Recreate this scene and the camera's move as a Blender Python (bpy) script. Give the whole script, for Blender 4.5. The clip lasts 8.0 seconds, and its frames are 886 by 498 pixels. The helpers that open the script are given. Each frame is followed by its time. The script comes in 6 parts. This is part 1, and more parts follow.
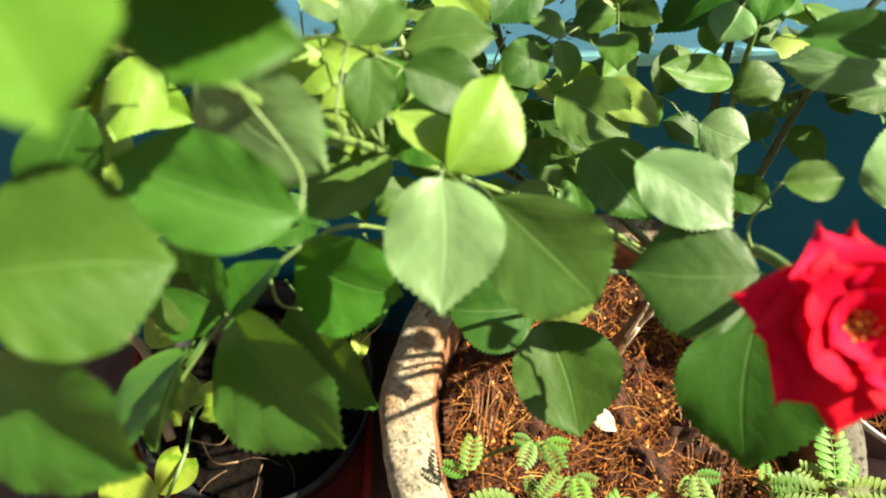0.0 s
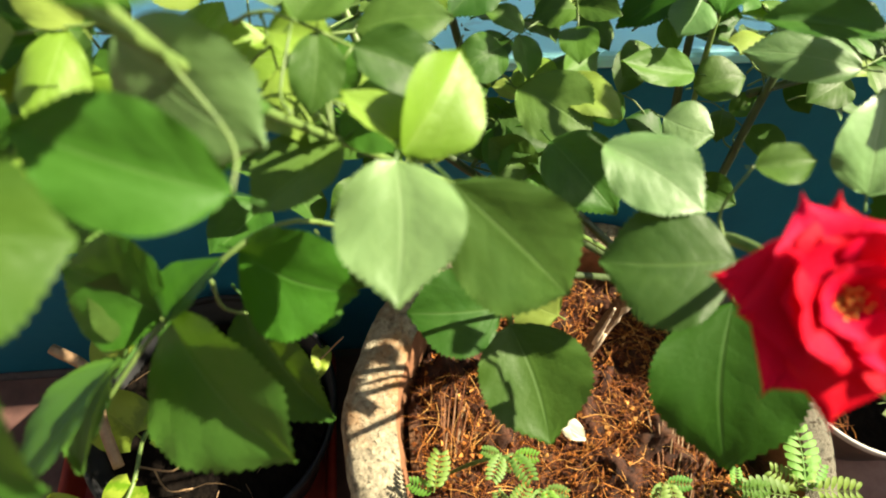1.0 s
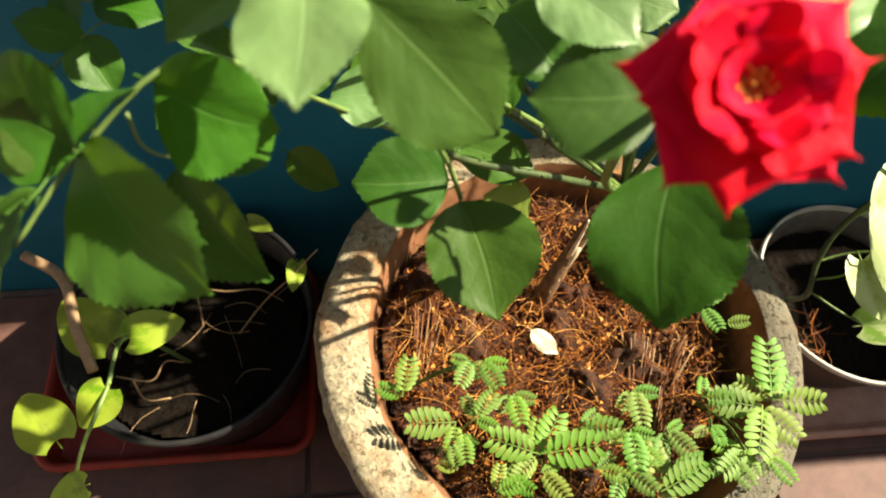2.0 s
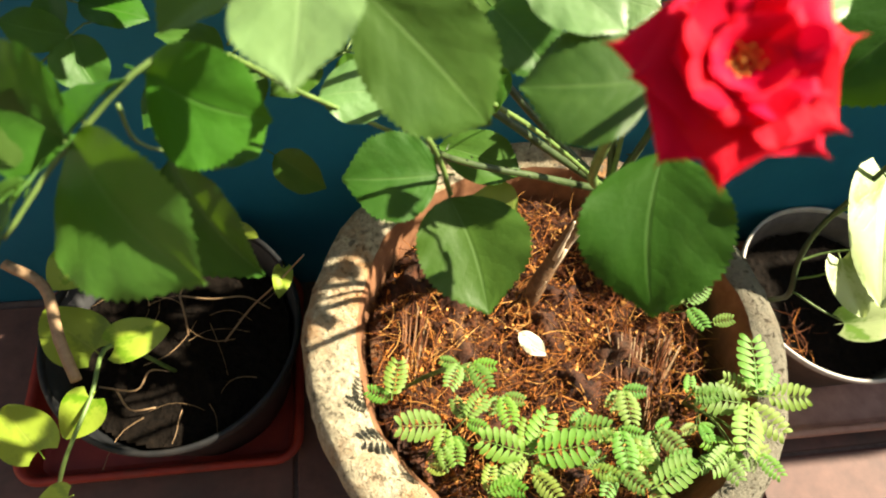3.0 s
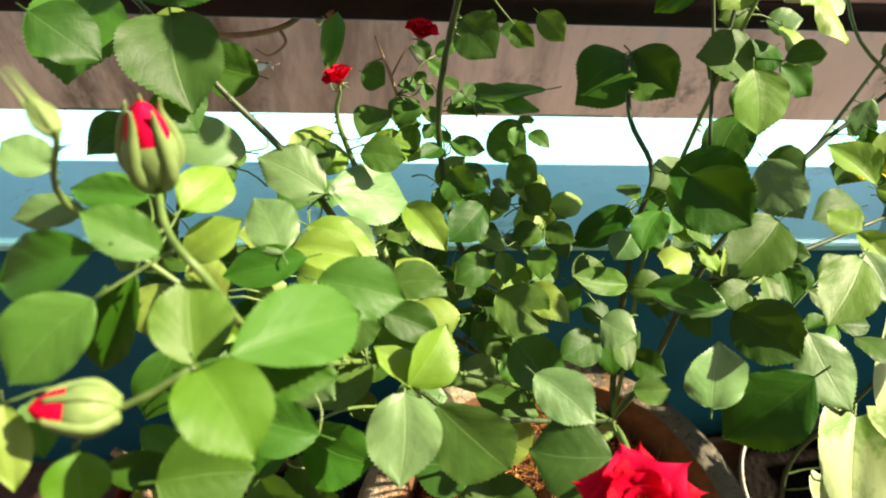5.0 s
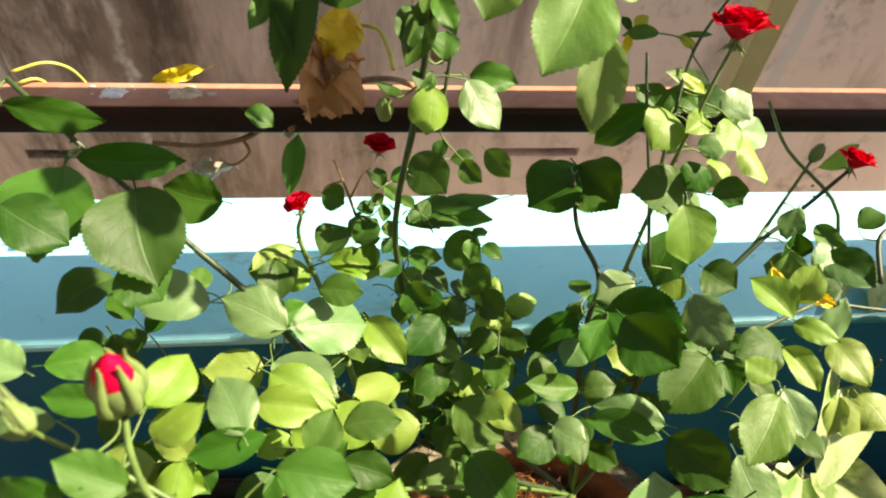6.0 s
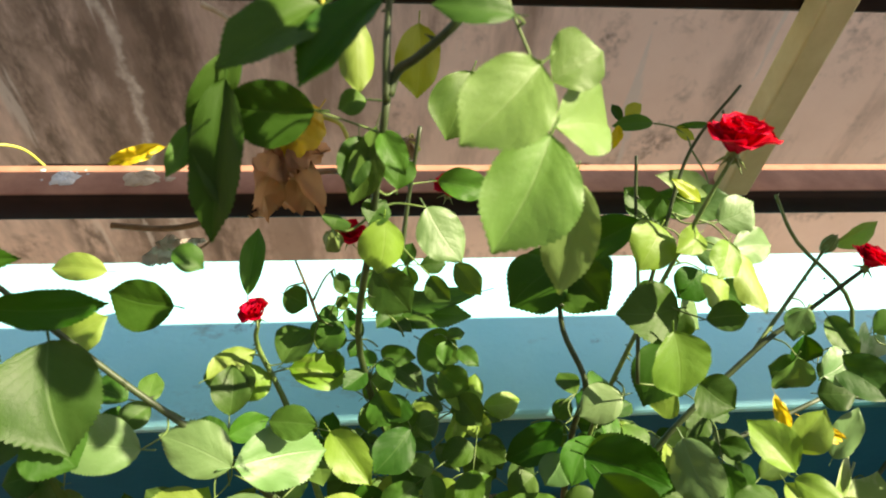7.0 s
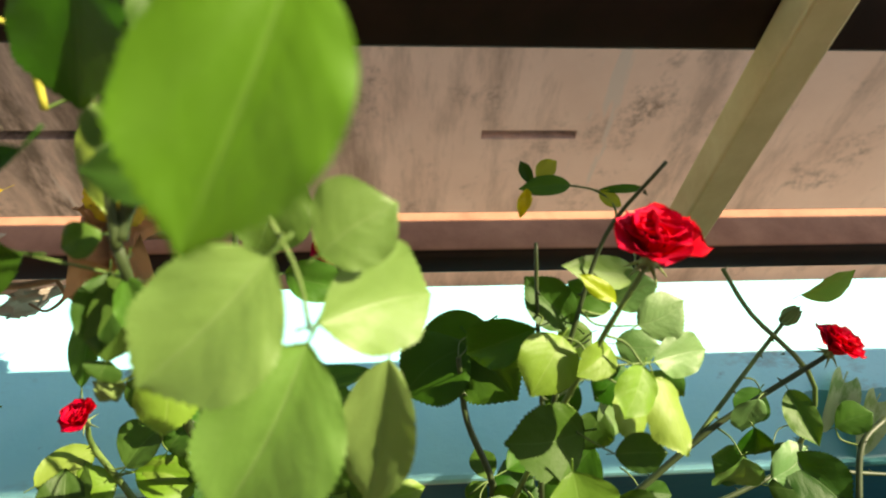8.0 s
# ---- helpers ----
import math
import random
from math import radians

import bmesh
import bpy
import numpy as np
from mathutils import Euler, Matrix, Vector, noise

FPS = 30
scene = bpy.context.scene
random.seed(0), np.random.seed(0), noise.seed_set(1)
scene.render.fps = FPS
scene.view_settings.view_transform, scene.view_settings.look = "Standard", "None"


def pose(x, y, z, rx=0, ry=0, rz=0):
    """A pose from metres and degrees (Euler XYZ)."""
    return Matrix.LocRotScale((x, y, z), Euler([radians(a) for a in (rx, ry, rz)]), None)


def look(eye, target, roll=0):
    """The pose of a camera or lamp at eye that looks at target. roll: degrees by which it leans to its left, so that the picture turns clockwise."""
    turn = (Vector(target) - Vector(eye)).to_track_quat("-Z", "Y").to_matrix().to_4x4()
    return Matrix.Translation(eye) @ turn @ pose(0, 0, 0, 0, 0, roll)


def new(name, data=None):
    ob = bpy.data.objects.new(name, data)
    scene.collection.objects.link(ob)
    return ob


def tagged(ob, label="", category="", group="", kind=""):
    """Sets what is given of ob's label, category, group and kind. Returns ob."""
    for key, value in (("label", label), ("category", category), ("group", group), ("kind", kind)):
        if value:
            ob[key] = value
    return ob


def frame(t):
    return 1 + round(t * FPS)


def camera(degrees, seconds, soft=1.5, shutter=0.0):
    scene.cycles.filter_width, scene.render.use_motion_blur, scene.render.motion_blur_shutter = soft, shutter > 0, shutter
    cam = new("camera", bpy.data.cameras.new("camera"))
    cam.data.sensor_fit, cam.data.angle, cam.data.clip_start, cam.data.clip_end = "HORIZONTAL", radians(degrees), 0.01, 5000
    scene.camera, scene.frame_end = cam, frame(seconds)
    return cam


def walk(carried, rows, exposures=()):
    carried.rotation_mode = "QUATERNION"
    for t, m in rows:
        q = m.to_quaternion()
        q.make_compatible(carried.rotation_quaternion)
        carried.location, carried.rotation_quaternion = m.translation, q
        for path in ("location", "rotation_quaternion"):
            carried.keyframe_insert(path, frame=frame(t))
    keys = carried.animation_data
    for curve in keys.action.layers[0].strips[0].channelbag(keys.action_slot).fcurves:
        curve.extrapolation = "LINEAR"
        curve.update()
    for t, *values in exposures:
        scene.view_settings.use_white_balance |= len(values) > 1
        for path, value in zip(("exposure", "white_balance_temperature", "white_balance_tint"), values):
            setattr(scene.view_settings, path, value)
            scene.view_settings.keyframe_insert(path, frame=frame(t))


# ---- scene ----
cam = camera(69.2, 8.0, 2.0)
cam.data.dof.use_dof, cam.data.dof.focus_distance, cam.data.dof.aperture_fstop = True, 0.52, 10.0
PATH = [
    (0.0, (0.0441, 0.2231, 0.9071), (0.0665, 0.6318, 0.2197), 0.50),
    (0.5, (0.0253, 0.2070, 0.9039), (0.0639, 0.6400, 0.2323), 2.44),
    (1.0, (0.0464, 0.2245, 0.8877), (0.1144, 0.6488, 0.2129), 4.39),
    (1.5, (0.0851, 0.2236, 0.8825), (0.1660, 0.6189, 0.1917), 6.71),
    (2.0, (0.0709, 0.1921, 0.8640), (0.1339, 0.5651, 0.1590), 5.56),
    (2.2, (0.0607, 0.1895, 0.8573), (0.1256, 0.5517, 0.1470), 6.07),
    (3.5, (0.0870, 0.1797, 0.8729), (0.1833, 0.5894, 0.1925), 7.11),
    (4.0, (0.1180, 0.1728, 0.9146), (0.2204, 0.6121, 0.2539), 6.23),
    (4.5, (0.0864, 0.1654, 0.9830), (0.1590, 0.6448, 0.3467), 3.79),
    (5.0, (0.0474, 0.1963, 1.0383), (0.1026, 0.7061, 0.4242), 4.71),
    (5.2, (0.0487, 0.2075, 1.0642), (0.1129, 0.7189, 0.4523), 6.52),
    (6.3, (0.0690, 0.2599, 1.1240), (0.1573, 0.7803, 0.5228), 5.60),
    (6.5, (0.0762, 0.2761, 1.1316), (0.1592, 0.7976, 0.5306), 5.17),
    (7.0, (0.1009, 0.3347, 1.1396), (0.1667, 0.8476, 0.5291), 4.86),
    (7.5, (0.1444, 0.4184, 1.1560), (0.2009, 0.9183, 0.5339), 4.80),
    (8.0, (0.1914, 0.4555, 1.1295), (0.2531, 0.9169, 0.4788), 5.37),
]
walk(cam, [(t, look(eye, aim, roll)) for t, eye, aim, roll in PATH], [(0.0, 1.86, 7600, 8), (2.0, 1.68, 8200, 8), (3.5, 2.05, 7800, 8), (4.5, 1.60, 8000, 9), (6.5, 1.56, 8500, 11), (7.5, 1.48, 8500, 10), (8.0, 1.34, 9000, 9)])
# ---- end path
# ---- light
world = bpy.data.worlds.new("sky")
scene.world = world
world.use_nodes = True
wn = world.node_tree.nodes
sky = wn.new("ShaderNodeTexSky")
sky.sky_type = "NISHITA"
sky.sun_disc = False
SUN = Vector((1.05, 0.10, 1.0)).normalized()
sky.sun_elevation = math.asin(SUN.z)
sky.sun_rotation = math.atan2(SUN.x, SUN.y)
world.node_tree.links.new(sky.outputs[0], wn["Background"].inputs[0])
wn["Background"].inputs[1].default_value = 0.068
sun_data = bpy.data.lights.new("sun", "SUN")
sun_data.energy, sun_data.angle, sun_data.color = 5.0, radians(0.7), (1.0, 0.95, 0.86)
sun = new("sun", sun_data)
sun.matrix_world = look(SUN * 10, (0, 0, 0))


# ---- materials
def nodes_of(name, rough=0.6, metal=0.0, spec=0.5):
    m = bpy.data.materials.new(name)
    m.use_nodes = True
    nt = m.node_tree
    b = nt.nodes["Principled BSDF"]
    b.inputs["Roughness"].default_value = rough
    b.inputs["Metallic"].default_value = metal
    b.inputs["Specular IOR Level"].default_value = spec
    return m, nt, b


def noise_tex(nt, scale, detail=4.0, rough=0.6, coord="Object", stretch=None):
    tc = nt.nodes.new("ShaderNodeTexCoord")
    src = tc.outputs[coord]
    if stretch:
        mp = nt.nodes.new("ShaderNodeMapping")
        mp.inputs["Scale"].default_value = stretch
        nt.links.new(src, mp.inputs["Vector"])
        src = mp.outputs[0]
    n = nt.nodes.new("ShaderNodeTexNoise")
    n.inputs["Scale"].default_value, n.inputs["Detail"].default_value = scale, detail
    n.inputs["Roughness"].default_value = rough
    nt.links.new(src, n.inputs["Vector"])
    return n.outputs["Fac"]


def ramp(nt, fac, stops):
    r = nt.nodes.new("ShaderNodeValToRGB")
    el = r.color_ramp.elements
    while len(el) < len(stops):
        el.new(0.5)
    for e, (p, c) in zip(el, stops):
        e.position, e.color = p, (*c, 1)
    nt.links.new(fac, r.inputs[0])
    return r.outputs[0]


def mix(nt, fac, a, b, blend="MIX"):
    n = nt.nodes.new("ShaderNodeMix")
    n.data_type, n.blend_type = "RGBA", blend
    for sock, v in ((n.inputs[0], fac), (n.inputs[6], a), (n.inputs[7], b)):
        if isinstance(v, (int, float)):
            sock.default_value = v
        elif isinstance(v, tuple):
            sock.default_value = (*v, 1)
        else:
            nt.links.new(v, sock)
    return n.outputs[2]


def math_node(nt, op, a, b=None):
    n = nt.nodes.new("ShaderNodeMath")
    n.operation = op
    for i, v in enumerate((a, b)):
        if v is None:
            continue
        if isinstance(v, (int, float)):
            n.inputs[i].default_value = v
        else:
            nt.links.new(v, n.inputs[i])
    return n.outputs[0]


def bump(nt, b, height, strength=0.3, dist=0.002):
    n = nt.nodes.new("ShaderNodeBump")
    n.inputs["Strength"].default_value, n.inputs["Distance"].default_value = strength, dist
    nt.links.new(height, n.inputs["Height"])
    nt.links.new(n.outputs[0], b.inputs["Normal"])


def plain_mat(name, dark, light, scale=40.0, rough=0.6, metal=0.0, bumps=0.2, dist=0.001, spots=None, spec=0.5):
    """Two close colours in noise, stains at a larger scale, and fine relief."""
    m, nt, b = nodes_of(name, rough, metal, spec)
    fine = noise_tex(nt, scale, 6)
    col = ramp(nt, fine, ((0.3, dark), (0.7, light)))
    if spots:
        big = noise_tex(nt, scale * 0.12, 5, 0.65)
        msk = ramp(nt, big, ((0.52, (0, 0, 0)), (0.68, (1, 1, 1))))
        col = mix(nt, msk, col, spots)
    nt.links.new(col, b.inputs["Base Color"])
    bump(nt, b, fine, bumps, dist)
    return m


def leaf_mat(name, deep, light, vein, trans, rough=0.38, variegated=None, share=0.36, spread=0.045, gloss=0.45):
    m, nt, b = nodes_of(name, rough, 0, gloss)
    info = nt.nodes.new("ShaderNodeObjectInfo")
    uv = nt.nodes.new("ShaderNodeUVMap")
    sep = nt.nodes.new("ShaderNodeSeparateXYZ")
    nt.links.new(uv.outputs[0], sep.inputs[0])
    across = math_node(nt, "ABSOLUTE", math_node(nt, "SUBTRACT", sep.outputs[0], 0.5))
    # midrib and side veins
    rib = math_node(nt, "SUBTRACT", 1.0, math_node(nt, "MINIMUM", 1.0, math_node(nt, "MULTIPLY", across, 42.0)))
    curve = math_node(nt, "MULTIPLY", math_node(nt, "MULTIPLY", across, across), 0.7)
    waver = math_node(nt, "MULTIPLY", noise_tex(nt, 3.0, 4), 0.26)
    slant = math_node(nt, "ADD", math_node(nt, "SUBTRACT", sep.outputs[1], math_node(nt, "ADD", math_node(nt, "MULTIPLY", across, 0.5), curve)), waver)
    wave = math_node(nt, "ABSOLUTE", math_node(nt, "SINE", math_node(nt, "MULTIPLY", slant, 24.0)))
    side = math_node(nt, "SUBTRACT", 1.0, math_node(nt, "MINIMUM", 1.0, math_node(nt, "MULTIPLY", wave, 9.0)))
    veins = math_node(nt, "MAXIMUM", rib, math_node(nt, "MULTIPLY", side, 0.13))
    col = mix(nt, info.outputs["Random"], deep, light)
    # a second draw from the same random number, for the hue
    second = math_node(nt, "FRACT", math_node(nt, "MULTIPLY", info.outputs["Random"], 17.3))
    hue = nt.nodes.new("ShaderNodeHueSaturation")
    nt.links.new(math_node(nt, "ADD", math_node(nt, "MULTIPLY", second, spread), 0.5 - spread / 2), hue.inputs["Hue"])
    nt.links.new(math_node(nt, "ADD", math_node(nt, "MULTIPLY", second, 0.16), 0.98), hue.inputs["Saturation"])
    nt.links.new(col, hue.inputs["Color"])
    col = hue.outputs[0]
    grain = noise_tex(nt, 5.0, 6)
    blotch = noise_tex(nt, 1.6, 3)
    col = mix(nt, math_node(nt, "MULTIPLY", grain, 0.45), col, light)
    col = mix(nt, math_node(nt, "MULTIPLY", ramp(nt, blotch, ((0.45, (0, 0, 0)), (0.7, (1, 1, 1)))), 0.35), col, deep)
    if variegated:
        patch = noise_tex(nt, 1.7, 4, 0.6)
        col = mix(nt, ramp(nt, patch, ((0.42, (0, 0, 0)), (0.50, (1, 1, 1)))), col, variegated)
    col = mix(nt, math_node(nt, "MULTIPLY", veins, 0.30), col, vein)
    nt.links.new(col, b.inputs["Base Color"])
    rr = math_node(nt, "ADD", math_node(nt, "MULTIPLY", grain, 0.2), rough - 0.1)
    nt.links.new(rr, b.inputs["Roughness"])
    fine = noise_tex(nt, 30.0, 4)
    puff = math_node(nt, "ADD", math_node(nt, "MULTIPLY", wave, 0.05), math_node(nt, "MULTIPLY", fine, 0.16))
    bump(nt, b, math_node(nt, "ADD", puff, math_node(nt, "SUBTRACT", math_node(nt, "MULTIPLY", grain, 0.45), veins)), 0.16, 0.006)
    t = nt.nodes.new("ShaderNodeBsdfTranslucent")
    nt.links.new(mix(nt, 0.5, col, trans), t.inputs[0])
    s = nt.nodes.new("ShaderNodeMixShader")
    s.inputs[0].default_value = share
    nt.links.new(b.outputs[0], s.inputs[1])
    nt.links.new(t.outputs[0], s.inputs[2])
    nt.links.new(s.outputs[0], nt.nodes["Material Output"].inputs[0])
    return m


ROSE_LEAF = leaf_mat("rose_leaf", (0.011, 0.048, 0.007), (0.075, 0.162, 0.032), (0.14, 0.24, 0.08), (0.24, 0.46, 0.015), 0.5, None, 0.17, 0.05, 0.24)
# Young growth; the same light green is also given to sunlit leaves.
YOUNG_LIT_LEAF = leaf_mat("young_lit_leaf", (0.125, 0.225, 0.032), (0.20, 0.305, 0.062), (0.27, 0.37, 0.12), (0.38, 0.54, 0.04), 0.5, None, 0.26)
# Pale green with sky sheen and sunlight put into its colour.
PALE_LEAF = leaf_mat("pale_leaf", (0.085, 0.185, 0.058), (0.14, 0.25, 0.092), (0.22, 0.32, 0.15), (0.30, 0.44, 0.06), 0.48, None, 0.18, 0.03, 0.6)
DUSTY_LEAF = leaf_mat("dusty_olive_leaf", (0.095, 0.19, 0.042), (0.145, 0.25, 0.07), (0.24, 0.33, 0.14), (0.30, 0.50, 0.04), 0.5, None, 0.22, 0.03, 0.45)
VIVID_LEAF = leaf_mat("vivid_leaf", (0.062, 0.155, 0.016), (0.098, 0.205, 0.030), (0.17, 0.28, 0.07), (0.26, 0.50, 0.015), 0.5, None, 0.26, 0.03, 0.35)
# Darker copy of the rose leaf: shade put into the colour of shadowed leaves.
SHADED_LEAF = leaf_mat("shaded_leaf", (0.014, 0.058, 0.006), (0.042, 0.110, 0.014), (0.08, 0.16, 0.04), (0.16, 0.36, 0.005), 0.52, None, 0.11, 0.05, 0.2)
MID_LEAF = leaf_mat("mid_green_leaf", (0.028, 0.112, 0.014), (0.055, 0.160, 0.026), (0.12, 0.22, 0.07), (0.20, 0.46, 0.01), 0.48, None, 0.2, 0.03, 0.26)
GOLD_LEAF = leaf_mat("golden_young_leaf", (0.24, 0.33, 0.03), (0.34, 0.42, 0.05), (0.4, 0.48, 0.1), (0.6, 0.68, 0.03), 0.45)
YELLOW_LEAF = leaf_mat("yellowed_leaf", (0.62, 0.46, 0.03), (0.7, 0.55, 0.06), (0.7, 0.6, 0.2), (0.8, 0.6, 0.03))
DRY_LEAF = leaf_mat("dry_leaf", (0.36, 0.18, 0.07), (0.60, 0.36, 0.17), (0.25, 0.12, 0.05), (0.4, 0.2, 0.05), 0.7)
GREY_DRY = leaf_mat("grey_dry_leaf", (0.34, 0.29, 0.23), (0.45, 0.39, 0.31), (0.3, 0.24, 0.18), (0.4, 0.34, 0.25), 0.8)
POTHOS_LEAF = leaf_mat("variegated_leaf", (0.14, 0.28, 0.06), (0.22, 0.36, 0.09), (0.5, 0.55, 0.3), (0.4, 0.5, 0.1), 0.4, (0.46, 0.58, 0.27))
GOLD_POTHOS = leaf_mat("golden_leaf", (0.12, 0.24, 0.03), (0.2, 0.32, 0.04), (0.4, 0.45, 0.1), (0.45, 0.5, 0.03), 0.4, (0.30, 0.42, 0.05))
SEEDLING = leaf_mat("seedling_leaf", (0.08, 0.19, 0.042), (0.18, 0.31, 0.047), (0.3, 0.42, 0.2), (0.3, 0.45, 0.05), 0.6, None, 0.3, 0.11)
STEM = plain_mat("green_stem", (0.065, 0.125, 0.03), (0.14, 0.22, 0.055), 90, 0.5)
CANE = plain_mat("dark_cane", (0.020, 0.038, 0.012), (0.052, 0.082, 0.026), 80, 0.5)
TWIG = plain_mat("brown_twig", (0.20, 0.12, 0.06), (0.34, 0.22, 0.12), 90, 0.7)
GOLD_STEM = plain_mat("yellow_green_stem", (0.42, 0.40, 0.06), (0.55, 0.52, 0.10), 90, 0.5)
OLD_BARK = plain_mat("old_bark", (0.07, 0.032, 0.014), (0.20, 0.11, 0.05), 140, 0.85, 0.0, 1.0, 0.003, (0.34, 0.22, 0.12))
PALE_BARK = plain_mat("pale_bark", (0.40, 0.30, 0.20), (0.62, 0.50, 0.36), 90, 0.8)
PETAL = leaf_mat("red_petal", (0.54, 0.003, 0.024), (0.68, 0.007, 0.042), (0.5, 0.003, 0.015), (0.7, 0.006, 0.012), 0.65, None, 0.2, 0.012, 0.12)
STAMEN = plain_mat("stamen", (0.5, 0.2, 0.02), (0.75, 0.42, 0.07), 300, 0.6)
SEPAL = plain_mat("sepal", (0.11, 0.18, 0.05), (0.19, 0.265, 0.085), 120, 0.6)


def wall_mat(name, dark, light, chip, scale=7.0, chips=(0.66, 0.70), streaks=0.0, rough=0.55, spec=0.5, scuffs=0.0, overpaint=None):
    m, nt, b = nodes_of(name, rough, 0, spec)
    big = noise_tex(nt, scale, 6, 0.6)
    col = ramp(nt, big, ((0.3, dark), (0.7, light)))
    fine = noise_tex(nt, 60, 6)
    worn = noise_tex(nt, 22, 8, 0.7)
    col = mix(nt, ramp(nt, worn, ((chips[0], (0, 0, 0)), (chips[1], (1, 1, 1)))), col, chip)
    if streaks:
        run = noise_tex(nt, 1.7, 8, 0.72, stretch=(1.5, 1.0, 0.32))
        tc = nt.nodes.new("ShaderNodeTexCoord")
        sep = nt.nodes.new("ShaderNodeSeparateXYZ")
        nt.links.new(tc.outputs["Object"], sep.inputs[0])
        # the run-off is heaviest along one stretch of the wall
        along = nt.nodes.new("ShaderNodeMapRange")
        nt.links.new(sep.outputs[0], along.inputs[0])
        along.inputs[1].default_value, along.inputs[2].default_value = -0.1, 0.9
        along.inputs[3].default_value, along.inputs[4].default_value = 0.09, -0.05
        wet = math_node(nt, "ADD", run, along.outputs[0])
        col = mix(nt, math_node(nt, "MULTIPLY", ramp(nt, wet, ((0.47, (0, 0, 0)), (0.66, (1, 1, 1)))), streaks), col, (0.12, 0.065, 0.038))
        # single broad rain runs, and a pale crack between two of them
        drift = math_node(nt, "MULTIPLY", math_node(nt, "SUBTRACT", noise_tex(nt, 2.2, 6, 0.65), 0.5), 0.30)
        where = math_node(nt, "ADD", sep.outputs[0], drift)
        for centre, wide, tone, depth in ((-0.60, 0.14, (0.085, 0.048, 0.03), 0.85), (-0.86, 0.12, (0.10, 0.062, 0.042), 0.80), (-1.06, 0.13, (0.09, 0.058, 0.04), 0.88), (-0.25, 0.07, (0.2, 0.13, 0.10), 0.4), (-0.735, 0.022, (0.72, 0.64, 0.58), 0.9), (1.27, 0.09, (0.16, 0.12, 0.10), 0.5)):
            off = math_node(nt, "DIVIDE", math_node(nt, "ABSOLUTE", math_node(nt, "SUBTRACT", where, centre)), wide)
            band = math_node(nt, "MULTIPLY", ramp(nt, off, ((0.25, (1, 1, 1)), (1.0, (0, 0, 0)))), ramp(nt, noise_tex(nt, 9.0, 8, 0.75, stretch=(1.6, 1.0, 0.5)), ((0.35, (0, 0, 0)), (0.55, (1, 1, 1)))))
            col = mix(nt, math_node(nt, "MULTIPLY", band, depth), col, tone)
        speck = noise_tex(nt, 26, 8, 0.75)
        grime = noise_tex(nt, 3.4, 6, 0.7)
        msk = math_node(nt, "MULTIPLY", ramp(nt, grime, ((0.54, (0, 0, 0)), (0.68, (1, 1, 1)))), ramp(nt, speck, ((0.44, (0, 0, 0)), (0.58, (1, 1, 1)))))
        col = mix(nt, math_node(nt, "MULTIPLY", msk, 0.75), col, (0.14, 0.09, 0.065))
        pale = noise_tex(nt, 3.0, 6, 0.6, stretch=(2.6, 1.0, 0.25))
        col = mix(nt, ramp(nt, pale, ((0.645, (0, 0, 0)), (0.67, (0.8, 0.8, 0.8)))), col, (0.66, 0.58, 0.53))
    if scuffs:
        rub = noise_tex(nt, 16, 8, 0.75, stretch=(0.5, 1.0, 1.0))
        where = noise_tex(nt, 3.2, 3, 0.5)
        msk = math_node(nt, "MULTIPLY", ramp(nt, rub, ((0.55, (0, 0, 0)), (0.66, (1, 1, 1)))), ramp(nt, where, ((0.46, (0, 0, 0)), (0.6, (1, 1, 1)))))
        col = mix(nt, math_node(nt, "MULTIPLY", msk, scuffs), col, (0.22, 0.24, 0.24))
    if overpaint:
        # a second paint laid over one stretch, with a slanting brushed edge
        tc = nt.nodes.new("ShaderNodeTexCoord")
        sep = nt.nodes.new("ShaderNodeSeparateXYZ")
        nt.links.new(tc.outputs["Object"], sep.inputs[0])
        brush = math_node(nt, "MULTIPLY", math_node(nt, "SUBTRACT", noise_tex(nt, 40, 5, 0.6), 0.5), 0.02)
        side = math_node(nt, "ADD", math_node(nt, "SUBTRACT", sep.outputs[0], math_node(nt, "MULTIPLY", math_node(nt, "SUBTRACT", sep.outputs[1], 0.612), 0.65)), brush)
        back = math_node(nt, "ADD", sep.outputs[1], brush)
        msk = math_node(nt, "MULTIPLY", math_node(nt, "GREATER_THAN", side, 0.552), math_node(nt, "LESS_THAN", back, 0.692))
        col = mix(nt, msk, col, overpaint)
    nt.links.new(col, b.inputs["Base Color"])
    hgt = math_node(nt, "ADD", math_node(nt, "MULTIPLY", fine, 0.5), worn)
    bump(nt, b, hgt, 0.35, 0.003)
    return m


# Parapet paints: face darkened for shade, top lightened for skylight, beyond their own tones.
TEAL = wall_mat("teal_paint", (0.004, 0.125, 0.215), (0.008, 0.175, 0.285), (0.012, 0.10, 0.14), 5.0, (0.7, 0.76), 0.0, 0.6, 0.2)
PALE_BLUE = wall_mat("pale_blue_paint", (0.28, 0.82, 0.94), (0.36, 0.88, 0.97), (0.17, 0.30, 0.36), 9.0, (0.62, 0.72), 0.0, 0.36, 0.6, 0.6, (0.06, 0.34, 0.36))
STAINED = wall_mat("stained_plaster", (0.72, 0.52, 0.44), (0.86, 0.66, 0.575), (0.34, 0.25, 0.215), 2.2, (0.66, 0.74), 0.7)
HOUSE = wall_mat("house_plaster", (0.17, 0.14, 0.12), (0.24, 0.20, 0.17), (0.12, 0.10, 0.09), 3.0)


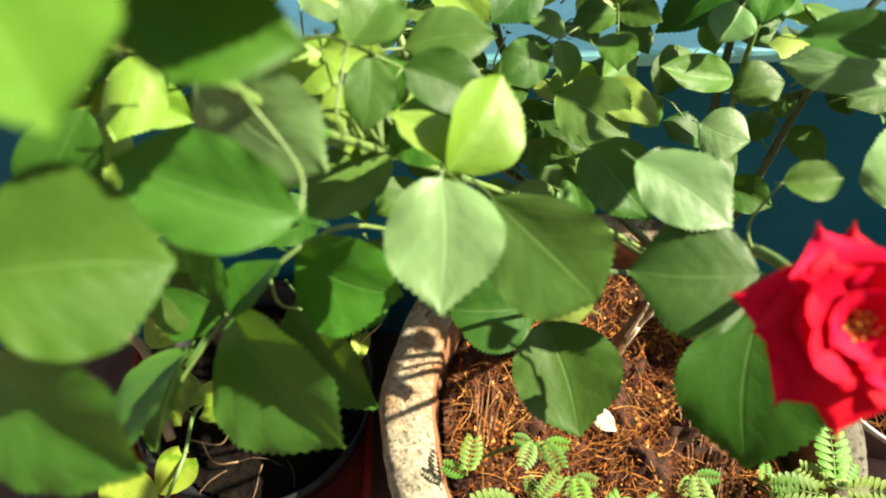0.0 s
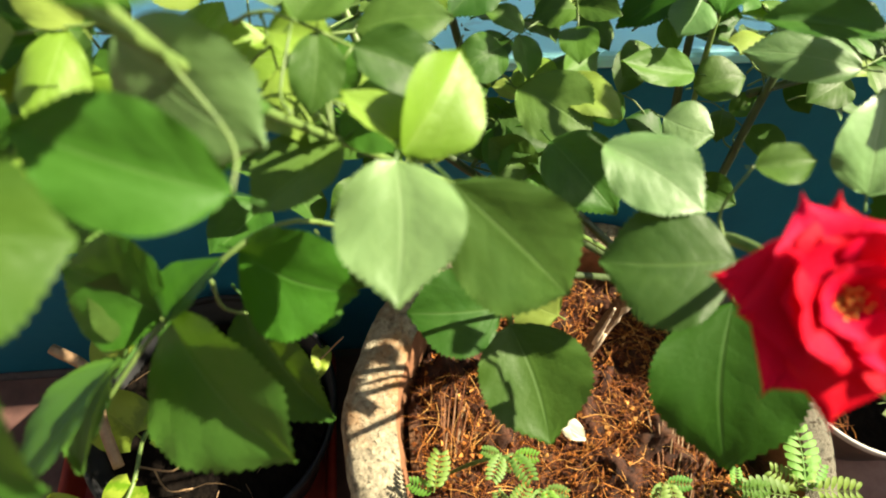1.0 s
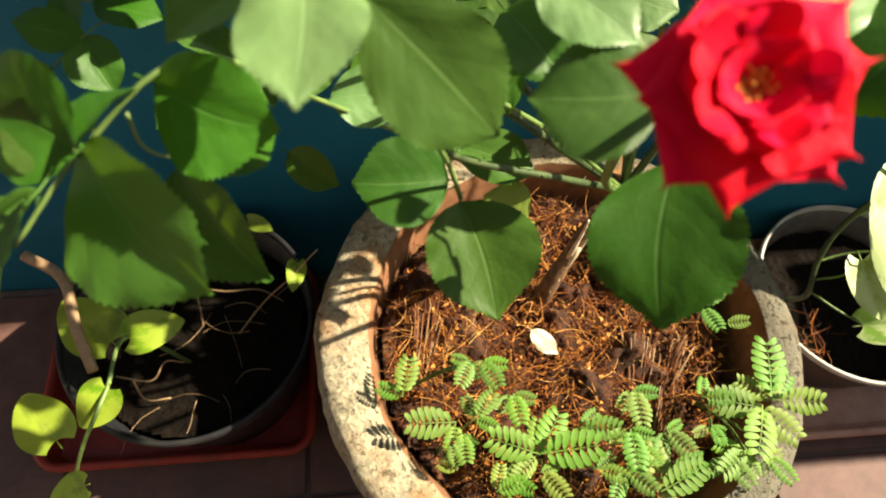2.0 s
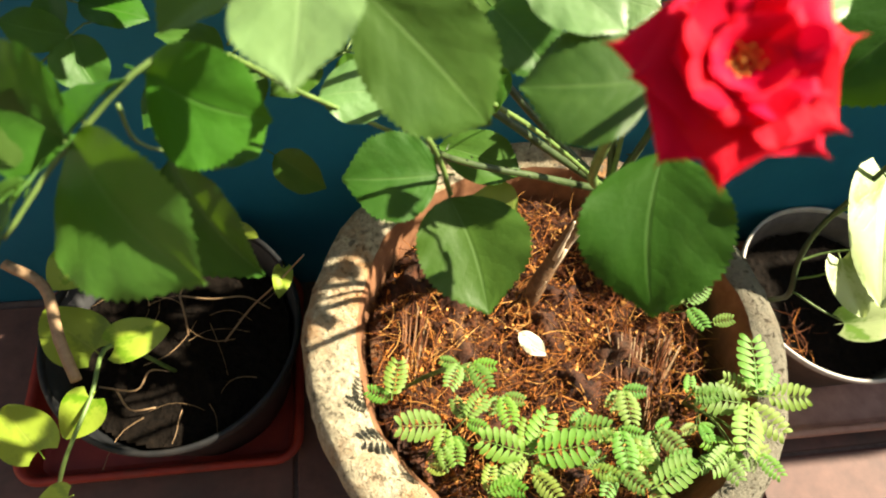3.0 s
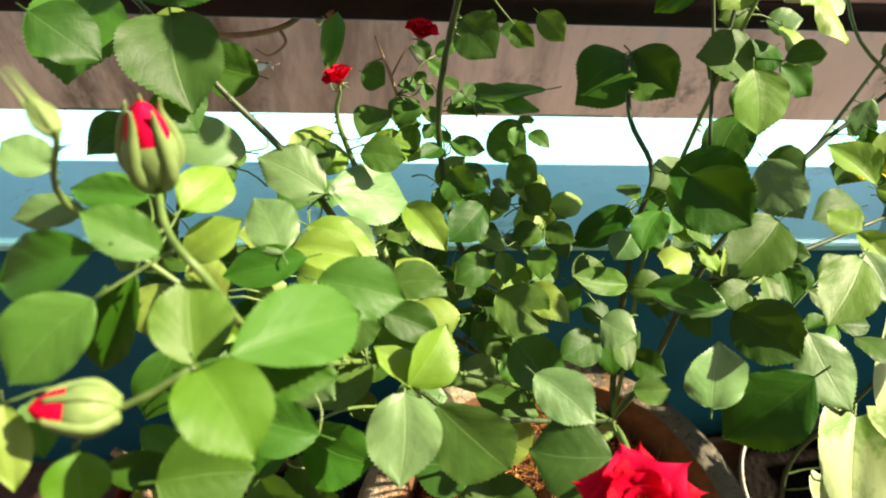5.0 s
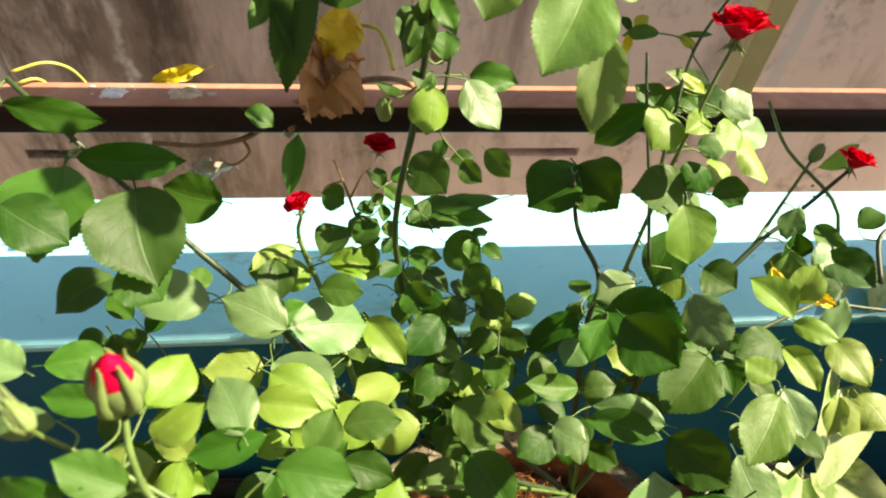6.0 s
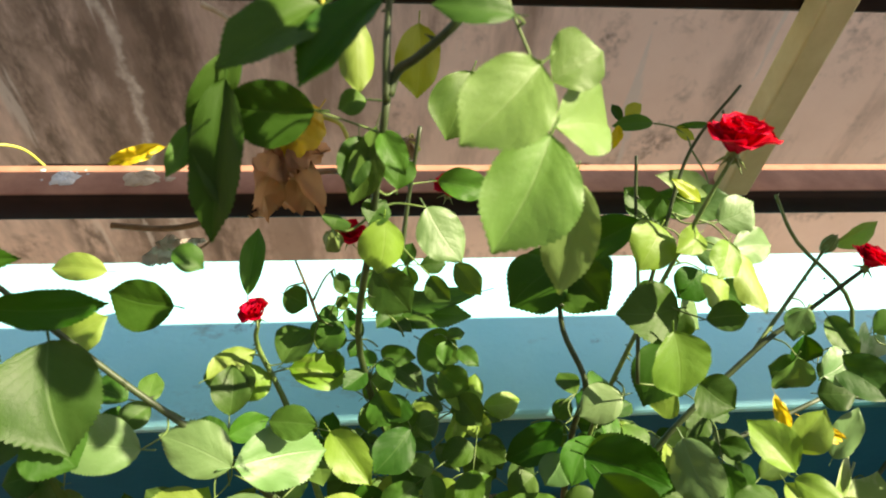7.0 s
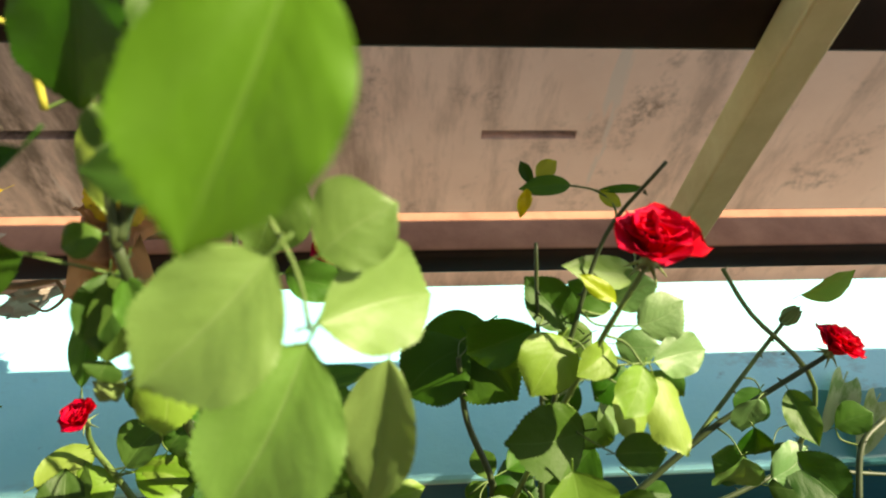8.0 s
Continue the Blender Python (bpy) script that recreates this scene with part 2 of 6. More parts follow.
def rust_mat():
    """Brown paint; upper faces lightened as lit, sides darkened as shaded, by normal."""
    m, nt, b = nodes_of("rust_brown_paint", 0.6, 0, 0.25)
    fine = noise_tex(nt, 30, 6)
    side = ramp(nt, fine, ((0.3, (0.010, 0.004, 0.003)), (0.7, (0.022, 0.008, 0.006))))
    lit_face = ramp(nt, fine, ((0.3, (0.32, 0.14, 0.09)), (0.7, (0.52, 0.26, 0.17))))
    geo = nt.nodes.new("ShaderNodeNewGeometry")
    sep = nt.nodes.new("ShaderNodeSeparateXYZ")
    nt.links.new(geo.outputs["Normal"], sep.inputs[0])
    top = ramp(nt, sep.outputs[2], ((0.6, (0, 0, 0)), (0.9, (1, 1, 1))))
    nt.links.new(mix(nt, top, side, lit_face), b.inputs["Base Color"])
    bump(nt, b, fine, 0.25, 0.001)
    return m


RUST = rust_mat()
CREAM = plain_mat("cream_paint", (0.54, 0.48, 0.25), (0.66, 0.60, 0.34), 40, 0.5, 0.0, 0.2, 0.001, (0.40, 0.27, 0.05))
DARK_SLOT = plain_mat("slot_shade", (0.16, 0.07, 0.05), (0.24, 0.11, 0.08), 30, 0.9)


def concrete_mat():
    """Weathered cast concrete: sandy grain, dark pits and rusty runs."""
    m, nt, b = nodes_of("weathered_concrete", 0.9, 0, 0.3)
    grain = noise_tex(nt, 130, 7, 0.7)
    col = ramp(nt, grain, ((0.3, (0.22, 0.19, 0.13)), (0.7, (0.58, 0.51, 0.35))))
    rust = noise_tex(nt, 11, 6, 0.7)
    col = mix(nt, ramp(nt, rust, ((0.50, (0, 0, 0)), (0.66, (0.85, 0.85, 0.85)))), col, (0.34, 0.155, 0.05))
    moss = noise_tex(nt, 19, 6, 0.7)
    col = mix(nt, ramp(nt, moss, ((0.56, (0, 0, 0)), (0.7, (0.7, 0.7, 0.7)))), col, (0.15, 0.14, 0.095))
    # lichen-grey mottling on one side, darkened also for the shade lying there
    tc = nt.nodes.new("ShaderNodeTexCoord")
    sep = nt.nodes.new("ShaderNodeSeparateXYZ")
    nt.links.new(tc.outputs["Object"], sep.inputs[0])
    patch = math_node(nt, "ADD", math_node(nt, "MULTIPLY", sep.outputs[0], 1.6), noise_tex(nt, 60, 6, 0.75))
    col = mix(nt, ramp(nt, patch, ((0.98, (0, 0, 0)), (1.14, (0.85, 0.85, 0.85)))), col, (0.115, 0.11, 0.085))
    pits = noise_tex(nt, 210, 5, 0.6)
    hole = ramp(nt, pits, ((0.58, (0, 0, 0)), (0.66, (1, 1, 1))))
    worn = math_node(nt, "ADD", math_node(nt, "MULTIPLY", ramp(nt, patch, ((0.8, (0, 0, 0)), (1.1, (1, 1, 1)))), 0.6), 0.35)
    col = mix(nt, math_node(nt, "MULTIPLY", hole, worn), col, (0.085, 0.065, 0.04))
    nt.links.new(col, b.inputs["Base Color"])
    bump(nt, b, math_node(nt, "SUBTRACT", grain, hole), 1.0, 0.006)
    return m


CONCRETE = concrete_mat()
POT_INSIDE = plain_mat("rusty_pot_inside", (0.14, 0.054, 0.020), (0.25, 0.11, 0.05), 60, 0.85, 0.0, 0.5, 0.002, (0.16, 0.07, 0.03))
SOIL = plain_mat("coir_soil", (0.004, 0.0012, 0.0006), (0.085, 0.024, 0.006), 90, 0.95, 0.0, 1.0, 0.004, (0.11, 0.05, 0.02))
# Soil of the plastic pots, near black because their shade is in its colour.
SHADED_SOIL = plain_mat("shaded_soil", (0.0025, 0.002, 0.0015), (0.009, 0.006, 0.004), 150, 0.95, 0.0, 1.0, 0.004, None, 0.1)


def fibre_mat():
    """Coir: every strand has its own brown."""
    m, nt, b = nodes_of("coir_fibre", 0.8, 0, 0.3)
    geo = nt.nodes.new("ShaderNodeNewGeometry")
    nt.links.new(ramp(nt, geo.outputs["Random Per Island"], ((0.0, (0.02, 0.005, 0.002)), (0.45, (0.12, 0.032, 0.007)), (0.78, (0.42, 0.145, 0.026)), (1.0, (0.62, 0.33, 0.10)))), b.inputs["Base Color"])
    return m


FIBRE = fibre_mat()
BLACK_PLASTIC = plain_mat("black_plastic", (0.006, 0.007, 0.008), (0.016, 0.017, 0.018), 50, 0.5, 0.0, 0.15, 0.001, (0.028, 0.025, 0.022), 0.3)
RED_PLASTIC = plain_mat("red_plastic", (0.22, 0.020, 0.013), (0.30, 0.036, 0.020), 50, 0.5, 0.0, 0.15, 0.001, (0.10, 0.03, 0.02), 0.3)
FADED_PLASTIC = plain_mat("faded_red_plastic", (0.28, 0.14, 0.105), (0.42, 0.24, 0.18), 40, 0.6, 0.0, 0.2, 0.001, (0.12, 0.05, 0.04))
GREY_PLASTIC = plain_mat("grey_plastic", (0.05, 0.042, 0.035), (0.10, 0.085, 0.07), 50, 0.5, 0.0, 0.2, 0.001, (0.16, 0.13, 0.10))
PALE_RIM = plain_mat("pale_rim", (0.36, 0.34, 0.30), (0.56, 0.54, 0.50), 60, 0.5)
FLOOR = plain_mat("red_brown_tile", (0.065, 0.030, 0.024), (0.13, 0.062, 0.048), 30, 0.7, 0.0, 0.3, 0.002, (0.05, 0.035, 0.028))
JOINT = plain_mat("grout", (0.07, 0.05, 0.045), (0.12, 0.09, 0.08), 90, 0.95)
GROUND = plain_mat("bare_ground", (0.16, 0.12, 0.09), (0.26, 0.21, 0.16), 3, 0.95)
BOUNCE = plain_mat("pale_bounce", (0.42, 0.38, 0.34), (0.55, 0.51, 0.46), 12, 0.9, 0.0, 0.3, 0.002, (0.3, 0.27, 0.24))
WHITE_MARK = plain_mat("white_dropping", (0.6, 0.6, 0.57), (0.8, 0.8, 0.78), 200, 0.8)
PALE_PETAL = plain_mat("fallen_pale_leaf", (0.62, 0.58, 0.40), (0.74, 0.70, 0.52), 60, 0.6)


# ---- building helpers
def thing(name, at, label, category, group="", kind=""):
    ob = new(name)
    ob.location = at
    ob.empty_display_size = 0.05
    return tagged(ob, label, category, group, kind)


def part(name, data, material, parent, label="", smooth=True, m=None):
    """A bmesh or a mesh, in world places, as one mesh object under a thing or a part."""
    if isinstance(data, bmesh.types.BMesh):
        me = bpy.data.meshes.new(name)
        data.to_mesh(me)
        data.free()
        if smooth:
            me.shade_smooth()
        me.materials.append(material)
    else:
        me = data
    ob = new(name, me)
    ob.parent = parent
    off = parent_place(parent)
    ob.matrix_basis = Matrix.Translation(-off) @ (m if m is not None else Matrix())
    if label:
        ob["label"] = label
    return ob


def parent_place(ob):
    """Where a thing without turn stands; a part's parent counts with its own thing."""
    at = Vector(ob.location)
    while ob.parent:
        ob = ob.parent
        at = at + Vector(ob.location)
    return at


def box(bm, x0, x1, y0, y1, z0, z1, bev=0.0, segs=2):
    made = bmesh.ops.create_cube(bm, size=1, matrix=Matrix.LocRotScale(((x0 + x1) / 2, (y0 + y1) / 2, (z0 + z1) / 2), None, (x1 - x0, y1 - y0, z1 - z0)))
    if bev:
        edges = {e for v in made["verts"] for e in v.link_edges}
        bmesh.ops.bevel(bm, geom=list(edges), offset=bev, segments=segs, profile=0.5, affect="EDGES")
    return bm


def tube(bm, pts, radii, sides=7, rough=0.0, steps=5):
    """A round stem along a smooth line through pts."""
    pts = [Vector(p) for p in pts]
    path, rr = [], []
    for i in range(len(pts) - 1):
        a, b = pts[i], pts[i + 1]
        p = pts[i - 1] if i else a * 2 - b
        q = pts[i + 2] if i + 2 < len(pts) else b * 2 - a
        for k in range(steps):
            t = k / steps
            path.append(0.5 * ((2 * a) + (b - p) * t + (2 * p - 5 * a + 4 * b - q) * t * t + (3 * a - p - 3 * b + q) * t ** 3))
            rr.append((i + t) / (len(pts) - 1))
    path.append(pts[-1])
    rr.append(1.0)
    rings = []
    side = None
    for i, c in enumerate(path):
        d = (path[min(i + 1, len(path) - 1)] - path[max(i - 1, 0)]).normalized()
        if side is None:
            side = d.orthogonal().normalized()
        side = (side - d * side.dot(d)).normalized()
        up = d.cross(side)
        r = radii[0] + (radii[1] - radii[0]) * rr[i]
        r *= 1 + rough * random.uniform(-1, 1)
        rings.append([bm.verts.new(c + (side * math.cos(a) + up * math.sin(a)) * r) for a in [2 * math.pi * j / sides for j in range(sides)]])
    for a, b in zip(rings, rings[1:]):
        for j in range(sides):
            bm.faces.new((a[j], a[(j + 1) % sides], b[(j + 1) % sides], b[j]))
    bm.faces.new(rings[0][::-1])
    bm.faces.new(rings[-1])
    return bm


def lathe(bm, at, profile, sides=64, wobble=0.0, seed=0.0):
    """A turned body: profile of (radius, height), with an uneven surface."""
    rings = []
    for r, z in profile:
        ring = []
        for j in range(sides):
            a = 2 * math.pi * j / sides
            p = Vector((math.cos(a) * r, math.sin(a) * r, z))
            k = wobble * noise.noise(p * 22 + Vector((seed, 0, 0))) + wobble * 0.6 * noise.noise(p * 70)
            p.x += math.cos(a) * k
            p.y += math.sin(a) * k
            p.z += wobble * 0.7 * noise.noise(p * 40 + Vector((9, seed, 0)))
            ring.append(bm.verts.new(p + Vector(at)))
        rings.append(ring)
    for a, b in zip(rings, rings[1:]):
        for j in range(sides):
            bm.faces.new((a[j], a[(j + 1) % sides], b[(j + 1) % sides], b[j]))
    return rings


def leaf_mesh(name, material, teeth=20, fold=0.16, droop=0.14, fat=0.5, heart=0.0, wave=0.03, tooth=0.03, seed=0, bow=0.5, crumple=0.0):
    """One leaf blade, 1 long along y and 1 wide along x, with a toothed edge, a folded and bowed blade and a short stalk."""
    rnd = random.Random(seed)
    bm = bmesh.new()
    uvs = bm.loops.layers.uv.new("UVMap")
    n = teeth * 2
    cols = (-1.0, -0.8, -0.55, -0.28, 0.0, 0.28, 0.55, 0.8, 1.0)
    rows = []
    ph, twist, lop, bend = rnd.uniform(0, 6), rnd.uniform(-0.22, 0.22) * (0.4 if heart else 1), rnd.uniform(-0.09, 0.09), rnd.uniform(-0.07, 0.07)
    for i in range(n + 1):
        v = i / n
        q = v ** (0.78 + 0.25 * fat)
        w = 0.5 * (1 - abs(2 * q - 1) ** 2.1) ** 0.76 if 0 < v < 1 else 0.0
        if v > 0.7 and not heart:
            w *= 1 - 0.62 * ((v - 0.7) / 0.3) ** 1.7
        if heart:
            w = (v + 0.02) ** 0.35 * (1 - v) ** 0.8 if v < 1 else 0.0
        tip = tooth * (1 if i % 2 else -0.35) * (1 - abs(2 * v - 1) ** 4)
        line = []
        for c in cols:
            x = c * (w + (tip if abs(c) == 1 else 0))
            y = v + (0.012 if abs(c) == 1 and i % 2 else 0)
            if heart:
                y -= heart * abs(c) ** 1.5 * (1 - v) ** 3
            r = abs(c) * w
            z = fold * r * (1.3 - 0.5 * v) - bow * r * r + 1.3 * droop * v * (1 - v) + wave * math.sin(ph + 8 * v + 2.5 * c) * c * c
            if not heart:
                x *= 1 + lop * (1 if c > 0 else -1)
                z += 0.011 * r * 2 * math.sin(26 * (v - 0.35 * abs(c)) + ph)
            x += bend * math.sin(math.pi * v)
            z += twist * x * v
            p = Vector((x, y, z))
            if crumple:
                q = p * 4 + Vector((seed, 0, 0))
                p += crumple * Vector((noise.noise(q) * 0.6, noise.noise(q + Vector((7, 0, 0))) * 0.6, 2 * noise.noise(q + Vector((0, 5, 0))) + noise.noise(q * 2.6)))
            line.append((p, (0.5 + 0.5 * c, v)))
        rows.append(line)
    tops = [[bm.verts.new(p) for p, _ in line] for line in rows]
    for i in range(n):
        for j in range(len(cols) - 1):
            f = bm.faces.new((tops[i][j], tops[i][j + 1], tops[i + 1][j + 1], tops[i + 1][j]))
            for loop, (r, s) in zip(f.loops, ((i, j), (i, j + 1), (i + 1, j + 1), (i + 1, j))):
                loop[uvs].uv = rows[r][s][1]
    bmesh.ops.remove_doubles(bm, verts=bm.verts, dist=1e-4)
    tube(bm, [(0, -0.16, 0.0), (0, -0.05, -0.012), (0, 0.12, -0.012)], (0.016, 0.011), 5, 0, 2)
    me = bpy.data.meshes.new(name)
    bm.to_mesh(me)
    bm.free()
    me.shade_smooth()
    me.materials.append(material)
    return me


def leaf_pose(base, tip, width, face):
    """The pose that lays a unit leaf from base to tip, with its upper side towards face."""
    base, tip, face = Vector(base), Vector(tip), Vector(face)
    y = tip - base
    size = y.length
    y.normalize()
    z = (face - y * face.dot(y)).normalized()
    x = y.cross(z)
    m = Matrix((x, y, z)).transposed().to_4x4()
    return Matrix.Translation(base) @ m @ Matrix.Diagonal((width, size, (size + width) / 2, 1))


ROSE_KIND = [leaf_mesh("rose_leaflet", ROSE_LEAF, 22 + i, (0.34, 0.22, 0.40, 0.28, 0.18, 0.36, 0.25, 0.32, 0.16, 0.30)[i], (0.16, 0.34, 0.10, 0.44, 0.22, 0.2, 0.3, 0.05, 0.28, 0.5)[i], (0.35, 0.6, 0.95, 0.2, 0.7, 0.45, 1.1, 0.3, 0.5, 0.75)[i], 0, 0.02 + 0.004 * i, 0.019, i, (0.2, 0.25, 0.15, 0.2, 0.3, 0.1, 0.2, 0.25, 0.15, 0.2)[i]) for i in range(10)]
YOUNG_LIT_KIND = [leaf_mesh("light_leaflet", YOUNG_LIT_LEAF, 22 + i, (0.25, 0.45, 0.1, 0.3)[i], (0.12, 0.3, 0.2, 0.4)[i], (0.4, 0.7, 0.95, 0.3)[i], 0, 0.04, 0.017, 10 + i, (0.5, 0.2, 0.9, 0.6)[i]) for i in range(4)]
PALE_KIND = [leaf_mesh("pale_leaflet", PALE_LEAF, 24 + i, 0.18 + 0.1 * i, 0.14, 0.5, 0, 0.045, 0.018, 14 + i) for i in range(2)]
DUSTY_KIND = [leaf_mesh("dusty_leaflet", DUSTY_LEAF, 23 + i, 0.24 + 0.08 * i, 0.14, 0.45 + 0.2 * i, 0, 0.035, 0.017, 114 + i, 0.2) for i in range(2)]
SHADED_KIND = [leaf_mesh("shaded_leaflet", SHADED_LEAF, 23 + i, (0.3, 0.15, 0.4)[i], (0.16, 0.3, 0.2)[i], (0.4, 0.7, 0.9)[i], 0, 0.03, 0.018, 70 + i, (0.2, 0.15, 0.25)[i]) for i in range(3)]
MID_KIND = [leaf_mesh("leaflet", MID_LEAF, 25 + i, 0.25, 0.15 + 0.1 * i, 0.5 + 0.3 * i, 0, 0.03, 0.019, 80 + i, 0.18) for i in range(2)]
VIVID_KIND = [leaf_mesh("leaflet", VIVID_LEAF, 24 + i, 0.3 - 0.1 * i, 0.14, 0.45 + 0.3 * i, 0, 0.03, 0.018, 61 + i, 0.2) for i in range(2)]
GOLD_YOUNG = [leaf_mesh("light_leaflet", GOLD_LEAF, 22, 0.25, 0.12, 0.5, 0, 0.05, 0.007, 17)]
YELLOW_KIND = [leaf_mesh("yellow_leaflet", YELLOW_LEAF, 15, 0.7, 0.4, 0.4, 0, 0.10, 0.02, 20, 0.5, 0.10)]
DRY_KIND = [leaf_mesh("dry_leaflet", DRY_LEAF, 17, 0.9, 0.9, 0.4, 0, 0.2, 0.03, 30 + i, 0.2, 0.22) for i in range(2)]
GREY_KIND = [leaf_mesh("dry_leaflet", GREY_DRY, 15, 0.9, 0.9, 0.4, 0, 0.2, 0.03, 35, 0.2, 0.22)]
POTHOS_KIND = [leaf_mesh("heart_leaf", POTHOS_LEAF, 16, 0.15 + 0.25 * i, 0.15, 0.4, 0.16, 0.03, 0.0, 40 + i, 0.25) for i in range(2)]
GOLD_KIND = [leaf_mesh("heart_leaf", GOLD_POTHOS, 16, 0.2, 0.15, 0.4, 0.16, 0.03, 0.0, 50, 0.25)]
STALK_ENDS = []


def leaf(plant, base, tip, width, face, kinds=None, name="leaf", label=""):
    kinds = kinds or ROSE_KIND
    pick = kinds[int(abs(base[0] * 7919 + base[1] * 1543 + base[2] * 977) * 10) % len(kinds)]
    STALK_ENDS.append((plant, Vector(base), Vector(tip)))
    return part(name, pick, None, plant, label, m=leaf_pose(base, tip, width, face))


def stem(plant, pts, radii, material=None, name="stem", label=""):
    for p, q in zip(pts, pts[1:]):
        for k in range(6):
            CANES.append((plant, Vector(p).lerp(Vector(q), k / 5)))
    bm = tube(bmesh.new(), pts, radii, 8, 0.07)
    if name == "cane":
        thorns(bm, pts, radii)
    return part(name, bm, material or STEM, plant, label)


def thorns(bm, pts, radii):
    """Small hooked thorns along a cane."""
    rnd = random.Random(int(abs(pts[-1][0] * 9999)))
    for i, (p, q) in enumerate(zip(pts, pts[1:])):
        p, q = Vector(p), Vector(q)
        d = (q - p).normalized()
        for _ in range(int((q - p).length / 0.022)):
            at = p.lerp(q, rnd.random())
            f = (i + 0.5) / (len(pts) - 1)
            r = radii[0] + (radii[1] - radii[0]) * f
            out = d.orthogonal().normalized()
            out = Matrix.Rotation(rnd.uniform(0, 6.28), 3, d) @ out
            ln = rnd.uniform(0.0025, 0.0045)
            side = d.cross(out)
            ring = [bm.verts.new(at + out * r * 0.6 + d * a * 0.0014 + side * c * 0.0006) for a, c in ((1, 0), (0, 1), (-1, 0), (0, -1))]
            tip = bm.verts.new(at + out * (r + ln) - d * ln * 0.35)
            for k in range(4):
                bm.faces.new((ring[k], ring[(k + 1) % 4], tip))


CANES = []


# ---- the terrace, its parapet and what lies beyond
def slab(name, x0, x1, y0, y1, z0, z1, material, label, category, bev=0.004):
    bm = box(bmesh.new(), x0, x1, y0, y1, z0, z1, bev)
    me = bpy.data.meshes.new(name)
    bm.to_mesh(me)
    bm.free()
    me.materials.append(material)
    ob = new(name, me)
    return tagged(ob, label, category, kind="structure")


# Unseen reflector, added below the view to brighten the far wall.
slab("bounce_strip", -6.0, 6.0, 0.83, 2.09, -1.75, -1.6, BOUNCE, "unseen pale strip added to bounce sun onto the far wall", "ground")
slab("ground", -400, 400, -400, 400, -3.3, -3.2, GROUND, "bare ground far below the terrace", "ground")
slab("floor", -3.0, 3.0, -1.6, 0.622, -0.25, -0.006, JOINT, "grey bedding under red-brown terrace tiles", "floor")
# Two unseen walls, added out of view to cut the light from the sky.
slab("wall_added_back", -3.2, 3.2, -1.8, -1.6, -0.25, 3.8, HOUSE, "unseen plain wall added behind the terrace to hold back skylight", "wall")
slab("wall_added_west", -3.2, -3.001, -1.599, 0.6, -0.25, 2.8, HOUSE, "unseen plain side wall added to hold back skylight", "wall")
# Unseen wall and pier, added to keep sun off the right-hand pot and tray.
slab("wall_added_east", 1.30, 1.50, -1.599, 0.370, -0.0055, 0.45, TEAL, "unseen low teal wall added at the side to block sun", "wall")
slab("pier_added_east", 1.30, 1.50, 0.371, 0.617, -0.0055, 0.745, TEAL, "unseen teal pier added to shade the pale-rimmed pot and its tray", "wall")
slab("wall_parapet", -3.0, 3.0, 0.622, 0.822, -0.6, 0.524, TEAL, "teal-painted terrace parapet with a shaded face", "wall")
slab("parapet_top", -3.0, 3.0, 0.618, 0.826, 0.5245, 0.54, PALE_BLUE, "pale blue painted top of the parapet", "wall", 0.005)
slab("wall_front", -3.0, 3.0, 0.64, 0.80, -3.2, -0.61, HOUSE, "plastered outer wall under the terrace", "wall")


def far_wall():
    """The stained wall across the gap, with narrow slots through it."""
    y0, y1, z0, z1 = 2.10, 2.24, -3.2, 0.65
    zs, ht = -0.489, 0.042
    bm = bmesh.new()
    box(bm, -5, 5, y0, y1, z0, zs - ht / 2)
    box(bm, -5, 5, y0, y1, zs + ht / 2, z1)
    x = -5.0
    for k in range(-3, 4):
        s = 0.51 + 1.674 * k
        box(bm, x, s, y0, y1, zs - ht / 2, zs + ht / 2)
        x = s + 0.347
    box(bm, x, 5, y0, y1, zs - ht / 2, zs + ht / 2)
    me = bpy.data.meshes.new("wall_far")
    bm.to_mesh(me)
    bm.free()
    me.materials.append(STAINED)
    tagged(new("wall_far", me), "pinkish plaster wall with dark rain streaks and narrow slots", "wall", kind="structure")
    # Added sheet behind the slots; its dark red-brown stands for shade.
    slab("slot_shade_sheet", -5, 5, y1, y1 + 0.05, -1.4, 0.2, DARK_SLOT, "sheet behind the wall's slots, coloured to stand for their shade", "wall")


far_wall()
# ---- the steel rails above the parapet
def rails():
    r = thing("railing", (0, 0.737, 0.54), "rust-brown painted steel railing above the blue parapet", "railing")
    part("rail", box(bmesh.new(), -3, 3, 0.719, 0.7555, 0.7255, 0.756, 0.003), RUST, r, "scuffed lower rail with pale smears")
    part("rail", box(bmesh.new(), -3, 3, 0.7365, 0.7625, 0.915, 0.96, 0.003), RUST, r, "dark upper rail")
    # Four unseen rails, added above the view to shade the parapet top.
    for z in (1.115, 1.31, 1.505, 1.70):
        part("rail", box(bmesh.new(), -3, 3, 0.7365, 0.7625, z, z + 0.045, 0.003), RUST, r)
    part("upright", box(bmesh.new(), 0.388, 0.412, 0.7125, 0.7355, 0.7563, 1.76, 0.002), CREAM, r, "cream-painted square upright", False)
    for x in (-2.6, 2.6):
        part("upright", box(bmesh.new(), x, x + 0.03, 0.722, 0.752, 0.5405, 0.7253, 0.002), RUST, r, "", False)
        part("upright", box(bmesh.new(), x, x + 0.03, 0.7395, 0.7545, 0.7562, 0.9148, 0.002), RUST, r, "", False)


rails()


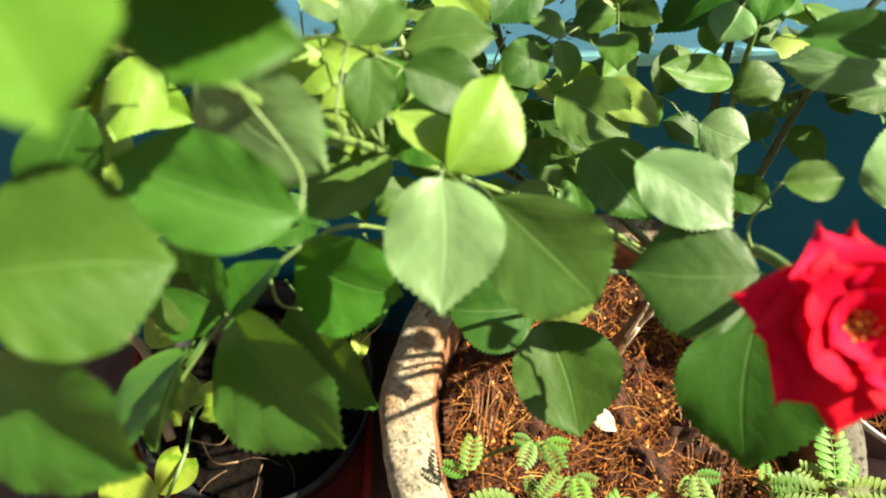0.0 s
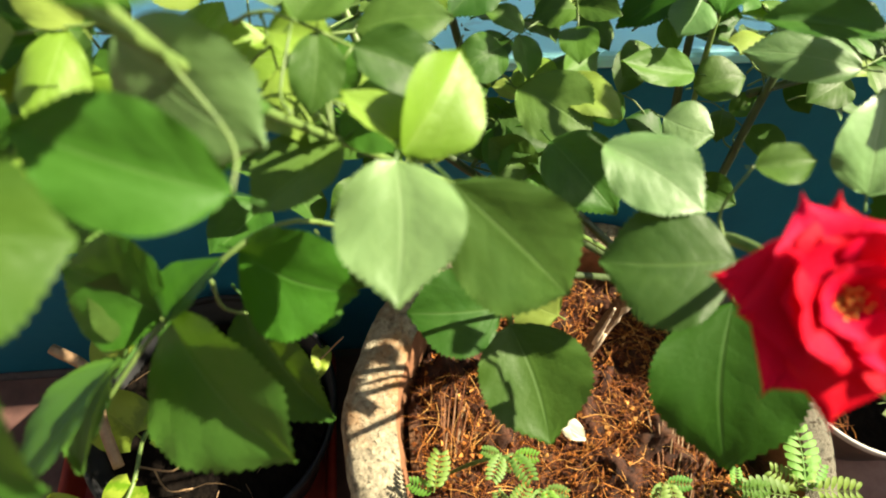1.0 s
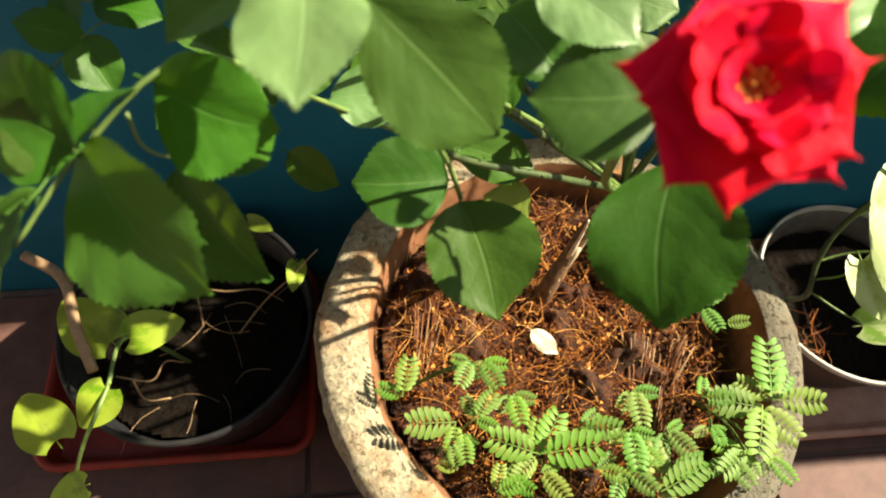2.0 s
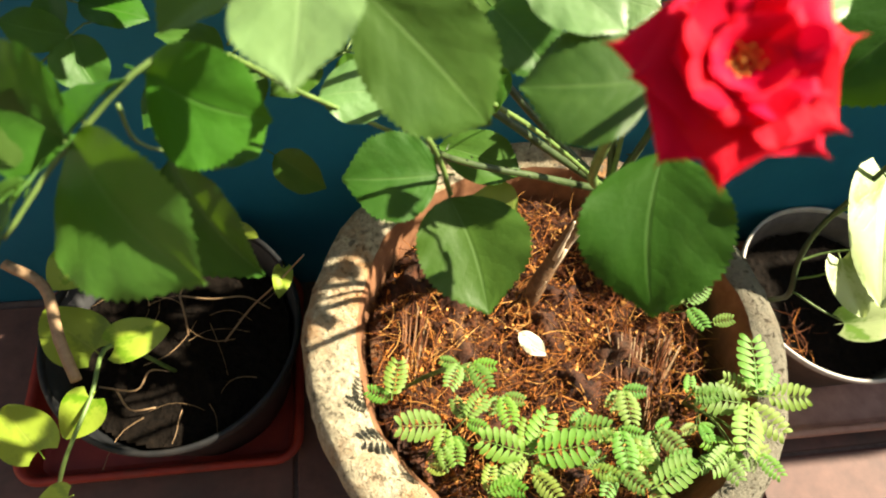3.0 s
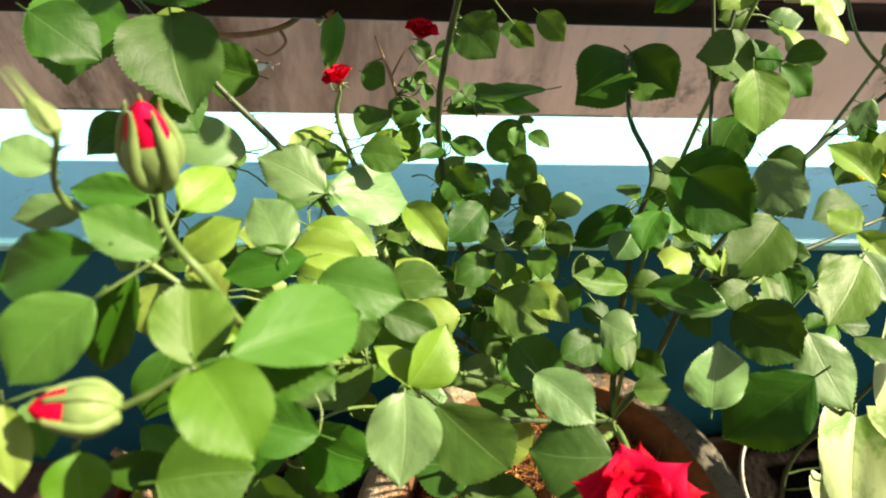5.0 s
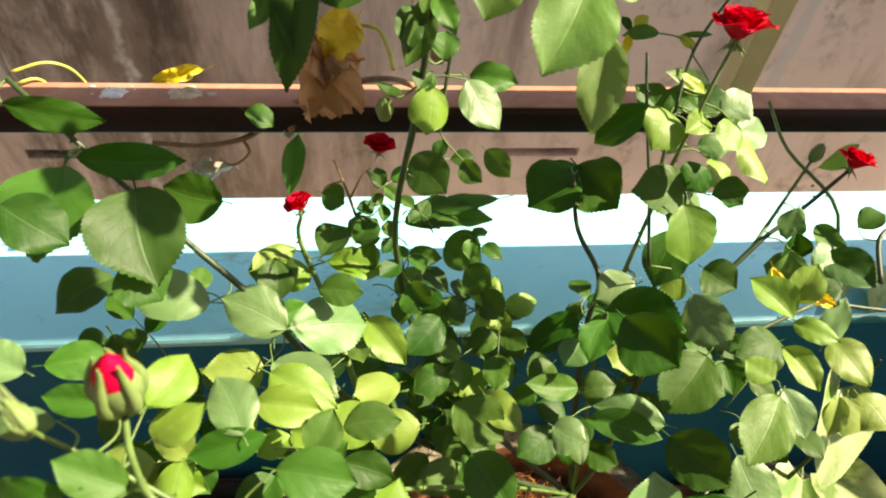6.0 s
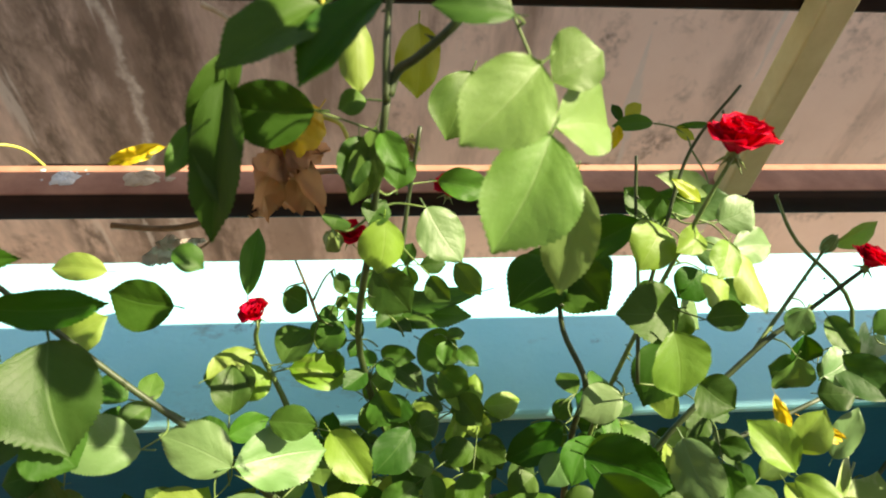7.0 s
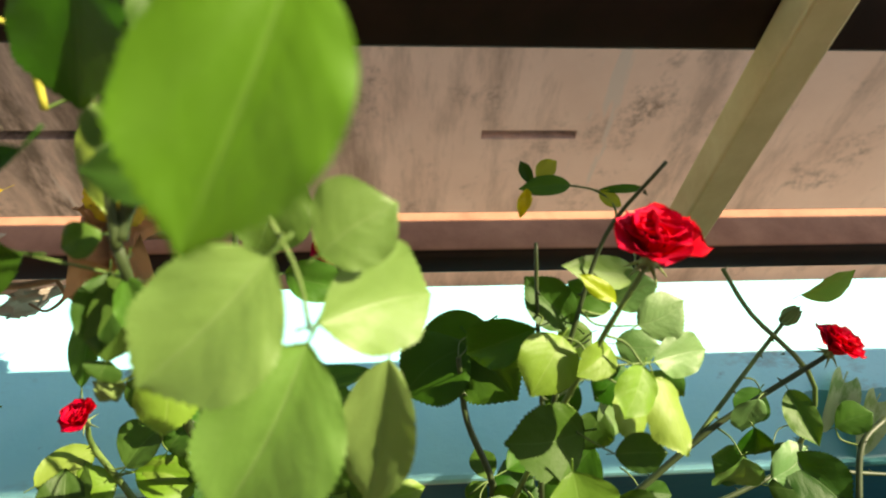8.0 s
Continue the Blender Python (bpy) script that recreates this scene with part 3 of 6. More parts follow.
def splash(name, at, size, material, label, category):
    """A thin dried smear with a ragged outline."""
    bm = bmesh.new()
    rnd = random.Random(int(at[0] * 1000))
    spots = [(0.0, 0.0, 1.0)] + [(rnd.uniform(-1.5, 1.5), rnd.uniform(-0.5, 0.9), rnd.uniform(0.08, 0.22)) for _ in range(7)]
    for sx, sy, k in spots:
        rows = []
        for f, h in ((1.0, 0.0), (0.8, 0.0012), (0.45, 0.002), (0.2, 0.0014)):
            ring = []
            for q in range(22):
                a = 2 * math.pi * q / 22
                d = Vector((math.cos(a), math.sin(a), 0))
                r = f * (0.78 + 0.35 * noise.noise(d * 1.6 + Vector((at[0] * 50, sx, 0))) + 0.18 * noise.noise(d * 5 + Vector((sx, f, 0))))
                p = Vector((at[0] + size[0] * (sx + k * r * d.x), at[1] + size[1] * (sy + k * r * d.y), at[2] + k * h * (1 + 0.8 * noise.noise(d * 3 + Vector((f, 0, 1))))))
                p.y = min(max(p.y, 0.7195), 0.7548)
                ring.append(bm.verts.new(p))
            rows.append(ring)
        for lo, hi in zip(rows, rows[1:]):
            for q in range(22):
                bm.faces.new((lo[q], lo[(q + 1) % 22], hi[(q + 1) % 22], hi[q]))
        bm.faces.new(rows[-1])
    me = bpy.data.meshes.new(name)
    bm.to_mesh(me)
    bm.free()
    me.materials.append(material)
    tagged(new(name, me), label, category)


splash("dropping", (-0.165, 0.738, 0.7564), (0.014, 0.011), WHITE_MARK, "white dried bird dropping on the lower rail", "dropping")
splash("dropping", (-0.105, 0.738, 0.7564), (0.019, 0.013), PALE_BARK, "pale brown dried smear on the lower rail", "dropping")


# ---- pots and trays
POT = (0.227, 0.40)


def off_centre(bm):
    """Shifts the opening and thins the rim on one side, to fit the camera's view."""
    for v in bm.verts:
        dx, dy = v.co.x - POT[0], v.co.y - POT[1]
        r = math.hypot(dx, dy)
        if 0.15 < r < 0.212 and v.co.z > 0.15 and (v.co.z > 0.29 or r < 0.185):
            k = 0.007 * (1 + dx / r) / r * min(1.0, (0.212 - r) / 0.012)
            v.co.x += dx * k
            v.co.y += dy * k


def concrete_pot():
    p = thing("concrete_pot", (*POT, 0), "large round weathered concrete pot with a thick rim", "flower pot")
    bm = bmesh.new()
    lathe(bm, (*POT, 0), [(0.0, 0.0), (0.155, 0.0), (0.165, 0.01), (0.19, 0.12), (0.205, 0.2), (0.207, 0.235), (0.226, 0.245), (0.232, 0.262), (0.232, 0.285), (0.228, 0.297), (0.219, 0.302), (0.204, 0.303), (0.191, 0.302), (0.184, 0.298)], 120, 0.0035, 3)
    off_centre(bm)
    part("body", bm, CONCRETE, p)
    bm = bmesh.new()
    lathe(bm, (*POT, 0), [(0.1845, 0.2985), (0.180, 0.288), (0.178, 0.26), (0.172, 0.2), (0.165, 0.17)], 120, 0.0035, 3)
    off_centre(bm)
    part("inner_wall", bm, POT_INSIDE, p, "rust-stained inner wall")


concrete_pot()


def soil_bed(name, at, radius, z, material, lumps, label, seed):
    bm = bmesh.new()
    n = 70
    grid = {}
    for i in range(n + 1):
        for j in range(n + 1):
            x, y = (2 * i / n - 1), (2 * j / n - 1)
            r = math.hypot(x, y)
            if r <= 1.0:
                v = Vector((x * radius, y * radius, 0))
                h = lumps * (1.3 * noise.noise(v * 18 + Vector((seed, 0, 0))) + 0.7 * noise.noise(v * 45) + 0.5 * noise.noise(v * 120 + Vector((0, seed, 0))))
                grid[i, j] = bm.verts.new((at[0] + v.x, at[1] + v.y, z + h))
    for (i, j), v in list(grid.items()):
        q = [grid.get(k) for k in ((i, j), (i + 1, j), (i + 1, j + 1), (i, j + 1))]
        if all(q):
            bm.faces.new(q)
    me = bpy.data.meshes.new(name)
    bm.to_mesh(me)
    bm.free()
    me.shade_smooth()
    me.materials.append(material)
    return tagged(new(name, me), label, "soil", kind="stuff")


soil_bed("soil", POT, 0.1755, 0.246, SOIL, 0.026, "reddish coir soil in the concrete pot", 2.0)


def fibres(name, at, radius, z, count, material, label, seed, long=(0.015, 0.06), thick=0.0005):
    rnd = random.Random(seed)
    bm = bmesh.new()
    for _ in range(count):
        a, r = rnd.uniform(0, 6.283), radius * math.sqrt(rnd.random())
        c = Vector((at[0] + r * math.cos(a), at[1] + r * math.sin(a), z + rnd.uniform(-0.002, 0.012)))
        d = rnd.uniform(0, 6.283)
        ln = rnd.uniform(*long)
        turn = rnd.uniform(-1.6, 1.6)
        pts = []
        for k in range(4):
            dd = d + turn * k / 3
            pts.append(c.copy())
            c = c + Vector((math.cos(dd), math.sin(dd), rnd.uniform(-0.35, 0.4))) * ln / 3
        tube(bm, pts, (thick * rnd.uniform(0.6, 1.6), thick * 0.5), 3, 0, 2)
    me = bpy.data.meshes.new(name)
    bm.to_mesh(me)
    bm.free()
    me.materials.append(material)
    return tagged(new(name, me), label, "fibre", kind="stuff")


fibres("coir_fibres", POT, 0.165, 0.252, 2900, FIBRE, "tangled orange-brown coir fibres on the soil", 4, (0.010, 0.048), 0.00036)


def crumbs(name, at, radius, z, count, label, seed):
    """Loose lumps of coir and soil, strewn over the bed."""
    rnd = random.Random(seed)
    unit = ((1, 1, 1), (1, -1, -1), (-1, 1, -1), (-1, -1, 1), (1.3, 0.2, 0.3), (-0.3, 0.3, -1.3))
    faces = ((0, 2, 3), (0, 3, 1), (0, 4, 2), (0, 1, 4), (1, 5, 4), (4, 5, 2), (1, 3, 5), (2, 5, 3))
    verts, polys = [], []
    for _ in range(count):
        a, r = rnd.uniform(0, 6.283), radius * math.sqrt(rnd.random())
        s = rnd.choice((0.0006, 0.0009, 0.0013, 0.002))
        turn = Matrix.Rotation(rnd.uniform(0, 6.28), 3, "Z") @ Matrix.Rotation(rnd.uniform(0, 6.28), 3, "X")
        o = Vector((at[0] + r * math.cos(a), at[1] + r * math.sin(a), z + rnd.uniform(-0.004, 0.012)))
        n = len(verts)
        verts += [o + turn @ (Vector(u) * s) for u in unit]
        polys += [tuple(n + k for k in f) for f in faces]
    me = bpy.data.meshes.new(name)
    me.from_pydata(verts, [], polys)
    me.materials.append(FIBRE)
    return tagged(new(name, me), label, "soil", kind="stuff")


crumbs("soil_crumbs", POT, 0.168, 0.250, 3200, "loose reddish crumbs of coir soil in the pot", 9)


def round_pot(name, at, r_top, r_low, z0, z1, wall, material, rim_mat, label, rim_label):
    p = thing(name, (*at, z0), label, "flower pot")
    bm = bmesh.new()
    h = z1 - z0
    lathe(bm, (*at, z0), [(0, 0.0), (r_low * 0.97, 0.0), (r_low, 0.004), (r_low + (r_top - r_low) * 0.8, h * 0.82), (r_top - 0.004, h * 0.83), (r_top, h - 0.006), (r_top - wall, h - 0.006), (r_low + (r_top - r_low) * 0.5 - wall, h * 0.45)], 72, 0.0006, 1)
    part("body", bm, material, p)
    bm = bmesh.new()
    lathe(bm, (*at, z0), [(r_top - wall - 0.0006, h - 0.008), (r_top - wall, h - 0.001), (r_top - wall / 2, h), (r_top + 0.0012, h - 0.001), (r_top + 0.0012, h - 0.008)], 72, 0.0004, 2)
    part("rim", bm, rim_mat, p, rim_label)


round_pot("plastic_pot", (-0.155, 0.475), 0.135, 0.10, 0.0125, 0.20, 0.004, BLACK_PLASTIC, BLACK_PLASTIC, "black plastic pot standing in a red tray", "thin black rim")
soil_bed("soil", (-0.155, 0.475), 0.121, 0.155, SHADED_SOIL, 0.006, "soil in the black pot, coloured near black as in shade", 5.0)
round_pot("plastic_pot", (0.672, 0.492), 0.127, 0.10, 0.0125, 0.13, 0.0028, GREY_PLASTIC, PALE_RIM, "brown-grey plastic pot with a pale rim in a red tray", "pale grey rim")
soil_bed("soil", (0.672, 0.492), 0.112, 0.085, SHADED_SOIL, 0.006, "soil in the pale-rimmed pot, coloured near black as in shade", 7.0)
fibres("dry_roots", (-0.150, 0.480), 0.10, 0.158, 20, TWIG, "thin pale dry roots on the black pot's soil", 21, (0.03, 0.085), 0.00045)
fibres("straw_bits", (0.60, 0.44), 0.035, 0.092, 40, FIBRE, "loose straw bits on the dark soil", 11, (0.02, 0.045))


def tray(name, x0, x1, y0, y1, h, label, material):
    """A flat open plant tray with rounded corners and a rolled lip."""
    t = thing(name, ((x0 + x1) / 2, (y0 + y1) / 2, 0), label, "plant tray")
    cx, cy, hx, hy = (x0 + x1) / 2, (y0 + y1) / 2, (x1 - x0) / 2, (y1 - y0) / 2

    def loop(bm, inset, z, rad=0.035, n=6):
        out = []
        rr = max(rad - inset, 0.006)
        for sx, sy, a0 in ((1, 1, 0), (-1, 1, 90), (-1, -1, 180), (1, -1, 270)):
            for k in range(n + 1):
                a = radians(a0 + 90 * k / n)
                out.append(bm.verts.new((cx + sx * (hx - inset - rr) + rr * math.cos(a), cy + sy * (hy - inset - rr) + rr * math.sin(a), z)))
        return out

    bm = bmesh.new()
    def skin(bm, rows):
        rings = [loop(bm, i, z) for i, z in rows]
        for a, b in zip(rings, rings[1:]):
            for j in range(len(a)):
                bm.faces.new((a[j], a[(j + 1) % len(a)], b[(j + 1) % len(a)], b[j]))
        return rings

    rings = skin(bm, ((0.022, 0.0), (0.014, 0.002), (0.008, h * 0.8), (0.0075, h * 0.81), (0.0115, h * 0.81), (0.012, h * 0.8), (0.018, 0.008), (0.024, 0.006)))
    bm.faces.new(rings[0][::-1])
    bm.faces.new(rings[-1])
    part("basin", bm, material, t, "", False)
    bm = bmesh.new()
    skin(bm, ((0.0078, h * 0.8), (0.001, h * 0.8), (0.0, h - 0.005), (0.001, h), (0.007, h + 0.001), (0.0115, h - 0.004), (0.0118, h * 0.8)))
    part("lip", bm, material, t, "rolled upper lip")


tray("plant_tray", -0.375, -0.035, 0.352, 0.615, 0.045, "red plastic tray under the black pot", RED_PLASTIC)
tray("plant_tray", 0.48, 0.835, 0.322, 0.615, 0.05, "faded red plastic tray under the pale-rimmed pot", FADED_PLASTIC)


# ---- flowers
def petal_mesh(name, material, cup=0.35, curl=0.5, point=0.14, seed=0, cusp=0.0):
    """A petal 1 long along y and 1 wide along x, cupped upwards, its tip rolled back to a point."""
    rnd = random.Random(seed)
    bm = bmesh.new()
    uvs = bm.loops.layers.uv.new("UVMap")
    n, c = 12, 9
    rows = []
    for i in range(n + 1):
        v = i / n
        w = 0.12 + 0.38 * math.sin(math.pi * min(1.0, v * 0.62 + 0.02)) if v < 0.8 else (0.12 + 0.38 * math.sin(math.pi * 0.516)) * math.sqrt(max(0.0, 1 - ((v - 0.8) / 0.2) ** 2))
        if cusp and v > 0.62:
            w = (0.12 + 0.38 * math.sin(math.pi * 0.404)) * (1 - ((v - 0.62) / 0.38) ** 0.9 * 0.97)
        line = []
        for j in range(c):
            u = 2 * j / (c - 1) - 1
            x = u * w
            y = v + point * max(0, v - 0.75) * 4 * (1 - abs(u)) ** 2
            z = cup * (x * x * 2.2) + 0.06 * math.sin(v * 3.0) - curl * max(0, v - 0.55) ** 2 * 2.2 * (0.6 + abs(u) * 0.6) + 0.02 * math.sin(5 * u + seed + 6 * v)
            line.append((Vector((x, y, z)), (0.5 + 0.5 * u, v)))
        rows.append(line)
    vs = [[bm.verts.new(p) for p, _ in line] for line in rows]
    for i in range(n):
        for j in range(c - 1):
            f = bm.faces.new((vs[i][j], vs[i][j + 1], vs[i + 1][j + 1], vs[i + 1][j]))
            for loop, (r, s) in zip(f.loops, ((i, j), (i, j + 1), (i + 1, j + 1), (i + 1, j))):
                loop[uvs].uv = rows[r][s][1]
    bmesh.ops.remove_doubles(bm, verts=bm.verts, dist=1e-5)
    me = bpy.data.meshes.new(name)
    bm.to_mesh(me)
    bm.free()
    me.shade_smooth()
    me.materials.append(material)
    return me


PETALS = [petal_mesh("petal", PETAL, 0.35, 0.45, 0.12, 1, 1.0), petal_mesh("petal", PETAL, 0.7, 0.25, 0.1, 2), petal_mesh("petal", PETAL, 0.9, 0.0, 0.02, 3)]


def bloom(plant, at, axis, size, rings, centre=True, name="bloom", label=""):
    """A rose: rings of (count, length, lean from the axis in degrees, width, kind, lift)."""
    at, axis = Vector(at), Vector(axis).normalized()
    frame_m = axis.to_track_quat("Z", "Y").to_matrix().to_4x4()
    bm = bmesh.new()
    bmesh.ops.create_uvsphere(bm, u_segments=14, v_segments=9, radius=size * 0.17, matrix=Matrix.Translation(at - axis * size * 0.12) @ frame_m @ Matrix.Diagonal((1, 1, 1.25, 1)))
    head = part(name, bm, SEPAL, plant, label)
    rnd = random.Random(int(at.x * 9999))
    for n, ln, lean, wide, kind, lift in rings:
        turn0 = rnd.uniform(0, 360)
        for k in range(n):
            turn = turn0 + 360 * k / n + rnd.uniform(-9, 9)
            m = Matrix.Translation(at + axis * size * lift) @ frame_m @ pose(0, 0, 0, 0, 0, turn) @ pose(0, 0, 0, 90 - lean + rnd.uniform(-6, 6), 0, 0)
            m = m @ Matrix.Translation((0, size * 0.03, 0)) @ Matrix.Diagonal((size * wide * rnd.uniform(0.85, 1.12), size * ln * rnd.uniform(0.86, 1.1), size * 0.75, 1))
            part("petal", PETALS[kind], None, head, m=m)
    for k in range(5):
        a = 72 * k + 20
        m = Matrix.Translation(at - axis * size * 0.06) @ frame_m @ pose(0, 0, 0, 0, 0, a) @ pose(0, 0, 0, -20 + rnd.uniform(-25, 15), 0, 0)
        bm = bmesh.new()
        tube(bm, [m @ Vector((0, 0, 0)), m @ Vector((0, size * 0.28, 0)), m @ Vector((0, size * 0.6, -size * 0.06))], (size * 0.075, size * 0.006), 5)
        part("sepal", bm, SEPAL, head)
    if centre:
        bm = bmesh.new()
        for k in range(22):
            a, r = k * 2.4, size * 0.036 * math.sqrt(k)
            foot = at + frame_m.to_3x3() @ Vector((math.cos(a) * r * 0.6, math.sin(a) * r * 0.6, size * 0.1))
            top = at + frame_m.to_3x3() @ Vector((math.cos(a) * r * 1.35, math.sin(a) * r * 1.35, size * rnd.uniform(0.24, 0.34)))
            tube(bm, [foot, foot.lerp(top, 0.6), top], (size * 0.008, size * 0.008), 4, 0, 2)
            bmesh.ops.create_icosphere(bm, subdivisions=1, radius=size * 0.028, matrix=Matrix.Translation(top))
        part("stamens", bm, STAMEN, head, "orange-yellow stamens")
    return head


def bud(plant, at, axis, size, red=True, name="bud", label="", closed=False, plump=1.0, tip=0.98):
    """A closed rose bud: a green calyx, five pointed sepals, and the rolled petals showing at the top."""
    at, axis = Vector(at), Vector(axis).normalized()
    fm = Matrix.Translation(at) @ axis.to_track_quat("Z", "Y").to_matrix().to_4x4()

    def turned(profile, sides=16):
        bm = bmesh.new()
        for ring in lathe(bm, (0, 0, 0), [(r * size * plump, z * size) for r, z in profile], sides, size * 0.02):
            for v in ring:
                v.co = fm @ v.co
        return bm

    rim = [(0.25, 0.7), (0.17, 0.9), (0.13, 0.95)] if closed else [(0.24, 0.66), (0.2, 0.7)]
    body = part(name, turned([(0.02, -0.02), (0.13, 0.0), (0.22, 0.1), (0.29, 0.3), (0.285, 0.5)] + rim), SEPAL, plant, label)
    part("petals", turned([(0.24, 0.45), (0.235, 0.64), (0.19, 0.85), (0.10, 1.02), (0.02, 1.1)]), PETAL if red else SEPAL, body, "rolled red petals" if red else "")
    for k in range(5):
        a = 1.2566 * k + 0.3
        c, s = math.cos(a), math.sin(a)
        pts = [fm @ Vector((c * r * size * plump, s * r * size * plump, z * size)) for r, z in ((0.08, 0.02), (0.265, 0.3), (0.25, 0.62), (0.18, 0.9), (0.12 + 0.02 * k, tip + 0.06))]
        part("sepal", tube(bmesh.new(), pts, (size * 0.13, size * 0.012), 6), SEPAL, body)
    return body


def dry_head(plant, at, axis, size):
    """A dead bloom: shrivelled brown petals drawn together over dry sepals."""
    at, axis = Vector(at), Vector(axis).normalized()
    fm = Matrix.Translation(at) @ axis.to_track_quat("Z", "Y").to_matrix().to_4x4()
    rnd = random.Random(int(size * 9999))
    bm = bmesh.new()
    bmesh.ops.create_icosphere(bm, subdivisions=3, radius=size * 0.62, matrix=fm)
    for v in bm.verts:
        q = (v.co - at)
        v.co = at + q * (1 + 0.4 * noise.noise(q * 220) + 0.25 * noise.noise(q * 600))
    head = part("dead_bloom", bm, TWIG, plant, "dried golden-brown dead bloom")
    for k in range(16):
        a, r = rnd.uniform(0, 6.283), rnd.uniform(0.3, 0.7) * size
        c, s = math.cos(a), math.sin(a)
        pts = [fm @ Vector((c * r * f, s * r * f, z * size)) for f, z in ((0.3, -0.5), (1.05, 0.15), (0.8, 0.7), (rnd.uniform(0.1, 0.9), rnd.uniform(0.7, 1.0)))]
        part("dry_petal", tube(bmesh.new(), pts, (size * 0.10, size * 0.03), 5, 0.3, 3), (TWIG, GOLD_STEM, PALE_BARK)[k % 3], head)


# ---- the rose bush in the concrete pot
rose = thing("rose_bush", (0.215, 0.46, 0.245), "leafy red rose bush growing in the concrete pot", "rose bush")
FORK = (0.275, 0.487, 0.400)
CANE_ROWS = (
    ((FORK, (0.20, 0.455, 0.47), (0.10, 0.42, 0.56), (0.055, 0.355, 0.735)), (0.0035, 0.0013), CANE),
    ((FORK, (0.245, 0.44, 0.47), (0.20, 0.40, 0.55), (0.182, 0.365, 0.66), (0.165, 0.315, 0.725), (0.1535, 0.289, 0.751)), (0.004, 0.0015), STEM),
    ((FORK, (0.19, 0.52, 0.48), (0.11, 0.56, 0.58), (0.078, 0.585, 0.72), (0.09, 0.58, 0.86), (0.10, 0.585, 0.95)), (0.0036, 0.0020), CANE),
    ((FORK, (0.262, 0.52, 0.50), (0.255, 0.56, 0.62), (0.257, 0.575, 0.68), (0.240, 0.612, 0.705), (0.233, 0.640, 0.745)), (0.0035, 0.0018), CANE),
    ((FORK, (0.270, 0.51, 0.50), (0.265, 0.55, 0.62), (0.278, 0.578, 0.76), (0.295, 0.60, 0.85), (0.308, 0.615, 0.888)), (0.0025, 0.0012), STEM),
    ((FORK, (0.295, 0.50, 0.48), (0.32, 0.54, 0.62), (0.40, 0.595, 0.69), (0.44, 0.615, 0.715), (0.475, 0.628, 0.757)), (0.0035, 0.0016), CANE),
    (((0.40, 0.595, 0.69), (0.435, 0.63, 0.71), (0.455, 0.65, 0.725), (0.470, 0.665, 0.742)), (0.0018, 0.0014), STEM),
    ((FORK, (0.18, 0.475, 0.50), (0.05, 0.49, 0.62), (-0.02, 0.515, 0.74), (-0.065, 0.535, 0.79), (-0.15, 0.58, 0.88)), (0.0035, 0.0017), CANE),
    (((0.10, 0.42, 0.56), (0.04, 0.39, 0.64), (0.008, 0.355, 0.702), (-0.03, 0.33, 0.686), (-0.055, 0.305, 0.668)), (0.0012, 0.0008), STEM),
    ((FORK, (0.17, 0.45, 0.54), (0.05, 0.40, 0.68), (0.0, 0.34, 0.79), (-0.019, 0.332, 0.862), (-0.035, 0.352, 0.862), (-0.0440, 0.3765, 0.862)), (0.0018, 0.0014), STEM),
    (((0.055, 0.355, 0.735), (0.072, 0.342, 0.70), (0.095, 0.356, 0.64), (0.106, 0.361, 0.597)), (0.0014, 0.0012), STEM),
    (((0.05, 0.50, 0.60), (0.02, 0.57, 0.66), (0.0, 0.60, 0.71), (0.003, 0.606, 0.735)), (0.003, 0.0015), STEM),
    (((0.0, 0.34, 0.79), (-0.010, 0.312, 0.835), (-0.0164, 0.2998, 0.8550), (-0.030, 0.294, 0.850), (-0.0410, 0.2911, 0.8452)), (0.0014, 0.0012), STEM),
    (((0.0, 0.34, 0.79), (-0.05, 0.36, 0.83), (-0.0738, 0.3643, 0.8640), (-0.0470, 0.3399, 0.9172)), (0.0014, 0.0010), STEM),
    (((0.278, 0.578, 0.76), (0.29, 0.62, 0.82), (0.305, 0.655, 0.86), (0.325, 0.665, 0.905)), (0.0017, 0.0010), CANE),
    (((0.52, 0.60, 0.60), (0.50, 0.63, 0.70), (0.44, 0.665, 0.75), (0.40, 0.67, 0.80)), (0.0022, 0.0014), STEM),
    (((0.30, 0.53, 0.58), (0.40, 0.56, 0.58), (0.52, 0.60, 0.60)), (0.003, 0.0022), CANE),
    # Unseen side branch, carrying the leaves added for shade.
    (((0.52, 0.60, 0.60), (0.62, 0.595, 0.585), (0.74, 0.58, 0.60)), (0.0022, 0.0014), CANE),
)
trunk = stem(rose, ((0.222, 0.450, 0.225), (0.229, 0.457, 0.278), (0.243, 0.470, 0.312), (0.258, 0.482, 0.350), FORK), (0.0100, 0.0062), OLD_BARK, "trunk", "gnarled brown old trunk with torn bark")
for pts, radii in ((((0.247, 0.470, 0.316), (0.258, 0.476, 0.345), (0.262, 0.478, 0.362), (0.272, 0.480, 0.372)), (0.0042, 0.0026)), (((0.240, 0.464, 0.318), (0.248, 0.473, 0.348), (0.250, 0.476, 0.368)), (0.0026, 0.0012)), (((0.236, 0.458, 0.290), (0.249, 0.468, 0.330)), (0.0018, 0.0026)), (((0.231, 0.452, 0.262), (0.226, 0.446, 0.285), (0.231, 0.447, 0.306)), (0.0016, 0.0008))):
    part("torn_bark", tube(bmesh.new(), pts, radii, 6, 0.35, 4), PALE_BARK, trunk, "pale torn bark")
for pts, radii, material in CANE_ROWS:
    stem(rose, pts, radii, material, "cane")

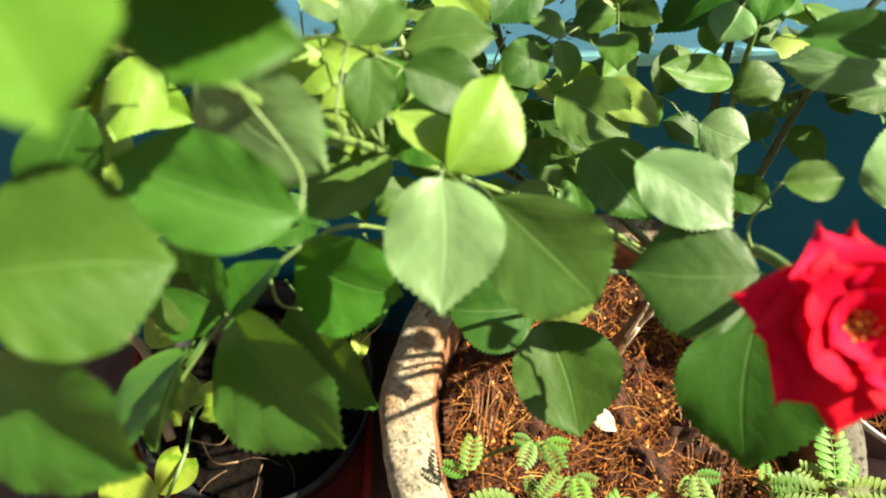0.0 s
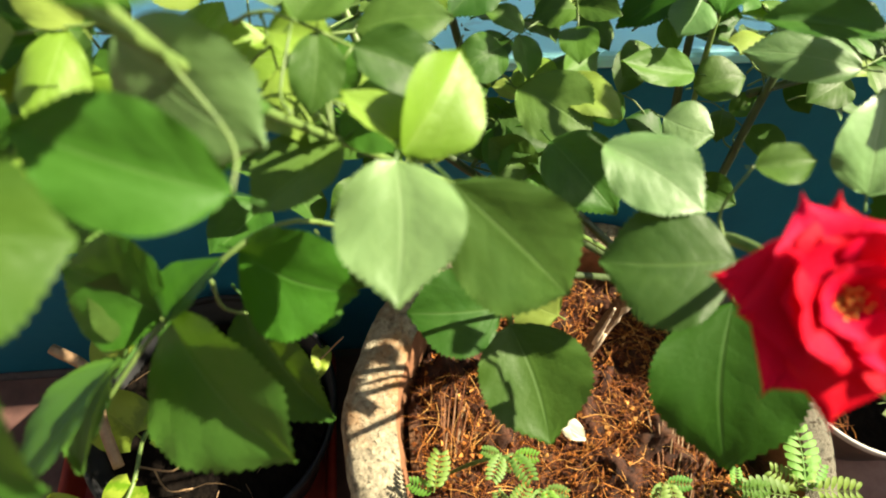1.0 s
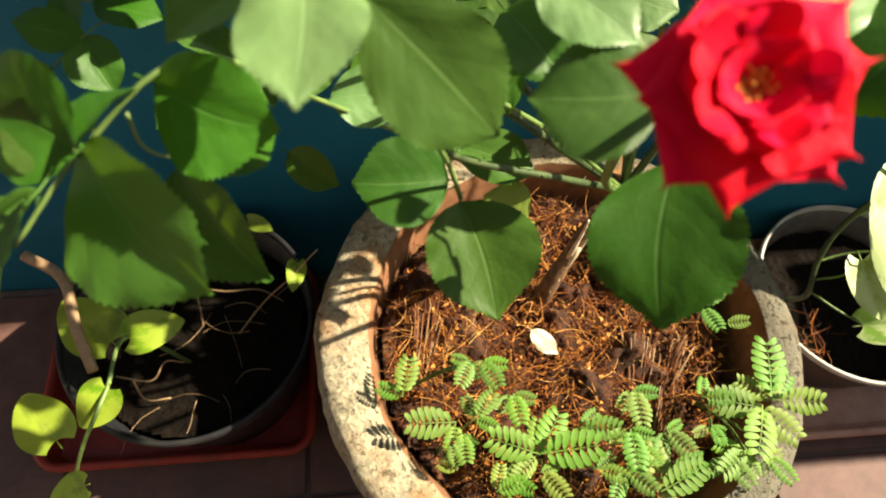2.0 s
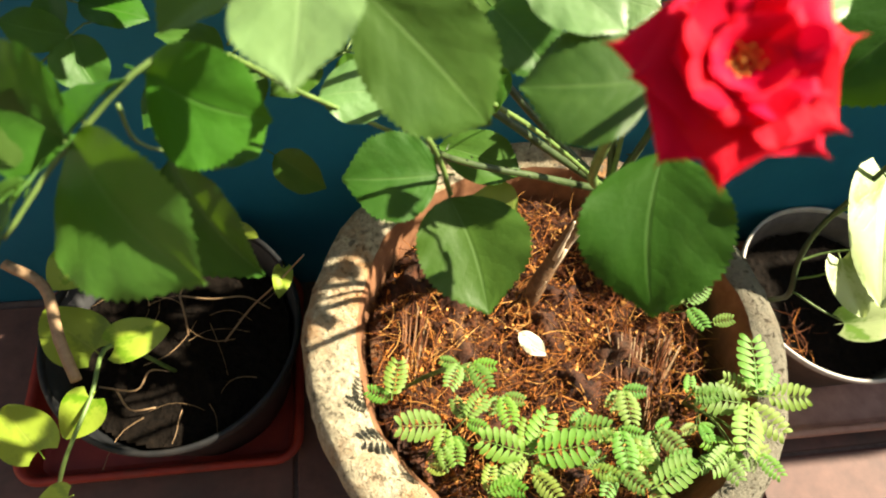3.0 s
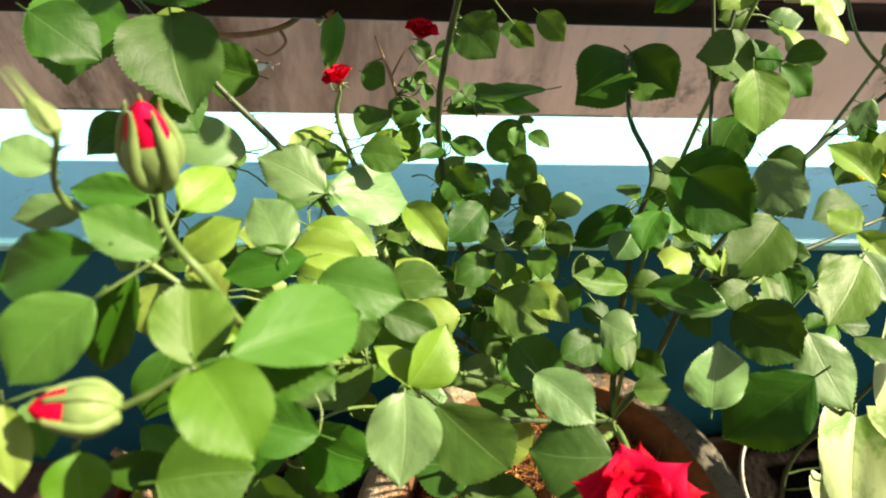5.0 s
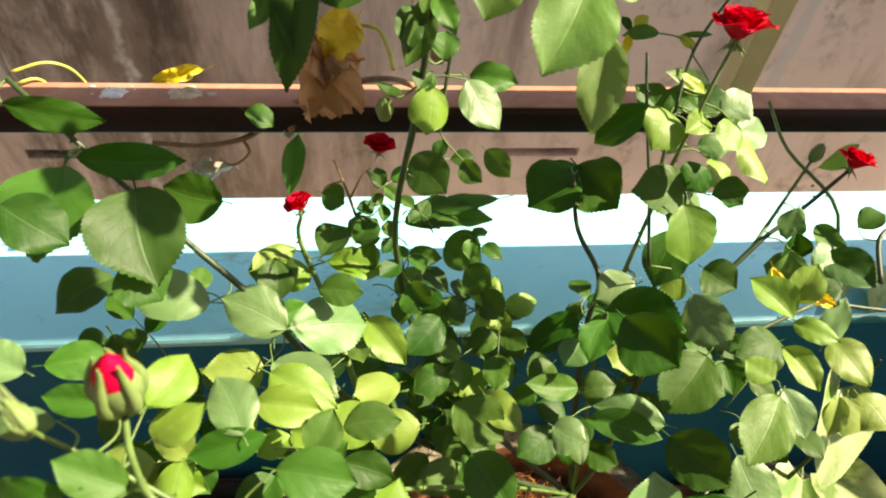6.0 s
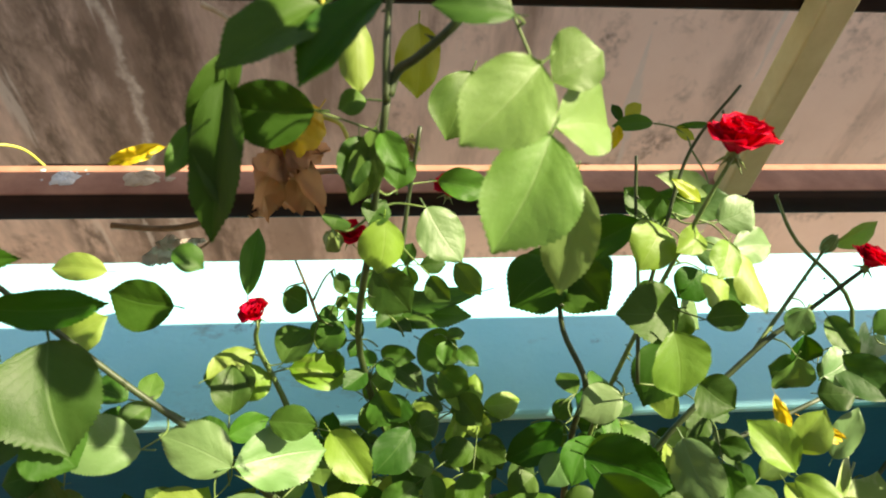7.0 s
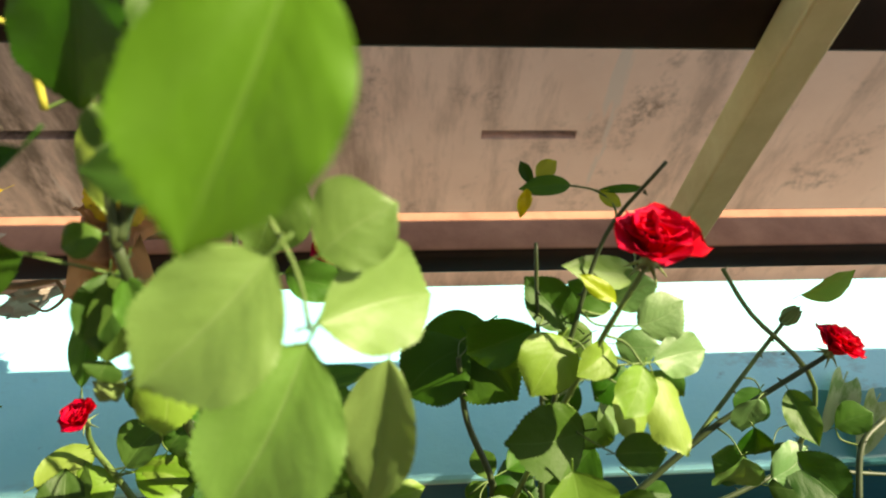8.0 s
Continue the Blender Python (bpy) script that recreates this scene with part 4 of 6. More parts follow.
FULL = ((5, 1.26, 84, 1.3, 0, 0.0), (5, 1.16, 75, 1.3, 0, 0.04), (5, 0.80, 60, 1.15, 1, 0.06), (5, 0.56, 44, 0.9, 1, 0.05))
TIGHT = ((5, 0.95, 58, 1.15, 1, 0.0), (5, 0.88, 40, 1.1, 1, 0.05), (5, 0.76, 25, 1.0, 1, 0.12), (4, 0.62, 13, 0.8, 2, 0.2), (3, 0.48, 6, 0.65, 2, 0.26))
bloom(rose, (0.1525, 0.2865, 0.7550), (-0.18, -0.45, 0.87), 0.0217, FULL, True, "bloom", "open bright red rose bloom with pointed petals")
bloom(rose, (0.311, 0.620, 0.888), (0.05, 0.3, 0.95), 0.024, TIGHT, False, "bloom", "half-open red rose bloom seen from the side")
bloom(rose, (0.478, 0.630, 0.760), (0.3, 0.3, 0.9), 0.019, TIGHT, False, "bloom", "small half-open red rose bloom")
bloom(rose, (0.003, 0.607, 0.740), (-0.35, 0.25, 0.9), 0.0145, TIGHT, False, "bloom", "small crimson rose bloom just opening")
bloom(rose, (0.0666, 0.695, 0.725), (0.1, 0.1, 1), 0.017, TIGHT, False, "bloom", "small faded red rose bloom")
bloom(rose, (0.1485, 0.706, 0.768), (0.1, 0.1, 1), 0.0165, TIGHT, False, "bloom", "small faded red rose bloom")
bud(rose, (-0.0440, 0.3765, 0.862), (0.12, 0.0, 1), 0.034, True, "bud", "swollen red bud in green sepals", False, 1.0, 1.02)
bud(rose, (-0.0410, 0.2911, 0.8452), (-0.9, -0.15, 0.35), 0.022, True, "bud", "plump green bud with a pink edge", False, 1.3, 0.8)
bud(rose, (-0.0480, 0.3400, 0.916), (-0.6, 0.6, 0.5), 0.0115, False, "bud", "green pointed bud", True, 1.0, 1.9)
bud(rose, (0.470, 0.665, 0.738), (0.05, 0, 1), 0.018, False, "bud", "small green pointed bud")
bud(rose, (0.069, 0.575, 0.856), (0.0, -0.2, 1), 0.017, False, "rose_hip", "small round green hip")
leaf(rose, (-0.0053, 0.3010, 0.8607), (0.0321, 0.3363, 0.8304), 0.0300, (0.11, -0.37, 0.92), MID_KIND)
leaf(rose, (-0.1026, 0.4090, 0.8366), (-0.1259, 0.4195, 0.8433), 0.0197, (0.40, -0.54, 0.74), PALE_KIND)
leaf(rose, (-0.0570, 0.3901, 0.8381), (-0.0901, 0.3947, 0.8389), 0.0147, (0.33, -0.53, 0.78), MID_KIND)
leaf(rose, (0.0052, 0.3874, 0.8023), (-0.0344, 0.3821, 0.7944), 0.0190, (0.16, -0.49, 0.86), MID_KIND)
leaf(rose, (-0.0566, 0.3116, 0.7860), (-0.0342, 0.2976, 0.7763), 0.0142, (0.25, -0.29, 0.92), MID_KIND)
leaf(rose, (-0.0646, 0.2937, 0.7899), (-0.0323, 0.2909, 0.7905), 0.0142, (0.27, -0.27, 0.93), SHADED_KIND)
leaf(rose, (-0.0773, 0.3037, 0.8297), (-0.0738, 0.2873, 0.8164), 0.0139, (0.37, -0.30, 0.88), MID_KIND)
leaf(rose, (-0.0587, 0.2847, 0.8286), (-0.0560, 0.2694, 0.8161), 0.0203, (0.33, -0.25, 0.91), VIVID_KIND)
leaf(rose, (-0.0609, 0.3694, 0.7554), (-0.0783, 0.3416, 0.7307), 0.0253, (0.26, -0.36, 0.90), SHADED_KIND)
leaf(rose, (-0.0515, 0.3900, 0.7994), (-0.0251, 0.4024, 0.8120), 0.0190, (0.22, -0.51, 0.83), YOUNG_LIT_KIND)
leaf(rose, (-0.0793, 0.3809, 0.8415), (-0.1090, 0.3791, 0.8373), 0.0142, (0.38, -0.49, 0.78), PALE_KIND)
leaf(rose, (-0.0756, 0.2928, 0.8468), (-0.0721, 0.2716, 0.8295), 0.0123, (0.39, -0.27, 0.88), YOUNG_LIT_KIND)
leaf(rose, (0.0138, 0.3115, 0.7761), (-0.0272, 0.3206, 0.7899), 0.0275, (-0.38, -0.50, 0.78), MID_KIND)
leaf(rose, (-0.0400, 0.2835, 0.8020), (-0.0070, 0.2905, 0.7920), 0.0375, (-0.75, -0.40, 0.53), SHADED_KIND)
leaf(rose, (-0.0144, 0.2983, 0.8588), (0.0063, 0.2689, 0.8554), 0.0284, (0.45, -0.31, 0.84), VIVID_KIND)
leaf(rose, (0.0002, 0.4985, 0.7318), (0.0546, 0.5218, 0.6990), 0.0421, (0.36, -0.30, 0.88), PALE_KIND)
leaf(rose, (-0.0066, 0.3151, 0.8356), (0.0259, 0.3077, 0.8324), 0.0199, (0.04, -0.58, 0.81), SHADED_KIND)
leaf(rose, (0.0533, 0.5501, 0.6666), (0.0847, 0.5109, 0.6561), 0.0307, (0.25, -0.54, 0.81), YOUNG_LIT_KIND)
leaf(rose, (0.1156, 0.5493, 0.6680), (0.0865, 0.5187, 0.6590), 0.0317, (-0.09, -0.56, 0.83))
leaf(rose, (0.0792, 0.5053, 0.6377), (0.0419, 0.4780, 0.6697), 0.0297, (0.36, -0.30, 0.88), YOUNG_LIT_KIND)
leaf(rose, (0.0880, 0.5263, 0.6076), (0.1156, 0.5181, 0.6068), 0.0310, (0.20, -0.49, 0.85), YOUNG_LIT_KIND)
leaf(rose, (0.1506, 0.4984, 0.6276), (0.1745, 0.4549, 0.6402), 0.0294, (0.16, -0.55, 0.82), YOUNG_LIT_KIND)
leaf(rose, (0.1555, 0.5064, 0.6254), (0.1820, 0.5258, 0.6230), 0.0231, (0.10, -0.50, 0.86))
leaf(rose, (0.2312, 0.4973, 0.6311), (0.1833, 0.4966, 0.6428), 0.0227, (0.02, -0.48, 0.84), ROSE_KIND)
leaf(rose, (0.2675, 0.4321, 0.6915), (0.2195, 0.4527, 0.6859), 0.0266, (0.02, -0.44, 0.83), PALE_KIND)
leaf(rose, (0.2314, 0.5029, 0.7316), (0.2743, 0.4648, 0.7532), 0.0431, (-0.57, -0.47, 0.68), SHADED_KIND)
leaf(rose, (0.2751, 0.4457, 0.7637), (0.2382, 0.4137, 0.7504), 0.0370, (-0.42, -0.47, 0.78), SHADED_KIND)
leaf(rose, (0.2779, 0.4891, 0.7729), (0.2924, 0.4491, 0.7627), 0.0315, (-0.62, -0.45, 0.64), PALE_KIND)
leaf(rose, (0.2359, 0.5485, 0.6642), (0.1912, 0.5339, 0.6356), 0.0294, (-0.46, -0.49, 0.74), SHADED_KIND)
leaf(rose, (0.2533, 0.5324, 0.6797), (0.2320, 0.4983, 0.6700), 0.0274, (-0.51, -0.47, 0.72), MID_KIND)
leaf(rose, (0.2811, 0.5589, 0.6935), (0.2544, 0.5656, 0.6613), 0.0330, (-0.48, -0.38, 0.79), SHADED_KIND)
leaf(rose, (0.2602, 0.6865, 0.7077), (0.2084, 0.6666, 0.6789), 0.0509, (-0.43, -0.51, 0.75), SHADED_KIND)
leaf(rose, (0.2579, 0.6758, 0.7139), (0.2821, 0.6381, 0.7230), 0.0484, (-0.48, -0.49, 0.73), SHADED_KIND)
leaf(rose, (0.3235, 0.4498, 0.7719), (0.2885, 0.4388, 0.7725), 0.0263, (-0.66, -0.41, 0.63), SHADED_KIND)
leaf(rose, (0.3080, 0.4117, 0.7698), (0.2746, 0.3731, 0.7611), 0.0306, (-0.23, -0.45, 0.86), VIVID_KIND)
leaf(rose, (0.3118, 0.4177, 0.7688), (0.3185, 0.3876, 0.7591), 0.0229, (-0.16, -0.25, 0.96), PALE_KIND)
leaf(rose, (0.2938, 0.6250, 0.8130), (0.2642, 0.6463, 0.8329), 0.0268, (0.10, -0.45, 0.88))
leaf(rose, (0.2650, 0.6120, 0.8370), (0.2316, 0.6165, 0.7995), 0.0268, (-0.20, -0.55, 0.80), SHADED_KIND)
leaf(rose, (0.2785, 0.6071, 0.8354), (0.2597, 0.5804, 0.8229), 0.0360, (0.30, -0.40, 0.86), YOUNG_LIT_KIND)
leaf(rose, (0.3020, 0.6000, 0.8360), (0.2817, 0.5850, 0.8350), 0.0195, (0.35, -0.40, 0.85), YOUNG_LIT_KIND)
leaf(rose, (0.3280, 0.5969, 0.8234), (0.3643, 0.6078, 0.8143), 0.0244, (0.25, -0.40, 0.88), PALE_KIND)
leaf(rose, (0.3130, 0.5850, 0.8450), (0.2998, 0.5614, 0.8380), 0.0238, (0.30, -0.42, 0.86), YOUNG_LIT_KIND)
leaf(rose, (0.3217, 0.5839, 0.8345), (0.3341, 0.5479, 0.8187), 0.0274, (0.40, -0.40, 0.82), YOUNG_LIT_KIND)
leaf(rose, (0.2936, 0.5719, 0.7921), (0.2480, 0.5650, 0.7980), 0.0409, (-0.30, -0.50, 0.81), SHADED_KIND)
leaf(rose, (0.2814, 0.5488, 0.8000), (0.2867, 0.5192, 0.7680), 0.0451, (0.15, -0.45, 0.88), VIVID_KIND)
leaf(rose, (0.3312, 0.6524, 0.8236), (0.2820, 0.6440, 0.8460), 0.0183, (-0.05, -0.60, 0.80), DUSTY_KIND)
leaf(rose, (0.3219, 0.6150, 0.8307), (0.3471, 0.6250, 0.8393), 0.0281, (0.15, -0.55, 0.82), PALE_KIND)
leaf(rose, (0.3180, 0.6420, 0.8130), (0.3420, 0.6450, 0.8260), 0.0260, (0.10, -0.55, 0.83), PALE_KIND)
leaf(rose, (0.3080, 0.6300, 0.7960), (0.2860, 0.6250, 0.7900), 0.0230, (-0.20, -0.55, 0.81))
leaf(rose, (0.3230, 0.6250, 0.7900), (0.3480, 0.6200, 0.7950), 0.0220, (-0.10, -0.55, 0.83), PALE_KIND)
leaf(rose, (0.3020, 0.6080, 0.7700), (0.2830, 0.5980, 0.7560), 0.0240, (-0.30, -0.55, 0.78), SHADED_KIND)
leaf(rose, (0.3180, 0.5950, 0.7580), (0.3060, 0.5800, 0.7350), 0.0260, (-0.10, -0.50, 0.86))
leaf(rose, (0.3096, 0.6250, 0.8397), (0.2881, 0.6350, 0.8517), 0.0098, (0.30, -0.50, 0.81), GOLD_YOUNG)
leaf(rose, (0.3119, 0.6300, 0.8227), (0.2889, 0.6450, 0.8290), 0.0226, (-0.10, -0.60, 0.79))
leaf(rose, (0.3337, 0.6150, 0.7747), (0.3119, 0.6000, 0.7640), 0.0287, (-0.35, -0.55, 0.76), SHADED_KIND)
leaf(rose, (0.3150, 0.6000, 0.7639), (0.3356, 0.5900, 0.7358), 0.0183, (0.30, -0.50, 0.81), PALE_KIND)
leaf(rose, (0.3492, 0.6200, 0.7551), (0.3836, 0.6150, 0.7299), 0.0256, (-0.20, -0.60, 0.77))
leaf(rose, (0.4345, 0.6106, 0.7313), (0.4326, 0.5989, 0.7008), 0.0232, (-0.10, -0.70, 0.70), PALE_KIND)
leaf(rose, (0.4368, 0.5982, 0.7112), (0.4454, 0.5871, 0.6851), 0.0250, (-0.30, -0.70, 0.65), SHADED_KIND)
leaf(rose, (0.4221, 0.5786, 0.7107), (0.4212, 0.5717, 0.6700), 0.0348, (0.05, -0.75, 0.66), DUSTY_KIND)
leaf(rose, (0.4448, 0.5670, 0.6989), (0.4752, 0.5861, 0.7032), 0.0329, (0.00, -0.60, 0.80), PALE_KIND)
leaf(rose, (0.5390, 0.7234, 0.6755), (0.5781, 0.7334, 0.6993), 0.0207, (0.30, -0.60, 0.74), YOUNG_LIT_KIND)
leaf(rose, (-0.0136, 0.3522, 0.7862), (0.0187, 0.3306, 0.7691), 0.0375, (-0.27, -0.81, 0.52), PALE_KIND)
leaf(rose, (-0.0200, 0.3058, 0.8458), (-0.0249, 0.3345, 0.8569), 0.0266, (0.22, -0.37, 0.90), VIVID_KIND)
leaf(rose, (0.0127, 0.3641, 0.8155), (0.0505, 0.3586, 0.8078), 0.0267, (0.04, -0.42, 0.91), MID_KIND)
leaf(rose, (-0.0538, 0.3389, 0.8670), (-0.0933, 0.3390, 0.8481), 0.0233, (0.36, -0.40, 0.84), MID_KIND)
leaf(rose, (-0.0535, 0.3241, 0.8584), (-0.0791, 0.3018, 0.8426), 0.0267, (0.34, -0.33, 0.88), MID_KIND)
leaf(rose, (-0.0508, 0.3482, 0.8425), (-0.0702, 0.3270, 0.8040), 0.0174, (0.29, -0.36, 0.88), SHADED_KIND)
leaf(rose, (-0.0342, 0.3419, 0.8602), (-0.0590, 0.3478, 0.8754), 0.0175, (0.29, -0.44, 0.85), MID_KIND)
leaf(rose, (-0.0472, 0.3930, 0.8288), (-0.0335, 0.4221, 0.8251), 0.0237, (0.22, -0.51, 0.83), YOUNG_LIT_KIND)
leaf(rose, (-0.0059, 0.3863, 0.8058), (-0.0224, 0.4180, 0.8104), 0.0248, (0.15, -0.48, 0.86), PALE_KIND)
leaf(rose, (-0.0007, 0.4982, 0.7327), (-0.0444, 0.5140, 0.7495), 0.0347, (0.13, -0.54, 0.83), PALE_KIND)
leaf(rose, (-0.0100, 0.4780, 0.7224), (0.0349, 0.4517, 0.7186), 0.0334, (0.36, -0.30, 0.88), PALE_KIND)
leaf(rose, (0.0321, 0.3807, 0.7149), (0.0010, 0.3568, 0.7070), 0.0310, (-0.58, -0.32, 0.66))
leaf(rose, (0.0503, 0.3483, 0.7412), (0.0477, 0.3028, 0.7354), 0.0365, (-0.02, -0.34, 0.94), PALE_KIND)
leaf(rose, (0.0672, 0.3458, 0.7323), (0.1089, 0.3269, 0.6889), 0.0419, (-0.42, -0.36, 0.83))
leaf(rose, (0.0522, 0.3536, 0.7373), (0.0723, 0.3820, 0.7531), 0.0284, (0.62, -0.22, 0.76), YOUNG_LIT_KIND)
leaf(rose, (0.0540, 0.3528, 0.7367), (0.0341, 0.3723, 0.7463), 0.0188, (0.62, -0.22, 0.76), YOUNG_LIT_KIND)
leaf(rose, (-0.0049, 0.3476, 0.6982), (0.0355, 0.3328, 0.6899), 0.0416, (-0.58, -0.58, 0.66), MID_KIND)
leaf(rose, (-0.0290, 0.3291, 0.6885), (0.0129, 0.2816, 0.6718), 0.0563, (-0.58, -0.49, 0.66), MID_KIND)
leaf(rose, (-0.0312, 0.3311, 0.6850), (-0.0624, 0.3460, 0.6977), 0.0473, (-0.58, -0.65, 0.66), MID_KIND)
leaf(rose, (-0.0416, 0.3158, 0.6855), (-0.0674, 0.2681, 0.6836), 0.0385, (-0.58, 0.11, 0.66), MID_KIND)
leaf(rose, (-0.0539, 0.2802, 0.7724), (-0.0207, 0.2578, 0.7565), 0.0452, (-0.58, -0.45, 0.66), MID_KIND)
leaf(rose, (-0.0162, 0.3605, 0.6372), (0.0199, 0.3137, 0.6138), 0.0396, (-0.58, -0.27, 0.66))
leaf(rose, (-0.0327, 0.3334, 0.6833), (-0.0553, 0.3400, 0.6946), 0.0271, (-0.58, -0.32, 0.66))
leaf(rose, (-0.0473, 0.3219, 0.6749), (-0.0571, 0.2846, 0.6661), 0.0295, (-0.58, -0.24, 0.66))
leaf(rose, (0.1066, 0.3644, 0.5887), (0.1203, 0.3058, 0.5718), 0.0551, (-0.09, -0.29, 0.95), SHADED_KIND)
leaf(rose, (0.1845, 0.3336, 0.6610), (0.1760, 0.2762, 0.6273), 0.0583, (-0.40, -0.42, 0.81), SHADED_KIND)
leaf(rose, (0.0995, 0.3631, 0.6109), (0.0534, 0.3635, 0.6105), 0.0423, (-0.01, -0.38, 0.93))
leaf(rose, (0.1210, 0.4944, 0.4653), (0.1832, 0.4656, 0.4605), 0.0423, (-0.11, -0.39, 0.91))
leaf(rose, (0.1606, 0.3250, 0.7105), (0.1182, 0.3332, 0.7010), 0.0431, (-0.26, -0.29, 0.92))
leaf(rose, (0.1316, 0.4382, 0.6449), (0.1591, 0.3979, 0.6339), 0.0373, (-0.20, -0.38, 0.90))
leaf(rose, (-0.0048, 0.4966, 0.4596), (0.0324, 0.4724, 0.4462), 0.0343, (-0.28, -0.75, 0.59), SHADED_KIND)
leaf(rose, (0.1754, 0.4374, 0.4419), (0.1438, 0.4584, 0.4466), 0.0477, (0.02, -0.65, 0.69), YOUNG_LIT_KIND)
leaf(rose, (0.0444, 0.4051, 0.6216), (0.0825, 0.4059, 0.6200), 0.0312, (0.62, -0.22, 0.76), PALE_KIND)
leaf(rose, (-0.0063, 0.4536, 0.7500), (0.0355, 0.4334, 0.7375), 0.0308, (0.36, -0.30, 0.88), YOUNG_LIT_KIND)
leaf(rose, (-0.1337, 0.4958, 0.8604), (-0.1029, 0.4849, 0.8396), 0.0316, (0.32, -0.56, 0.76))
leaf(rose, (-0.0808, 0.4874, 0.8208), (-0.0608, 0.4717, 0.8051), 0.0337, (0.22, -0.53, 0.82))
leaf(rose, (0.2314, 0.3576, 0.6967), (0.2340, 0.3856, 0.7255), 0.0411, (0.02, -0.51, 0.86), PALE_KIND)
leaf(rose, (0.2981, 0.3978, 0.7148), (0.3187, 0.3556, 0.6927), 0.0355, (-0.13, -0.48, 0.87), PALE_KIND)
leaf(rose, (0.2934, 0.3704, 0.7099), (0.2491, 0.3525, 0.6648), 0.0464, (-0.47, -0.56, 0.68), SHADED_KIND)
leaf(rose, (0.1807, 0.3632, 0.7115), (0.2009, 0.3605, 0.7160), 0.0163, (-0.25, -0.28, 0.93))
leaf(rose, (0.1237, 0.3701, 0.7192), (0.1537, 0.3408, 0.7155), 0.0292, (0.10, -0.30, 0.95), PALE_KIND)
leaf(rose, (0.2191, 0.4656, 0.7823), (0.2477, 0.4314, 0.7755), 0.0411, (-0.50, -0.55, 0.67), SHADED_KIND)
leaf(rose, (0.1972, 0.4227, 0.7281), (0.2416, 0.4033, 0.7345), 0.0210, (-0.29, -0.36, 0.89))
leaf(rose, (0.2539, 0.4112, 0.7198), (0.2831, 0.3757, 0.7189), 0.0389, (-0.52, -0.45, 0.72), SHADED_KIND)
leaf(rose, (-0.1495, 0.5639, 0.8744), (-0.0987, 0.5692, 0.8573), 0.0201, (0.22, -0.89, 0.39), SHADED_KIND)
leaf(rose, (-0.1081, 0.5368, 0.8567), (-0.0513, 0.5473, 0.8447), 0.0218, (0.26, -0.80, 0.54), SHADED_KIND)
leaf(rose, (-0.0600, 0.6220, 0.7351), (-0.1047, 0.6271, 0.7480), 0.0409, (0.05, -0.86, 0.51), SHADED_KIND)
leaf(rose, (-0.0768, 0.5253, 0.8426), (-0.0609, 0.4731, 0.8160), 0.0520, (0.25, -0.38, 0.89))
leaf(rose, (-0.1200, 0.5420, 0.8458), (-0.1261, 0.4863, 0.8233), 0.0541, (-0.03, -0.37, 0.93), MID_KIND)
leaf(rose, (-0.0448, 0.4958, 0.7699), (-0.0924, 0.4940, 0.7807), 0.0336, (0.36, -0.30, 0.88), PALE_KIND)
leaf(rose, (-0.1068, 0.5154, 0.7736), (-0.1351, 0.4872, 0.7732), 0.0304, (0.10, -0.12, 0.99))
leaf(rose, (-0.0184, 0.4833, 0.7095), (-0.0583, 0.4773, 0.7145), 0.0292, (0.36, -0.30, 0.88), YOUNG_LIT_KIND)
leaf(rose, (-0.0114, 0.4272, 0.7608), (0.0280, 0.4234, 0.7553), 0.0247, (0.36, -0.30, 0.88), YOUNG_LIT_KIND)
leaf(rose, (0.0201, 0.4465, 0.6757), (0.0633, 0.4556, 0.6758), 0.0342, (0.36, -0.30, 0.88), YOUNG_LIT_KIND)
leaf(rose, (-0.1265, 0.5116, 0.7126), (-0.1009, 0.4741, 0.6944), 0.0456, (-0.45, -0.62, 0.64), SHADED_KIND)
leaf(rose, (-0.1290, 0.5077, 0.7078), (-0.1496, 0.5006, 0.7118), 0.0239, (0.28, -0.29, 0.91))
leaf(rose, (0.1195, 0.5484, 0.6698), (0.1374, 0.5514, 0.6722), 0.0237, (-0.06, -0.34, 0.94))
leaf(rose, (0.2722, 0.5493, 0.7109), (0.2399, 0.5398, 0.6993), 0.0298, (0.02, -0.33, 0.92), PALE_KIND)
leaf(rose, (0.2166, 0.4835, 0.7664), (0.2633, 0.4595, 0.7713), 0.0394, (-0.35, -0.52, 0.78), SHADED_KIND)
leaf(rose, (0.2416, 0.6590, 0.7391), (0.2723, 0.6172, 0.7257), 0.0477, (-0.49, -0.57, 0.66), SHADED_KIND)
leaf(rose, (0.2400, 0.6521, 0.7392), (0.1966, 0.6270, 0.7177), 0.0508, (-0.22, -0.38, 0.90), SHADED_KIND)
leaf(rose, (0.1486, 0.6441, 0.9274), (0.1332, 0.6148, 0.9020), 0.0353, (-0.11, -0.62, 0.78))
leaf(rose, (0.0657, 0.5883, 0.9430), (0.0222, 0.5870, 0.9484), 0.0328, (0.06, -0.95, 0.29), SHADED_KIND)
leaf(rose, (0.0261, 0.5915, 0.9586), (0.0138, 0.5454, 0.8958), 0.0261, (-0.11, -0.79, 0.60), SHADED_KIND)
leaf(rose, (0.0318, 0.6057, 0.9666), (0.0054, 0.5795, 0.9296), 0.0185, (0.07, -0.84, 0.54), SHADED_KIND)
leaf(rose, (0.0948, 0.5921, 0.9303), (0.0812, 0.5689, 0.8972), 0.0185, (-0.03, -0.81, 0.58))
leaf(rose, (0.0974, 0.5836, 0.9340), (0.1090, 0.5653, 0.9212), 0.0141, (-0.05, -0.59, 0.80))
